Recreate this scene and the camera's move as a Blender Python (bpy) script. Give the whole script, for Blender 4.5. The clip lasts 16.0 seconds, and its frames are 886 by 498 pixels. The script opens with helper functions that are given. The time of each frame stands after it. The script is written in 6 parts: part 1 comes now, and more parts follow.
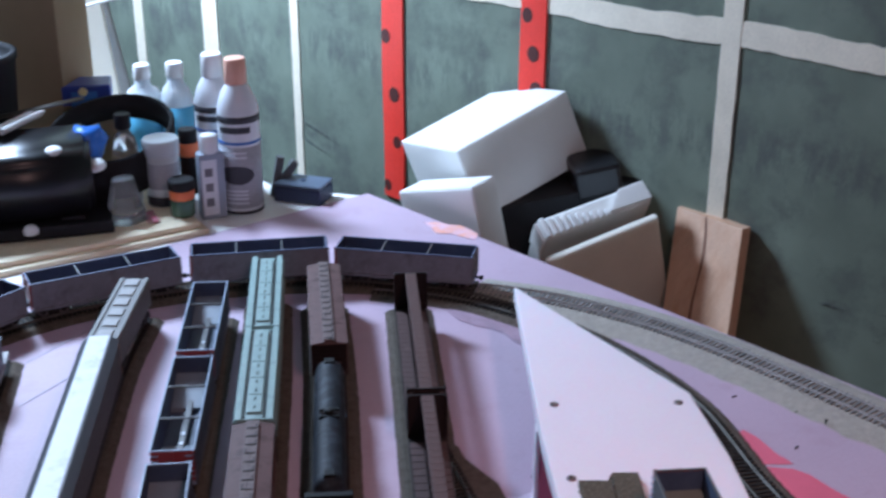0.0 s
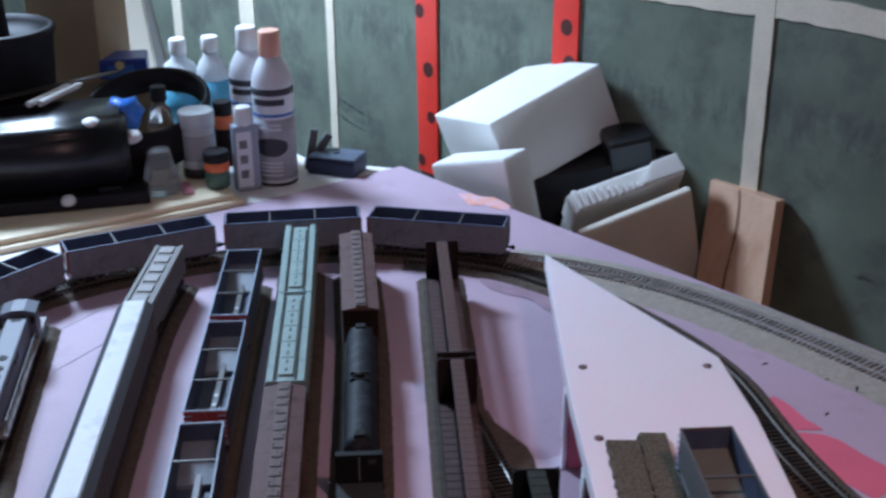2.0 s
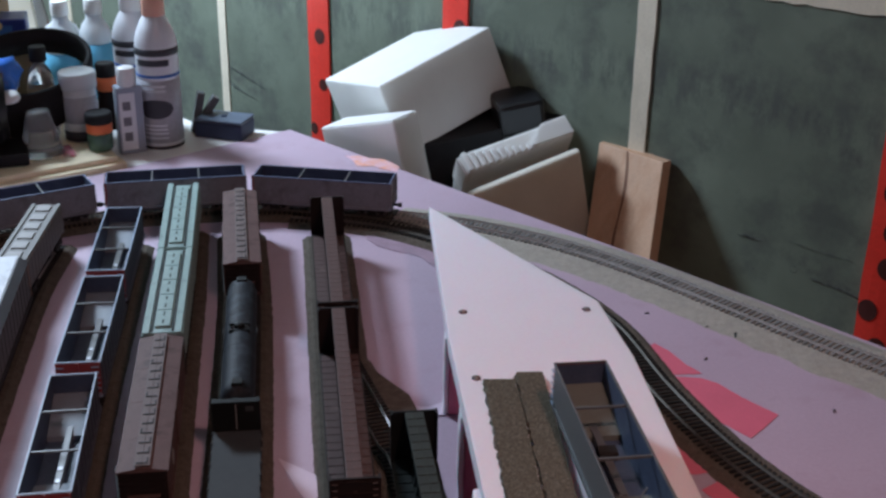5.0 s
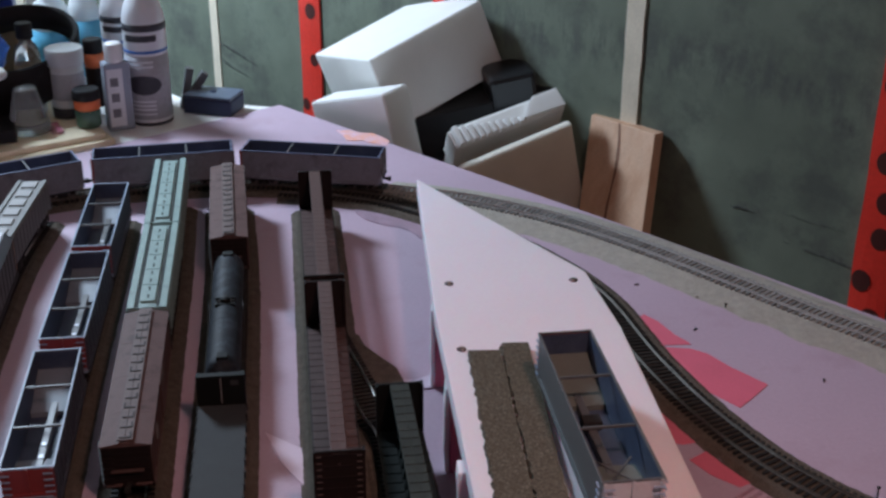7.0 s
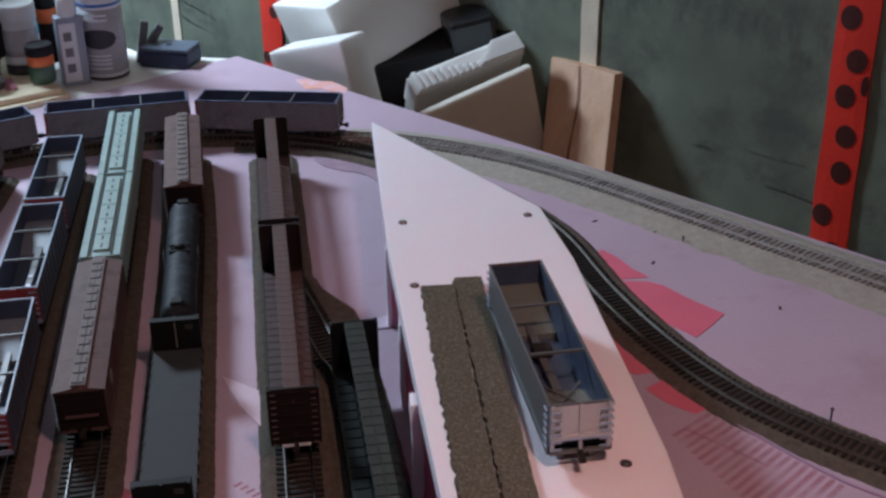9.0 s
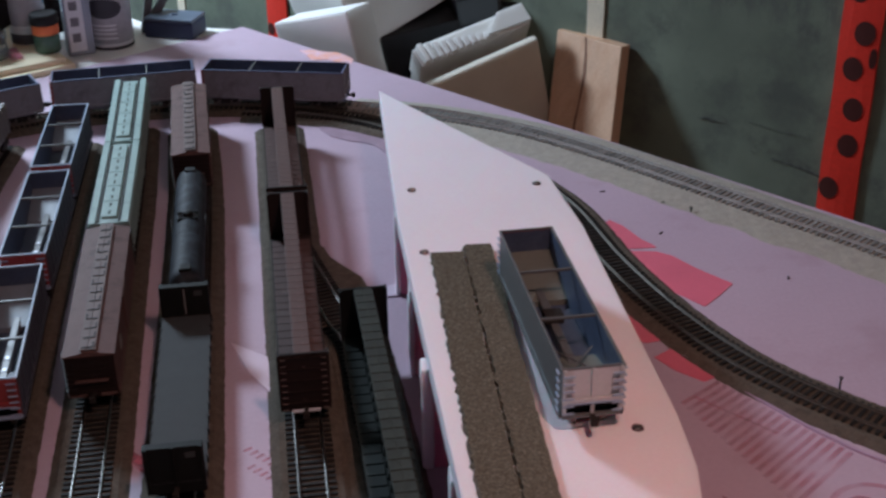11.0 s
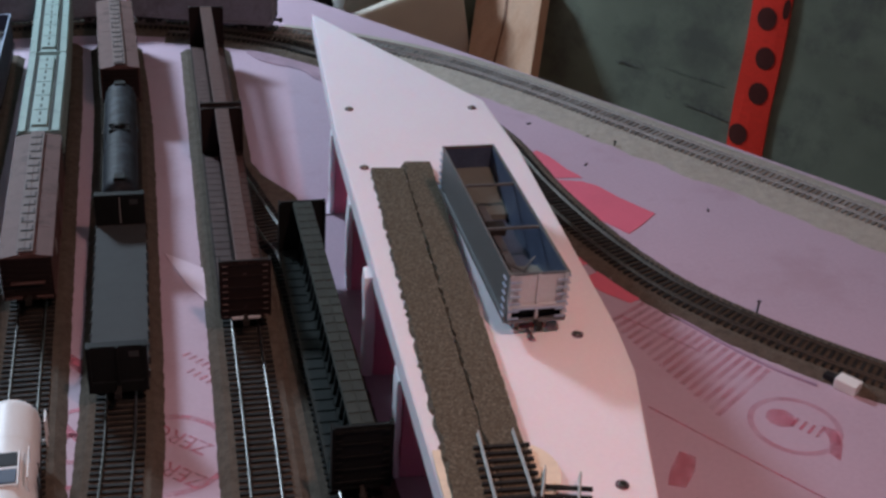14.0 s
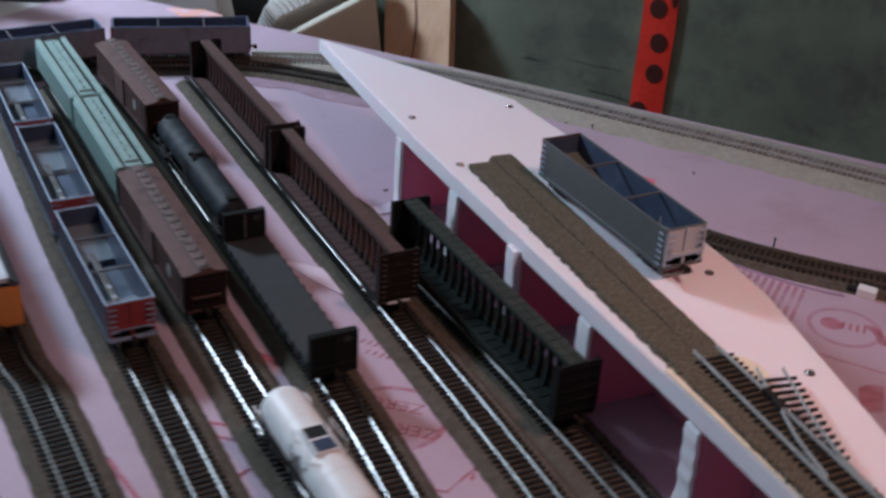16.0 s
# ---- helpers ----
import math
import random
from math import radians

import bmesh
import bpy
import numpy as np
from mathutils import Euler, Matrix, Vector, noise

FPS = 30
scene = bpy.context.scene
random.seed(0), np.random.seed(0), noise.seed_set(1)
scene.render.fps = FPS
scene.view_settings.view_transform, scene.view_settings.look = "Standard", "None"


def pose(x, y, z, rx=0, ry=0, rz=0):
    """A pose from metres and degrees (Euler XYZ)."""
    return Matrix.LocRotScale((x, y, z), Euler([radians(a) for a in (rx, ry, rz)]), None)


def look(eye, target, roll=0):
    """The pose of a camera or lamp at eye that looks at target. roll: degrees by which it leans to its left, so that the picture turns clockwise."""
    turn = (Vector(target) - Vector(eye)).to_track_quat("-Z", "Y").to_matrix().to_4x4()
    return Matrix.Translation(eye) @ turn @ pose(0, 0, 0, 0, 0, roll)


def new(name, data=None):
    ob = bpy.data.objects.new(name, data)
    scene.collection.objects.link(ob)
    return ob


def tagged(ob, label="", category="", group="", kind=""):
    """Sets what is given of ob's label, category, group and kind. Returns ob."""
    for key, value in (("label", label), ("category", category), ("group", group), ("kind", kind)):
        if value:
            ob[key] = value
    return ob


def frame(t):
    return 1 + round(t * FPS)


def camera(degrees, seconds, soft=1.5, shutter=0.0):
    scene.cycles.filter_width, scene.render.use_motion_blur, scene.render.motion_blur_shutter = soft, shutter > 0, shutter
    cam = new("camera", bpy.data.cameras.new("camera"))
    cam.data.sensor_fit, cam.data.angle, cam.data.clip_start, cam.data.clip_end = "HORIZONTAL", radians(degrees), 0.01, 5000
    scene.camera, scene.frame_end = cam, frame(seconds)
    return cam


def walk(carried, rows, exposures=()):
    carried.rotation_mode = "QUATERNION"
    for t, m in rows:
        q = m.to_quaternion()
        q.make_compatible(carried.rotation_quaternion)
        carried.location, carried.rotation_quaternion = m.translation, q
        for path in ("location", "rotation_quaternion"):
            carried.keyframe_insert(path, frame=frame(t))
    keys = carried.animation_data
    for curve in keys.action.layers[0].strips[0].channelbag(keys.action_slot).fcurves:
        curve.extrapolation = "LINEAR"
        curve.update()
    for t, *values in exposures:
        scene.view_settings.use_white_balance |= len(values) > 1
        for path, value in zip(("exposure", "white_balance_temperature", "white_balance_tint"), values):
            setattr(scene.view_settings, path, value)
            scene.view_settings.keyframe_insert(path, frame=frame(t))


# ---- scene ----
cam = camera(39.5, 16.0, soft=2.7, shutter=0.5)
PATH = [
    (0, (0.023, 0.021, 1.578), (0.027, 1.865, 0.805), 0.1),
    (0.5, (0.016, 0.011, 1.574), (-0.039, 1.846, 0.779), -1.9),
    (1, (0.017, 0.012, 1.569), (-0.074, 1.843, 0.769), -1.1),
    (1.5, (0.027, 0.011, 1.565), (-0.054, 1.84, 0.759), -1.2),
    (2, (0.029, 0.008, 1.564), (-0.027, 1.842, 0.77), -0.5),
    (2.5, (0.054, 0.006, 1.574), (0.16, 1.864, 0.841), -0.2),
    (3, (0.053, 0.006, 1.562), (0.171, 1.859, 0.817), -0.1),
    (3.2, (0.051, 0.009, 1.557), (0.168, 1.855, 0.795), -1.0),
    (5.5, (0.054, 0.0, 1.526), (0.143, 1.826, 0.716), 1.1),
    (6, (0.057, 0.001, 1.525), (0.141, 1.826, 0.71), 0.7),
    (6.5, (0.061, 0.005, 1.52), (0.149, 1.824, 0.693), 0.5),
    (7, (0.065, 0.005, 1.52), (0.155, 1.818, 0.68), 0.3),
    (7.5, (0.072, 0.007, 1.516), (0.176, 1.811, 0.659), 0.3),
    (8, (0.076, 0.004, 1.508), (0.2, 1.804, 0.645), 0.1),
    (8.5, (0.086, -0.003, 1.502), (0.208, 1.779, 0.601), -1.1),
    (8.7, (0.085, -0.001, 1.503), (0.205, 1.782, 0.605), -1.0),
    (10.8, (0.084, -0.002, 1.496), (0.214, 1.767, 0.573), -0.9),
    (11, (0.077, -0.003, 1.495), (0.198, 1.764, 0.566), -0.7),
    (11.5, (0.071, -0.003, 1.496), (0.206, 1.762, 0.565), 0.4),
    (12, (0.072, -0.006, 1.499), (0.227, 1.757, 0.569), 1.3),
    (12.5, (0.072, -0.011, 1.5), (0.241, 1.744, 0.557), 1.3),
    (13, (0.059, -0.015, 1.501), (0.228, 1.743, 0.561), 1.8),
    (13.5, (0.044, -0.019, 1.488), (0.227, 1.717, 0.511), 3.6),
    (14, (0.04, -0.027, 1.478), (0.337, 1.687, 0.489), 4.0),
    (14.5, (0.027, -0.023, 1.469), (0.262, 1.685, 0.454), 2.2),
    (15, (0.015, -0.017, 1.474), (0.32, 1.656, 0.422), 2.9),
    (15.5, (-0.093, -0.036, 1.486), (0.425, 1.607, 0.47), 5.4),
    (16, (-0.274, -0.092, 1.524), (0.434, 1.512, 0.562), 3.8),
]
walk(cam, [(t, look(eye, target, roll)) for t, eye, target, roll in PATH], [(0, 0.32, 6100, 16), (0.5, 0.22, 6050, 16), (1.0, 0.13, 6050, 16), (2.0, 0.01, 6200, 15.5), (3.0, -0.09, 6900, 14.5), (5.5, -0.09, 6950, 14.5), (12, -0.03, 6950, 13), (16, 0.07, 6850, 12)])

# ---- light ----
world = bpy.data.worlds.new("world")
scene.world = world
world.use_nodes = True
world.node_tree.nodes["Background"].inputs[0].default_value = (0.55, 0.65, 0.8, 1)
world.node_tree.nodes["Background"].inputs[1].default_value = 0.03


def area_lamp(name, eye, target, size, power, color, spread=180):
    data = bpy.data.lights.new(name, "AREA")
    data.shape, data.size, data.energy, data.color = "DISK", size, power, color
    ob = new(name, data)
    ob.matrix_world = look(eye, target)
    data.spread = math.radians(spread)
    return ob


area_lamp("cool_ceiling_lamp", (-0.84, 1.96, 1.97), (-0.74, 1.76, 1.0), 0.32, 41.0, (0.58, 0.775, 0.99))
area_lamp("warm_ceiling_lamp", (0.30, 0.13, 1.92), (0.20, 0.55, 1.03), 0.07, 1.52, (1.0, 0.61, 0.55), 110)

# ---- materials ----


def material(name, color, rough=0.6, metal=0.0, vary=0.12, scale=60.0, bump=0.1, fine=600.0, second=None, amount=0.0, spots=20.0, alpha=None, rand=0.0):
    """Principled surface with colour variation at two scales, stains of a second colour and fine relief."""
    m = bpy.data.materials.new(name)
    m.use_nodes = True
    nt = m.node_tree
    N, L = nt.nodes, nt.links
    b = N["Principled BSDF"]
    tc = N.new("ShaderNodeTexCoord")
    n1 = N.new("ShaderNodeTexNoise"); n1.inputs["Scale"].default_value = scale; n1.inputs["Detail"].default_value = 5
    n2 = N.new("ShaderNodeTexNoise"); n2.inputs["Scale"].default_value = fine; n2.inputs["Detail"].default_value = 3
    L.new(tc.outputs["Object"], n1.inputs["Vector"]); L.new(tc.outputs["Object"], n2.inputs["Vector"])
    add = N.new("ShaderNodeMath"); add.operation = "ADD"
    L.new(n1.outputs["Fac"], add.inputs[0]); L.new(n2.outputs["Fac"], add.inputs[1])
    mr = N.new("ShaderNodeMapRange")
    mr.inputs["From Min"].default_value, mr.inputs["From Max"].default_value = 0.6, 1.4
    mr.inputs["To Min"].default_value, mr.inputs["To Max"].default_value = 1 - vary, 1 + vary
    L.new(add.outputs[0], mr.inputs["Value"])
    fac = mr.outputs["Result"]
    if rand:
        oi = N.new("ShaderNodeObjectInfo")
        mr2 = N.new("ShaderNodeMapRange"); mr2.inputs["To Min"].default_value, mr2.inputs["To Max"].default_value = 1 - rand, 1 + rand
        L.new(oi.outputs["Random"], mr2.inputs["Value"])
        mm = N.new("ShaderNodeMath"); mm.operation = "MULTIPLY"
        L.new(fac, mm.inputs[0]); L.new(mr2.outputs["Result"], mm.inputs[1])
        fac = mm.outputs[0]
    mul = N.new("ShaderNodeVectorMath"); mul.operation = "SCALE"
    mul.inputs[0].default_value = color
    L.new(fac, mul.inputs["Scale"])
    out = mul.outputs["Vector"]
    if second:
        n3 = N.new("ShaderNodeTexNoise"); n3.inputs["Scale"].default_value = spots; n3.inputs["Detail"].default_value = 6; n3.inputs["Roughness"].default_value = 0.65
        L.new(tc.outputs["Object"], n3.inputs["Vector"])
        m3 = N.new("ShaderNodeMapRange")
        m3.inputs["From Min"].default_value, m3.inputs["From Max"].default_value = 0.62 - 0.3 * amount, 0.74 - 0.2 * amount
        m3.clamp = True
        L.new(n3.outputs["Fac"], m3.inputs["Value"])
        mix = N.new("ShaderNodeMix"); mix.data_type = "RGBA"
        L.new(m3.outputs["Result"], mix.inputs["Factor"]); L.new(out, mix.inputs["A"]); mix.inputs["B"].default_value = (*second, 1)
        out = mix.outputs["Result"]
    L.new(out, b.inputs["Base Color"])
    b.inputs["Roughness"].default_value, b.inputs["Metallic"].default_value = rough, metal
    if bump:
        bp = N.new("ShaderNodeBump"); bp.inputs["Strength"].default_value = bump; bp.inputs["Distance"].default_value = 0.002
        L.new(n2.outputs["Fac"], bp.inputs["Height"]); L.new(bp.outputs["Normal"], b.inputs["Normal"])
    if alpha is not None:
        b.inputs["Transmission Weight"].default_value = alpha
    return m


FOAM = material("pink_foam", (0.480, 0.357, 0.447), 0.62, vary=0.07, scale=9, fine=300, bump=0.05, second=(0.44, 0.315, 0.39), amount=0.25, spots=14)
FOAM_PLATE = material("pale_pink_foam", (0.85, 0.755, 0.815), 0.55, vary=0.03, scale=12, fine=400, bump=0.04)
FOAM_RISER = material("deep_pink_foam", (0.72, 0.25, 0.36), 0.65, vary=0.06, scale=20, fine=300, bump=0.08)
RED_TAPE = material("red_film", (0.72, 0.145, 0.22), 0.45, vary=0.08, scale=30, bump=0.02)
RED_INK = material("red_print", (0.60, 0.19, 0.27), 0.65, vary=0.2, scale=60, bump=0.0)


def worn(m, low, high, grain):
    """Lets the ground show through a worn print."""
    N, L = m.node_tree.nodes, m.node_tree.links
    tc = N.new("ShaderNodeTexCoord")
    nz = N.new("ShaderNodeTexNoise"); nz.inputs["Scale"].default_value = grain; nz.inputs["Detail"].default_value = 5
    L.new(tc.outputs["Object"], nz.inputs["Vector"])
    mr = N.new("ShaderNodeMapRange")
    mr.inputs["From Min"].default_value, mr.inputs["From Max"].default_value = 0.35, 0.65
    mr.inputs["To Min"].default_value, mr.inputs["To Max"].default_value = low, high
    L.new(nz.outputs["Fac"], mr.inputs["Value"])
    L.new(mr.outputs["Result"], N["Principled BSDF"].inputs["Alpha"])


worn(RED_INK, 0.15, 0.68, 90)
FAINT_INK = material("faded_red_print", (0.60, 0.17, 0.25), 0.65, vary=0.2, scale=60, bump=0.0)
worn(FAINT_INK, 0.16, 0.42, 70)
WASHED_INK = material("washed_out_red_print", (0.60, 0.20, 0.28), 0.65, vary=0.2, scale=60, bump=0.0)
worn(WASHED_INK, 0.06, 0.30, 45)
CORK = material("dark_cork_roadbed", (0.112, 0.092, 0.074), 0.95, vary=0.45, scale=160, fine=900, bump=0.9, second=(0.14, 0.11, 0.09), amount=0.3, spots=350)
CORK_TAN = material("brown_cork_strip", (0.122, 0.100, 0.072), 0.95, vary=0.60, scale=420, fine=1100, bump=1.0, second=(0.27, 0.24, 0.19), amount=0.30, spots=620)
BALLAST = material("grey_ballast", (0.41, 0.375, 0.325), 0.95, vary=0.2, scale=140, fine=900, bump=0.8, second=(0.36, 0.33, 0.30), amount=0.3, spots=120)
TIE = material("black_tie_plastic", (0.018, 0.017, 0.016), 0.65, vary=0.3, scale=300, bump=0.3, rand=0.35)
TIE_GREY = material("grey_tie_plastic", (0.215, 0.218, 0.215), 0.75, vary=0.3, scale=300, bump=0.3, rand=0.3)
RAIL = material("nickel_silver_rail", (0.32, 0.31, 0.30), 0.32, 1.0, vary=0.15, scale=200, bump=0.05)
RAIL_PALE = material("dusty_grey_rail", (0.40, 0.385, 0.37), 0.6, 0.2, vary=0.2, scale=200, bump=0.1)
RAIL_DULL = material("weathered_rail", (0.16, 0.145, 0.13), 0.5, 0.8, vary=0.2, scale=200, bump=0.1)
CONCRETE = material("grey_green_concrete", (0.151, 0.182, 0.138), 0.9, vary=0.30, scale=3.4, fine=13, bump=0.25, second=(0.094, 0.108, 0.090), amount=0.45, spots=9)


def stain_band(m, low, high, color):
    """Blotchy damp stains in a level band of a wall."""
    nt = m.node_tree
    N, L = nt.nodes, nt.links
    b = N["Principled BSDF"]
    old = b.inputs["Base Color"].links[0].from_socket
    tc = N.new("ShaderNodeTexCoord")
    sep = N.new("ShaderNodeSeparateXYZ")
    L.new(tc.outputs["Object"], sep.inputs[0])
    up = N.new("ShaderNodeMapRange"); up.interpolation_type = "SMOOTHSTEP"
    up.inputs["From Min"].default_value, up.inputs["From Max"].default_value = low - 0.03, low + 0.02
    dn = N.new("ShaderNodeMapRange"); dn.interpolation_type = "SMOOTHSTEP"
    dn.inputs["From Min"].default_value, dn.inputs["From Max"].default_value = high + 0.03, high - 0.02
    L.new(sep.outputs["Z"], up.inputs["Value"]); L.new(sep.outputs["Z"], dn.inputs["Value"])
    nz = N.new("ShaderNodeTexNoise"); nz.inputs["Scale"].default_value = 26; nz.inputs["Detail"].default_value = 7; nz.inputs["Roughness"].default_value = 0.7
    strokes = N.new("ShaderNodeMapping"); strokes.inputs["Scale"].default_value = (1.6, 1.0, 0.55)
    L.new(tc.outputs["Object"], strokes.inputs["Vector"]); L.new(strokes.outputs["Vector"], nz.inputs["Vector"])
    mk = N.new("ShaderNodeMapRange"); mk.inputs["From Min"].default_value, mk.inputs["From Max"].default_value = 0.46, 0.58
    mk.inputs["To Max"].default_value = 0.7
    L.new(nz.outputs["Fac"], mk.inputs["Value"])
    a1 = N.new("ShaderNodeMath"); a1.operation = "MULTIPLY"
    a2 = N.new("ShaderNodeMath"); a2.operation = "MULTIPLY"
    L.new(up.outputs["Result"], a1.inputs[0]); L.new(dn.outputs["Result"], a1.inputs[1])
    L.new(a1.outputs[0], a2.inputs[0]); L.new(mk.outputs["Result"], a2.inputs[1])
    mix = N.new("ShaderNodeMix"); mix.data_type = "RGBA"
    L.new(a2.outputs[0], mix.inputs["Factor"]); L.new(old, mix.inputs["A"]); mix.inputs["B"].default_value = (*color, 1)
    L.new(mix.outputs["Result"], b.inputs["Base Color"])




def stain_shade_spot(m, at, size, tilt, color, amount, grain):
    """A smudge or painted shade patch of its own on the wall: centre and half sizes along the wall and up it, in the
    wall's coordinates.
    """
    nt = m.node_tree
    N, L = nt.nodes, nt.links
    b = N["Principled BSDF"]
    old = b.inputs["Base Color"].links[0].from_socket
    tc = N.new("ShaderNodeTexCoord")
    mp = N.new("ShaderNodeMapping"); mp.vector_type = "TEXTURE"
    mp.inputs["Location"].default_value = (at[0], 0, at[1])
    mp.inputs["Rotation"].default_value = (0, math.radians(tilt), 0)
    mp.inputs["Scale"].default_value = (size[0], 1, size[1])
    L.new(tc.outputs["Object"], mp.inputs["Vector"])
    flatten = N.new("ShaderNodeVectorMath"); flatten.operation = "MULTIPLY"; flatten.inputs[1].default_value = (1, 0, 1)
    L.new(mp.outputs["Vector"], flatten.inputs[0])
    ln = N.new("ShaderNodeVectorMath"); ln.operation = "LENGTH"
    L.new(flatten.outputs["Vector"], ln.inputs[0])
    fall = N.new("ShaderNodeMapRange"); fall.interpolation_type = "SMOOTHSTEP"
    fall.inputs["From Min"].default_value, fall.inputs["From Max"].default_value = 1.0, 0.3
    L.new(ln.outputs["Value"], fall.inputs["Value"])
    nz = N.new("ShaderNodeTexNoise"); nz.inputs["Scale"].default_value = grain; nz.inputs["Detail"].default_value = 6; nz.inputs["Roughness"].default_value = 0.7
    L.new(tc.outputs["Object"], nz.inputs["Vector"])
    mk = N.new("ShaderNodeMapRange"); mk.inputs["From Min"].default_value, mk.inputs["From Max"].default_value = 0.40, 0.62
    mk.inputs["To Max"].default_value = amount
    L.new(nz.outputs["Fac"], mk.inputs["Value"])
    a1 = N.new("ShaderNodeMath"); a1.operation = "MULTIPLY"
    L.new(fall.outputs["Result"], a1.inputs[0]); L.new(mk.outputs["Result"], a1.inputs[1])
    mix = N.new("ShaderNodeMix"); mix.data_type = "RGBA"
    L.new(a1.outputs[0], mix.inputs["Factor"]); L.new(old, mix.inputs["A"]); mix.inputs["B"].default_value = (*color, 1)
    L.new(mix.outputs["Result"], b.inputs["Base Color"])


stain_band(CONCRETE, 1.060, 1.108, (0.085, 0.095, 0.085))
# smudges, by world x and height; the one at 0.27 paints the pile's shadow
for wx, z, hw, hh, tilt, amount, grain in ((-0.19, 0.928, 0.10, 0.030, 18, 0.75, 60), (0.27, 1.06, 0.05, 0.07, 0, 0.8, 25), (0.58, 0.898, 0.08, 0.020, 12, 0.55, 55), (0.52, 0.916, 0.022, 0.010, 10, 0.95, 50), (0.60, 0.886, 0.05, 0.008, 12, 0.8, 90),
                                           (0.49, 1.10, 0.20, 0.045, 4, 0.6, 30), (0.60, 1.05, 0.03, 0.02, 0, 0.8, 50), (0.68, 0.88, 0.03, 0.03, 0, 0.8, 40), (0.74, 0.94, 0.06, 0.022, 20, 0.7, 45), (0.80, 0.885, 0.05, 0.012, 12, 0.8, 60), (0.87, 0.98, 0.07, 0.03, 5, 0.65, 35), (0.93, 0.91, 0.04, 0.018, -15, 0.8, 55), (0.70, 1.00, 0.09, 0.025, 8, 0.5, 40), (0.46, 1.02, 0.05, 0.018, -10, 0.55, 45), (-0.28, 0.946, 0.010, 0.006, 0, 0.9, 60)):
    stain_shade_spot(CONCRETE, ((wx - 0.381) * math.hypot(1, 0.95), z), (hw, hh), tilt, (0.075, 0.08, 0.072), amount, grain)
SCUFF = material("dark_wall_scuff", (0.075, 0.08, 0.075), 0.9, vary=0.3, scale=80, second=(0.15, 0.165, 0.15), amount=0.5, spots=160)
STRIP_WOOD = material("pale_furring_wood", (0.72, 0.64, 0.51), 0.75, vary=0.12, scale=25, fine=300, bump=0.1)
PINE = material("pine_board", (0.80, 0.69, 0.49), 0.55, vary=0.15, scale=18, fine=250, bump=0.08)
PALE_WOOD = material("pale_bare_wood", (0.78, 0.67, 0.53), 0.7, vary=0.12, scale=60, fine=300, bump=0.1)
BROWN_WOOD = material("reddish_pine_board", (0.60, 0.37, 0.245), 0.6, vary=0.18, scale=14, fine=200, bump=0.1, second=(0.50, 0.28, 0.17), amount=0.3, spots=7)
RED_STRAP = material("red_plastic_strap", (0.78, 0.045, 0.03), 0.4, vary=0.12, scale=20, fine=200, bump=0.08)
BLACK_DOT = material("black_print_dot", (0.070, 0.015, 0.013), 0.5, vary=0.2)
STYRO = material("white_polystyrene", (0.77, 0.77, 0.75), 0.7, vary=0.03, scale=40, fine=500, bump=0.15)
# White polystyrene with the cream tint of its shade put into the colour.
STYRO_TAN = material("shaded_cream_polystyrene", (0.68, 0.635, 0.55), 0.75, vary=0.06, scale=30, fine=500, bump=0.15)
BLACK_PLASTIC = material("black_plastic", (0.008, 0.008, 0.010), 0.33, vary=0.2, scale=30, bump=0.03)
BLACK_MATT = material("matt_black_plastic", (0.016, 0.016, 0.018), 0.6, vary=0.2, scale=60, bump=0.1)
WHITE_TABLE = material("white_table_board", (0.76, 0.75, 0.73), 0.5, vary=0.06, scale=10, bump=0.03)
GREEN = material("sea_green_car_paint", (0.22, 0.325, 0.31), 0.5, vary=0.12, scale=90, bump=0.08, second=(0.12, 0.18, 0.17), amount=0.1, spots=70)
BROWN = material("boxcar_brown_paint", (0.095, 0.055, 0.051), 0.55, vary=0.12, scale=90, bump=0.08, second=(0.135, 0.08, 0.072), amount=0.2, spots=60)
BROWN_ROOF = material("dusty_brown_roof_paint", (0.118, 0.066, 0.062), 0.65, vary=0.15, scale=80, bump=0.1, second=(0.065, 0.034, 0.032), amount=0.3, spots=60)
BOARD_BROWN = material("worn_running_board_paint", (0.125, 0.085, 0.080), 0.7, vary=0.2, scale=120, bump=0.1)
# Near-black brown for ends, decks and bulkheads, far darker than the sides.
BROWN_DARK = material("near_black_brown", (0.017, 0.0105, 0.010), 0.6, vary=0.2, scale=90, bump=0.1)
BLACK_PAINT = material("black_car_paint", (0.006, 0.0068, 0.0068), 0.6, vary=0.25, scale=90, bump=0.1)
PALE_ROOF = material("pale_grey_roof_paint", (0.56, 0.585, 0.63), 0.5, vary=0.08, scale=50, bump=0.04, second=(0.38, 0.40, 0.44), amount=0.2, spots=30)
GREY_ROOF = material("dark_grey_deck", (0.042, 0.046, 0.048), 0.7, vary=0.12, scale=70, bump=0.1)
DARKGREEN = material("dark_green_paint", (0.013, 0.0175, 0.016), 0.6, vary=0.2, scale=90, bump=0.1, second=(0.024, 0.030, 0.027), amount=0.2, spots=60)
DECK_GREEN = material("dusty_dark_green_deck", (0.030, 0.036, 0.031), 0.75, vary=0.2, scale=90, bump=0.1, rand=0.15)
BLUEBLACK = material("blue_black_tank_paint", (0.010, 0.013, 0.018), 0.62, vary=0.45, scale=90, bump=0.15, second=(0.030, 0.037, 0.048), amount=0.5, spots=75)
STEEL_PLATE = material("bare_steel_weight", (0.46, 0.49, 0.54), 0.42, 0.3, vary=0.12, scale=80, bump=0.05)
SILVER = material("silver_grey_car_paint", (0.52, 0.52, 0.54), 0.4, 0.35, vary=0.08, scale=60, bump=0.05)
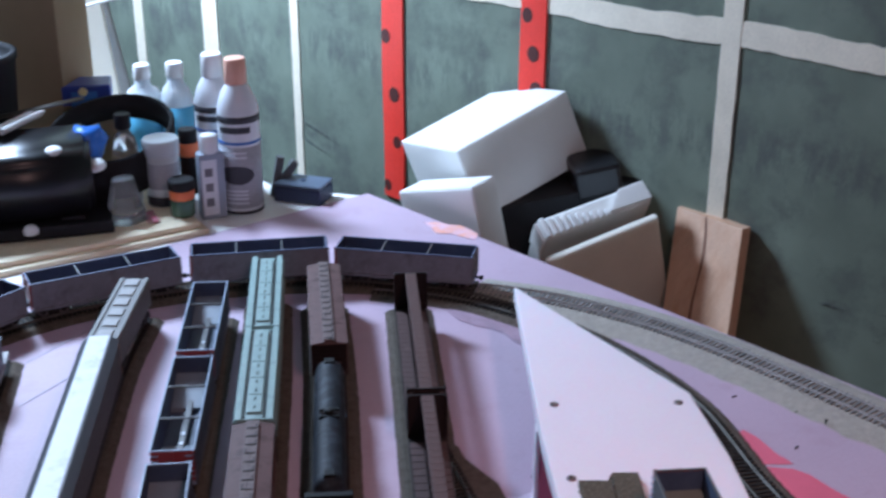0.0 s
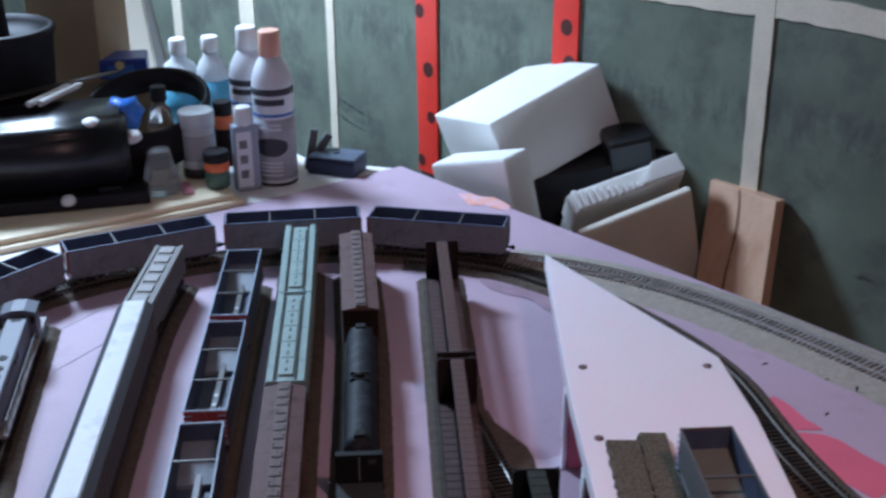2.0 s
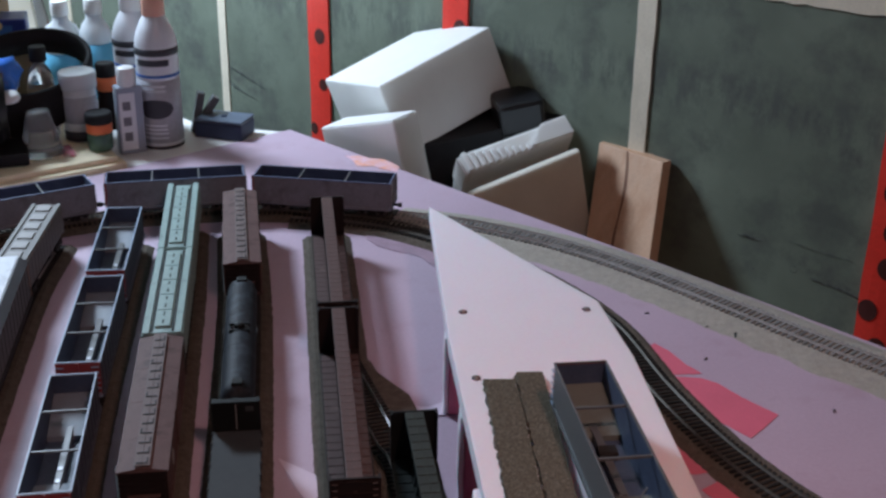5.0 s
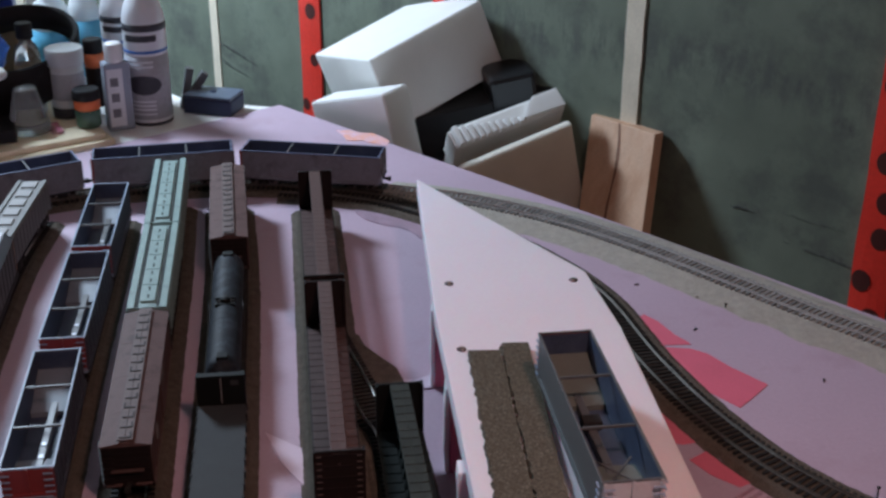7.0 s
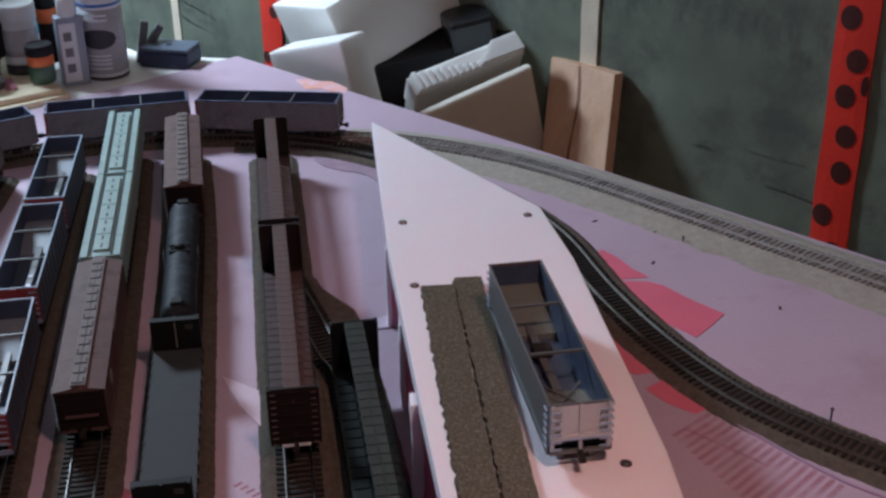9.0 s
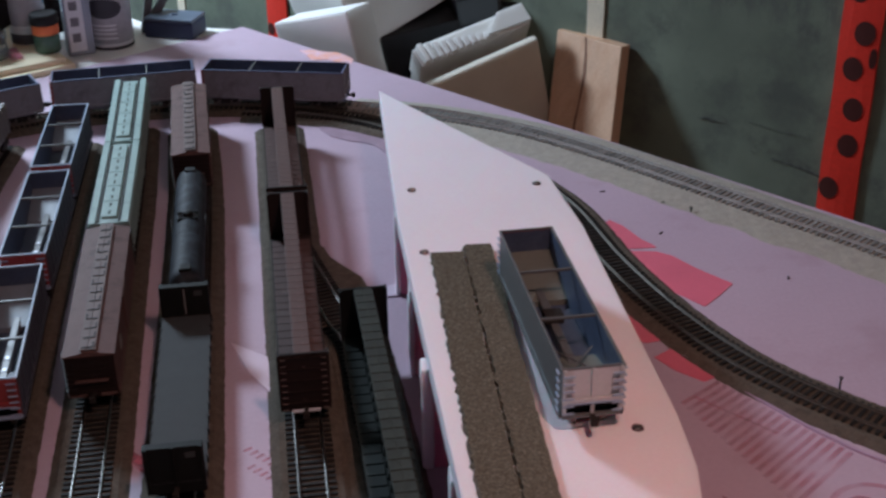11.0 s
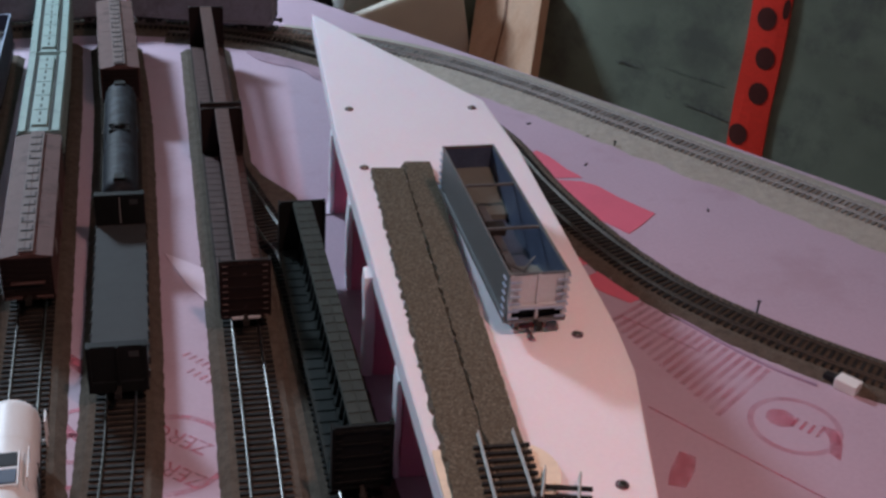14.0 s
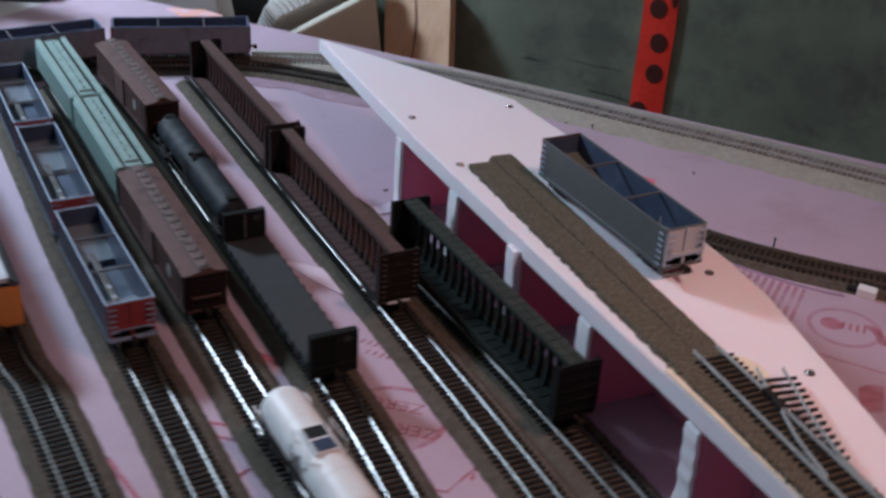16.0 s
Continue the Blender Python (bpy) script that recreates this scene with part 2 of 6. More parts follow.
HOPPER_NAVY = material("dark_slate_blue_car_paint", (0.062, 0.070, 0.098), 0.5, vary=0.2, scale=60, bump=0.08, second=(0.045, 0.05, 0.07), amount=0.3, spots=50)
MAUVE = material("weathered_grey_car_paint", (0.180, 0.178, 0.203), 0.5, vary=0.25, scale=45, bump=0.08, second=(0.115, 0.108, 0.124), amount=0.4, spots=40)
OLIVE_LINING = material("olive_grey_slope_sheet", (0.125, 0.138, 0.122), 0.55, vary=0.15, scale=50, bump=0.06)
RIM_BLUE = material("dark_blue_car_rim", (0.12, 0.15, 0.26), 0.45, vary=0.1, scale=60, bump=0.05)
PALE_LINING = material("pale_worn_slope_sheet", (0.175, 0.205, 0.245), 0.45, vary=0.15, scale=50, bump=0.06)
WARM_GREY = material("dusty_grey_hopper_paint", (0.145, 0.14, 0.133), 0.6, vary=0.12, scale=60, bump=0.06)
INNER = material("blue_grey_hopper_lining", (0.046, 0.066, 0.115), 0.5, vary=0.25, scale=60, bump=0.08, second=(0.07, 0.092, 0.140), amount=0.3, spots=50)
SLATE = material("slate_grey_car_paint", (0.118, 0.122, 0.128), 0.42, 0.2, vary=0.1, scale=60, bump=0.05)
PALE_BLUE = material("pale_blue_grey_paint", (0.108, 0.121, 0.155), 0.55, vary=0.08, scale=70, bump=0.05)
ROOF_EDGE = material("dark_roof_edge_paint", (0.050, 0.054, 0.064), 0.55, vary=0.12, scale=60, bump=0.06)
CAR_SIDE = material("dull_grey_brown_car_side", (0.080, 0.073, 0.067), 0.6, vary=0.12, scale=60, bump=0.08)
# Bluish pale tone puts reflected light into the rim colour; irons share it.
BRIGHT = material("bright_edge_with_glint", (0.29, 0.37, 0.50), 0.4, 0.0, vary=0.05, bump=0.0)
CAR_RED = material("red_car_end_paint", (0.26, 0.035, 0.035), 0.5, vary=0.12, scale=80, bump=0.08)
ORANGE = material("orange_car_paint", (0.62, 0.22, 0.05), 0.5, vary=0.1, scale=60, bump=0.05)
WHITE_CAR = material("white_car_paint", (0.78, 0.79, 0.80), 0.45, vary=0.05, scale=50, bump=0.03)
END_YELLOW = material("dull_yellow_paint", (0.28, 0.235, 0.11), 0.55, vary=0.15, scale=70, bump=0.05)
GREY_CAR = material("warm_grey_car_paint", (0.25, 0.24, 0.235), 0.55, vary=0.1, scale=70, bump=0.06)
BLUE_CAR = material("blue_car_paint", (0.06, 0.12, 0.24), 0.45, vary=0.1, scale=70, bump=0.05)
TRUCK = material("black_truck_plastic", (0.022, 0.019, 0.018), 0.65, vary=0.3, scale=150, bump=0.2)
WHEEL = material("dark_wheel_metal", (0.16, 0.13, 0.12), 0.4, 0.7, vary=0.2, bump=0.05)
CARDBOARD = material("brown_cardboard", (0.30, 0.21, 0.12), 0.85, vary=0.08, scale=40, bump=0.1)
CLEAR = material("clear_plastic", (0.80, 0.83, 0.84), 0.12, vary=0.02, bump=0.0, alpha=0.85)
FROST = material("frosted_plastic", (0.80, 0.83, 0.85), 0.4, vary=0.05, bump=0.05, alpha=0.3)
WHITE_PLASTIC = material("white_plastic", (0.80, 0.80, 0.80), 0.35, vary=0.03, bump=0.02)
SALMON = material("salmon_plastic_cap", (0.80, 0.42, 0.31), 0.4, vary=0.06, bump=0.03)
BLUE_LABEL = material("blue_label_film", (0.05, 0.17, 0.48), 0.4, vary=0.08, bump=0.0)
NAVY = material("navy_plastic", (0.030, 0.045, 0.095), 0.55, vary=0.12, bump=0.05)
LIGHTBLUE = material("pale_blue_label", (0.10, 0.42, 0.62), 0.4, vary=0.08, bump=0.0)
CAN_WHITE = material("grey_white_can", (0.72, 0.74, 0.78), 0.3, vary=0.06, bump=0.02)
BOTTLE_GREY = material("blue_grey_bottle_plastic", (0.30, 0.35, 0.43), 0.4, vary=0.08, bump=0.02)
GREY_LABEL = material("grey_label_print", (0.40, 0.41, 0.45), 0.5, vary=0.15, scale=150, bump=0.0)
DARK_LABEL = material("dark_label_print", (0.04, 0.04, 0.05), 0.5, vary=0.15, scale=150, bump=0.0)
PAINT_GREEN = material("green_paint_jar", (0.06, 0.13, 0.09), 0.25, vary=0.1, bump=0.0)
PAINT_ORANGE = material("orange_jar_label", (0.75, 0.17, 0.06), 0.45, vary=0.08, bump=0.0)
FLOORM = material("basement_floor_concrete", (0.25, 0.24, 0.23), 0.85, vary=0.2, scale=4, bump=0.2)
CEILM = material("basement_ceiling_boards", (0.60, 0.58, 0.55), 0.9, vary=0.15, scale=4, bump=0.2)
WALLM = material("pale_bounce_wall", (0.74, 0.74, 0.73), 0.85, vary=0.12, scale=4, bump=0.2)
SCREW = material("dull_screw", (0.30, 0.29, 0.28), 0.3, 1.0, vary=0.1, bump=0.0)
RECESS_SHADE = material("recess_shade", (0.12, 0.06, 0.08), 0.8, vary=0.1, bump=0.0)


def grain(m, stretch):
    """Draws a wood's noise out along its fibres."""
    N, L = m.node_tree.nodes, m.node_tree.links
    tc = next(n for n in N if n.type == "TEX_COORD")
    mp = N.new("ShaderNodeMapping")
    mp.inputs["Scale"].default_value = stretch
    L.new(tc.outputs["Object"], mp.inputs["Vector"])
    for n in [n for n in N if n.type == "TEX_NOISE"]:
        L.new(mp.outputs["Vector"], n.inputs["Vector"])


for foam, reach, weight, radius in ((FOAM_PLATE, 0.02, 0.35, (1.0, 0.35, 0.42)), (FOAM_RISER, 0.02, 0.35, (1.0, 0.3, 0.36))):
    inside = foam.node_tree.nodes["Principled BSDF"].inputs
    inside["Subsurface Weight"].default_value, inside["Subsurface Scale"].default_value = weight, reach
    inside["Subsurface Radius"].default_value = radius
for beads in (STYRO, STYRO_TAN):
    inside = beads.node_tree.nodes["Principled BSDF"].inputs
    inside["Subsurface Weight"].default_value, inside["Subsurface Scale"].default_value = 0.3, 0.025
    inside["Subsurface Radius"].default_value = (1.0, 0.98, 0.93)
grain(BROWN_WOOD, (4.0, 4.0, 0.25))
grain(PINE, (0.3, 3.0, 3.0))
for dull in (BLACK_MATT, BLUEBLACK, BLACK_PAINT, BROWN_DARK, DARKGREEN, DECK_GREEN, TRUCK, BROWN, BROWN_ROOF, GREY_ROOF, TIE, CORK, CORK_TAN):
    dull.node_tree.nodes["Principled BSDF"].inputs["Specular IOR Level"].default_value = 0.2

# ---- builders ----


def mesh_of(name, bm, mat):
    me = bpy.data.meshes.new(name)
    bm.to_mesh(me)
    bm.free()
    me.materials.append(mat)
    return me


def smooth(ob):
    for p in ob.data.polygons:
        p.use_smooth = True
    return ob


def thing(name, label, category, m, group="", kind=""):
    ob = new(name)
    ob.empty_display_size = 0.01
    ob.matrix_world = m
    return tagged(ob, label, category, group, kind)


def part(name, bm, mat, parent=None, label=""):
    ob = new(name, mesh_of(name, bm, mat))
    ob.parent = parent
    return tagged(ob, label)


def solid(name, bm, mat, label="", category="", kind="", group=""):
    return tagged(new(name, mesh_of(name, bm, mat)), label, category, group, kind)


def box(bm, x0, x1, y0, y1, z0, z1, m=None, bevel=0.0):
    r = bmesh.ops.create_cube(bm, size=1.0)
    mm = Matrix.Translation(((x0 + x1) / 2, (y0 + y1) / 2, (z0 + z1) / 2)) @ Matrix.Diagonal((abs(x1 - x0), abs(y1 - y0), abs(z1 - z0), 1))
    if m is not None:
        mm = m @ mm
    bmesh.ops.transform(bm, matrix=mm, verts=r["verts"])
    if bevel:
        es = list({e for v in r["verts"] for e in v.link_edges})
        bmesh.ops.bevel(bm, geom=es, offset=bevel, segments=2, affect="EDGES", profile=0.6)
    return bm


def cyl(bm, r0, r1, z0, z1, m=None, n=24):
    """A cone or cylinder along local z."""
    r = bmesh.ops.create_cone(bm, cap_ends=True, segments=n, radius1=r0, radius2=r1, depth=z1 - z0)
    mm = Matrix.Translation((0, 0, (z0 + z1) / 2))
    bmesh.ops.transform(bm, matrix=(m @ mm) if m is not None else mm, verts=r["verts"])
    return bm


def revolve(bm, profile, n=28, m=None):
    """A turned body from (radius, height) pairs."""
    rings = []
    for r, z in profile:
        ring = []
        for i in range(n):
            a = 2 * math.pi * i / n
            v = Vector((r * math.cos(a), r * math.sin(a), z))
            ring.append(bm.verts.new(m @ v if m is not None else v))
        rings.append(ring)
    for a, b in zip(rings, rings[1:]):
        for i in range(n):
            bm.faces.new((a[i], a[(i + 1) % n], b[(i + 1) % n], b[i]))
    bm.faces.new(rings[0][::-1])
    bm.faces.new(rings[-1])
    return bm


def prism(bm, poly, z0, z1, m=None):
    lo = [bm.verts.new((m @ Vector((x, y, z0))) if m is not None else (x, y, z0)) for x, y in poly]
    hi = [bm.verts.new((m @ Vector((x, y, z1))) if m is not None else (x, y, z1)) for x, y in poly]
    n = len(poly)
    bm.faces.new(lo[::-1])
    bm.faces.new(hi)
    for i in range(n):
        bm.faces.new((lo[i], lo[(i + 1) % n], hi[(i + 1) % n], hi[i]))
    bmesh.ops.recalc_face_normals(bm, faces=bm.faces)
    return bm


def spline(pts, step=0.01):
    """Even points along a smooth curve through pts, each with its direction."""
    P = [Vector((*p, 0)) if len(p) == 2 else Vector(p) for p in pts]
    P = [2 * P[0] - P[1]] + P + [2 * P[-1] - P[-2]]
    dense = []
    for i in range(1, len(P) - 2):
        a, b, c, d = P[i - 1:i + 3]
        for k in range(60):
            t = k / 60
            dense.append(0.5 * ((2 * b) + (c - a) * t + (2 * a - 5 * b + 4 * c - d) * t * t + (3 * b - a - 3 * c + d) * t ** 3))
    dense.append(P[-2])
    out, s, nxt = [], 0.0, 0.0
    for a, b in zip(dense, dense[1:]):
        l = (b - a).length
        while l > 1e-9 and nxt <= s + l:
            out.append((a.lerp(b, (nxt - s) / l), (b - a).normalized()))
            nxt += step
        s += l
    return out


def sweep(bm, line, profile, lift=0.0):
    """A closed profile of (across, up) pairs swept along the points of spline()."""
    rings = []
    for p, d in line:
        side = Vector((d.y, -d.x, 0))
        rings.append([bm.verts.new(p + side * u + Vector((0, 0, lift + w))) for u, w in profile])
    n = len(profile)
    for a, b in zip(rings, rings[1:]):
        for i in range(n):
            bm.faces.new((a[i], a[(i + 1) % n], b[(i + 1) % n], b[i]))
    bm.faces.new(rings[0])
    bm.faces.new(rings[-1][::-1])
    bmesh.ops.recalc_face_normals(bm, faces=bm.faces)
    return bm


def between(near, far, z):
    """The pose of a thing whose length runs along its local y from near to far."""
    dx, dy = far[0] - near[0], far[1] - near[1]
    return pose((near[0] + far[0]) / 2, (near[1] + far[1]) / 2, z, 0, 0, math.degrees(math.atan2(-dx, dy)))


# ---- room ----
TOP = 1.0
RAILTOP = 1.0084
WALL_P, WALL_S = Vector((0.381, 1.549, 0)), -0.95
WALL_D = Vector((1, WALL_S, 0)).normalized()
WALL_YAW = math.degrees(math.atan2(WALL_D.y, WALL_D.x))
WALL_M = Matrix.Translation(WALL_P) @ pose(0, 0, 0, 0, 0, WALL_YAW)  # local x along the wall, y away from the room


def along(x):
    """The place along the wall of a point with that world x."""
    return (x - WALL_P.x) / WALL_D.x


bm = bmesh.new(); box(bm, -2.6, 2.2, 0.0, 0.2, 0.0, 2.4)
solid("wall_north", bm, CONCRETE, "rough grey-green poured concrete basement wall with dark stains and a painted shade patch", "wall", "structure").matrix_world = WALL_M
bm = bmesh.new(); box(bm, -2.2, 3.2, -2.6, 4.2, -0.1, 0.0)
solid("floor", bm, FLOORM, "grey concrete basement floor", "floor", "structure")
# Unseen ceiling and walls close the room, pale to bounce fill light.
bm = bmesh.new(); box(bm, -2.2, 3.2, -2.6, 4.2, 2.4, 2.5)
solid("ceiling", bm, CEILM, "pale basement ceiling out of view", "ceiling", "structure")
for nm, (x0, x1, y0, y1) in {"wall_west": (-2.3, -2.2, -2.6, 4.2), "wall_south": (-2.2, 3.2, -2.7, -2.6), "wall_east": (3.2, 3.3, -2.6, 4.2)}.items():
    bm = bmesh.new(); box(bm, x0, x1, y0, y1, 0.0, 2.4)
    solid(nm, bm, WALLM, "plain pale basement wall out of view", "wall", "structure")

# strips on the concrete wall
def furring(x, w, z0=0.0, z1=2.4, d=0.0025):
    bm = bmesh.new(); s = along(x)
    rg = random.Random(int(1000 * abs(x)))
    rows = []
    for i in range(97):
        z = z0 + (z1 - z0) * i / 96
        a, b = (rg.uniform(-1, 1) * 0.0006 + 0.0005 * math.sin(z * 9 + k) for k in (0, 2))
        rows.append([bm.verts.new(WALL_M @ Vector(c)) for c in ((s - w / 2 + a, 0, z), (s - w / 2 + a, -d, z), (s + w / 2 + b, -d, z), (s + w / 2 + b, 0, z))])
    for a, b in zip(rows, rows[1:]):
        for i in range(4):
            bm.faces.new((a[i], a[(i + 1) % 4], b[(i + 1) % 4], b[i]))
    bmesh.ops.recalc_face_normals(bm, faces=bm.faces)
    return tagged(new("furring_strip", mesh_of("furring_strip", bm, STRIP_WOOD)), "pale upright wooden furring strip on the concrete wall", "furring strip", "furring strips on the wall", "structure")


for x, w in ((0.387, 0.0265), (-0.227, 0.020), (-0.403, 0.045), (-0.574, 0.03)):
    furring(x, w)
bm = bmesh.new(); s0 = along(-0.02)
ln = [(Vector((u, -0.004, 1.231 + 0.002 * math.sin(7 * u) + 0.002 * math.sin(19 * u + 1))), Vector((1, 0, 0))) for u in np.linspace(s0, 1.9, 160)]
rings = []
rg = random.Random(5)
for p, _ in ln:
    e0, e1 = rg.uniform(-0.0014, 0.0014), rg.uniform(-0.0014, 0.0014)
    rings.append([bm.verts.new(WALL_M @ (p + Vector((0, dy, dz)))) for dy, dz in ((0.004, -0.016 + e0), (0.002, -0.016 + e0), (0.002, 0.016 + e1), (0.004, 0.016 + e1))])
for a, b in zip(rings, rings[1:]):
    for i in range(4):
        bm.faces.new((a[i], a[(i + 1) % 4], b[(i + 1) % 4], b[i]))
bmesh.ops.recalc_face_normals(bm, faces=bm.faces)
solid("wall_trim", bm, STRIP_WOOD, "pale level wooden strip across the concrete wall", "wall strip", "structure")


rs = random.Random(12)
scuffs = thing("wall_scuff", "dark scuff marks scraped across the concrete wall", "scuff marks", WALL_M, kind="structure")
for sx, z, n, ln, sl in ((along(-0.24), 0.945, 2, 0.14, -0.25), (along(-0.23), 0.925, 2, 0.10, -0.3), (along(0.505), 0.917, 1, 0.024, -0.1)):
    for k in range(n):
        bm = bmesh.new()
        x0, z0 = sx + rs.uniform(-0.02, 0.02), z + rs.uniform(-0.018, 0.018)
        l, w = ln * rs.uniform(0.6, 1.0), rs.uniform(0.0008, 0.0018)
        pts = [(x0 + l * i / 5, z0 + sl * l * i / 5 + rs.uniform(-0.0015, 0.0015), w * (0.3 + 0.7 * math.sin(math.pi * (i + 0.4) / 6))) for i in range(6)]
        row = [[bm.verts.new((px, -0.0012, pz - pw)), bm.verts.new((px, -0.0012, pz + pw))] for px, pz, pw in pts]
        for a, b in zip(row, row[1:]):
            bm.faces.new((a[0], b[0], b[1], a[1]))
        part("scrape", bm, SCUFF, scuffs)
# three longer scrapes, a rubbed ring and a spot lower on the wall
for ends, w in ((((0.175, 0.9146), (0.2016, 0.9135)), 0.0009), (((0.2704, 0.8834), (0.302, 0.8816), (0.3333, 0.8777)), 0.0017), (((0.2373, 0.9233), (0.2692, 0.9211), (0.3174, 0.9215)), 0.0006)):
    bm = bmesh.new()
    row = []
    for (xa, za), (xb, zb) in zip(ends, ends[1:]):
        for i in range(7):
            k = i / 6
            h = w * rs.uniform(0.35, 1.0)
            z = za + (zb - za) * k + rs.uniform(-0.0004, 0.0004)
            row.append([bm.verts.new((xa + (xb - xa) * k, -0.0012, z - h)), bm.verts.new((xa + (xb - xa) * k, -0.0012, z + h))])
    for a, b in zip(row, row[1:]):
        bm.faces.new((a[0], b[0], b[1], a[1]))
    part("scrape", bm, SCUFF, scuffs)
for cx, cz, r0, r1 in ((0.2482, 0.889, 0.0048, 0.0062), (0.1942, 0.8725, 0.0002, 0.0016)):
    bm = bmesh.new()
    row = []
    for i in range(19):
        a, h = i * 0.335, rs.uniform(0.75, 1.0)
        row.append([bm.verts.new((cx + r * math.cos(a), -0.0012, cz + r * 0.8 * math.sin(a))) for r in (r0, r1 * h)])
    for a, b in zip(row, row[1:]):
        bm.faces.new((a[0], b[0], b[1], a[1]))
    part("rub_mark", bm, SCUFF, scuffs)


def strap(x, w, z0, z1, dots, group="red straps on the wall"):
    """A red strap with black dots hanging down the wall."""
    s = along(x)
    top = thing("red_strap", "red plastic strap with black printed dots on the concrete wall", "strap", WALL_M @ pose(s, 0, z0), group)
    n = 30

    def front(u, z):
        return -0.0045 - 0.0006 * math.sin(15 * z / (z1 - z0) + u * 2) - 0.0012 * (1 - u * u)

    bm = bmesh.new()
    rows = []
    for i in range(n + 1):
        z = (z1 - z0) * i / n
        off = 0.0006 * math.sin(i * 0.7)
        ring = [(u * w / 2 + off, front(u, z), z) for u in (-1, -0.5, 0, 0.5, 1)] + [(w / 2 + off, -0.0004, z), (-w / 2 + off, -0.0004, z)]
        rows.append([bm.verts.new(c) for c in ring])
    for a, b in zip(rows, rows[1:]):
        for i in range(7):
            bm.faces.new((a[i], a[(i + 1) % 7], b[(i + 1) % 7], b[i]))
    bm.faces.new(rows[0]); bm.faces.new(rows[-1][::-1])
    bmesh.ops.recalc_face_normals(bm, faces=bm.faces)
    part("band", bm, RED_STRAP, top)
    for u, z, rr in dots:
        bm = bmesh.new()
        wide = rr * (0.42 if u > 0.7 else 1.0)
        vs = []
        for k in range(24):
            a = 2 * math.pi * k / 24
            x, zz = u * w / 2 + wide * math.cos(a), min(z1 - z0, max(0.0, z + 1.15 * rr * math.sin(a)))
            vs.append(bm.verts.new((x, front(max(-1, min(1, 2 * x / w)), zz) - 0.0006, zz)))
        mid = bm.verts.new((u * w / 2, front(u, z) - 0.0006, z))
        for k in range(24):
            bm.faces.new((mid, vs[k], vs[(k + 1) % 24]))
        bmesh.ops.recalc_face_normals(bm, faces=bm.faces)
        part("dot", bm, BLACK_DOT, top)
    return top


rnd = random.Random(4)
def dots_for(h, step, r):
    out, z, k = [], 0.02, 0
    while z < h:
        out.append(((-0.55, 0.5, 0.1)[k % 3] + rnd.uniform(-0.1, 0.1), z, r * rnd.uniform(0.8, 1.1)))
        z += step * rnd.uniform(0.75, 1.2); k += 1
    return out


strap(-0.051, 0.046, 0.86, 1.9, dots_for(1.0, 0.085, 0.0105))
strap(0.157, 0.046, 0.86, 1.9, dots_for(1.0, 0.06, 0.011))
strap(0.642, 0.047, 0.80, 1.275, [(u, z, 0.0122) for u, z in ((0.3, 0.022), (-0.45, 0.068), (0.2, 0.126), (0.2, 0.171), (-0.1, 0.219), (0.25, 0.262), (-0.3, 0.310), (0.2, 0.358), (0.0, 0.402), (0.3, 0.445))] + [(0.80, 0.235, 0.0105), (0.80, 0.385, 0.0105)])

# ---- bench ----
bm = bmesh.new()
prism(bm, [(-0.076, 1.595), (0.336, 1.155), (0.509, 0.962), (1.25, 0.15), (1.25, -0.35), (0.45, -0.35), (0.3, 0.18), (-0.5, 0.18), (-0.6, -0.35), (-1.5, -0.35), (-1.5, 1.1), (-0.56, 1.215), (-0.272, 1.441)], 0.95, TOP)
solid("foam_benchtop", bm, FOAM, "pink insulation foam sheet forming the layout top", "benchtop", "structure")
bm = bmesh.new()
prism(bm, [(-0.10, 1.60), (0.34, 1.13), (1.24, 0.14), (1.24, -0.34), (-1.9, -0.34), (-1.9, 2.2), (-0.62, 2.2)], 0.90, 0.946)
solid("bench_deck", bm, WHITE_TABLE, "white board deck under the foam", "bench deck", "structure")
bm = bmesh.new()
prism(bm, [(-0.20, 1.62), (-0.085, 1.592), (-0.278, 1.438), (-0.565, 1.222), (-1.7, 1.1), (-1.7, 2.15), (-0.62, 2.12)], 0.948, 0.998)
solid("side_table_top", bm, WHITE_TABLE, "white side table top beside the foam", "table", "structure")
for x, y in ((-1.6, 0.0), (1.0, 0.0), (-1.5, 1.9), (0.2, 1.15)):
    bm = bmesh.new(); box(bm, x - 0.035, x + 0.035, y - 0.035, y + 0.035, 0.0, 0.9, bevel=0.003)
    solid("bench_leg", bm, PINE, "square wooden bench leg on the floor", "bench leg", "structure")

# ---- raised foam plate ----
PLATE_Z = 1.087
plate = thing("raised_plate", "pale pink foam shelf raised on foam risers above the tracks", "foam shelf", pose(0, 0, TOP))
bm = bmesh.new()
PLATE = [(0.094, 1.100), (0.224, 0.893), (0.236, 0.80), (0.2475, 0.56), (0.2465, 0.513), (0.226, 0.389), (0.20, 0.24), (0.135, 0.24), (0.121, 0.476), (0.112, 0.62), (0.100, 0.83)]
prism(bm, PLATE, PLATE_Z - TOP - 0.016, PLATE_Z - TOP)
bmesh.ops.bevel(bm, geom=[e for e in bm.edges if abs(e.verts[0].co.z - e.verts[1].co.z) < 1e-6], offset=0.0008, segments=2, affect="EDGES")
part("shelf", bm, FOAM_PLATE, plate)


def plate_span(y):
    """Left and right edge of the shelf at that y."""
    xs = []
    for (ax, ay), (bx, by) in zip(PLATE, PLATE[1:] + PLATE[:1]):
        if (ay - y) * (by - y) < 0:
            xs.append(ax + (bx - ax) * (y - ay) / (by - ay))
    return min(xs), max(xs)


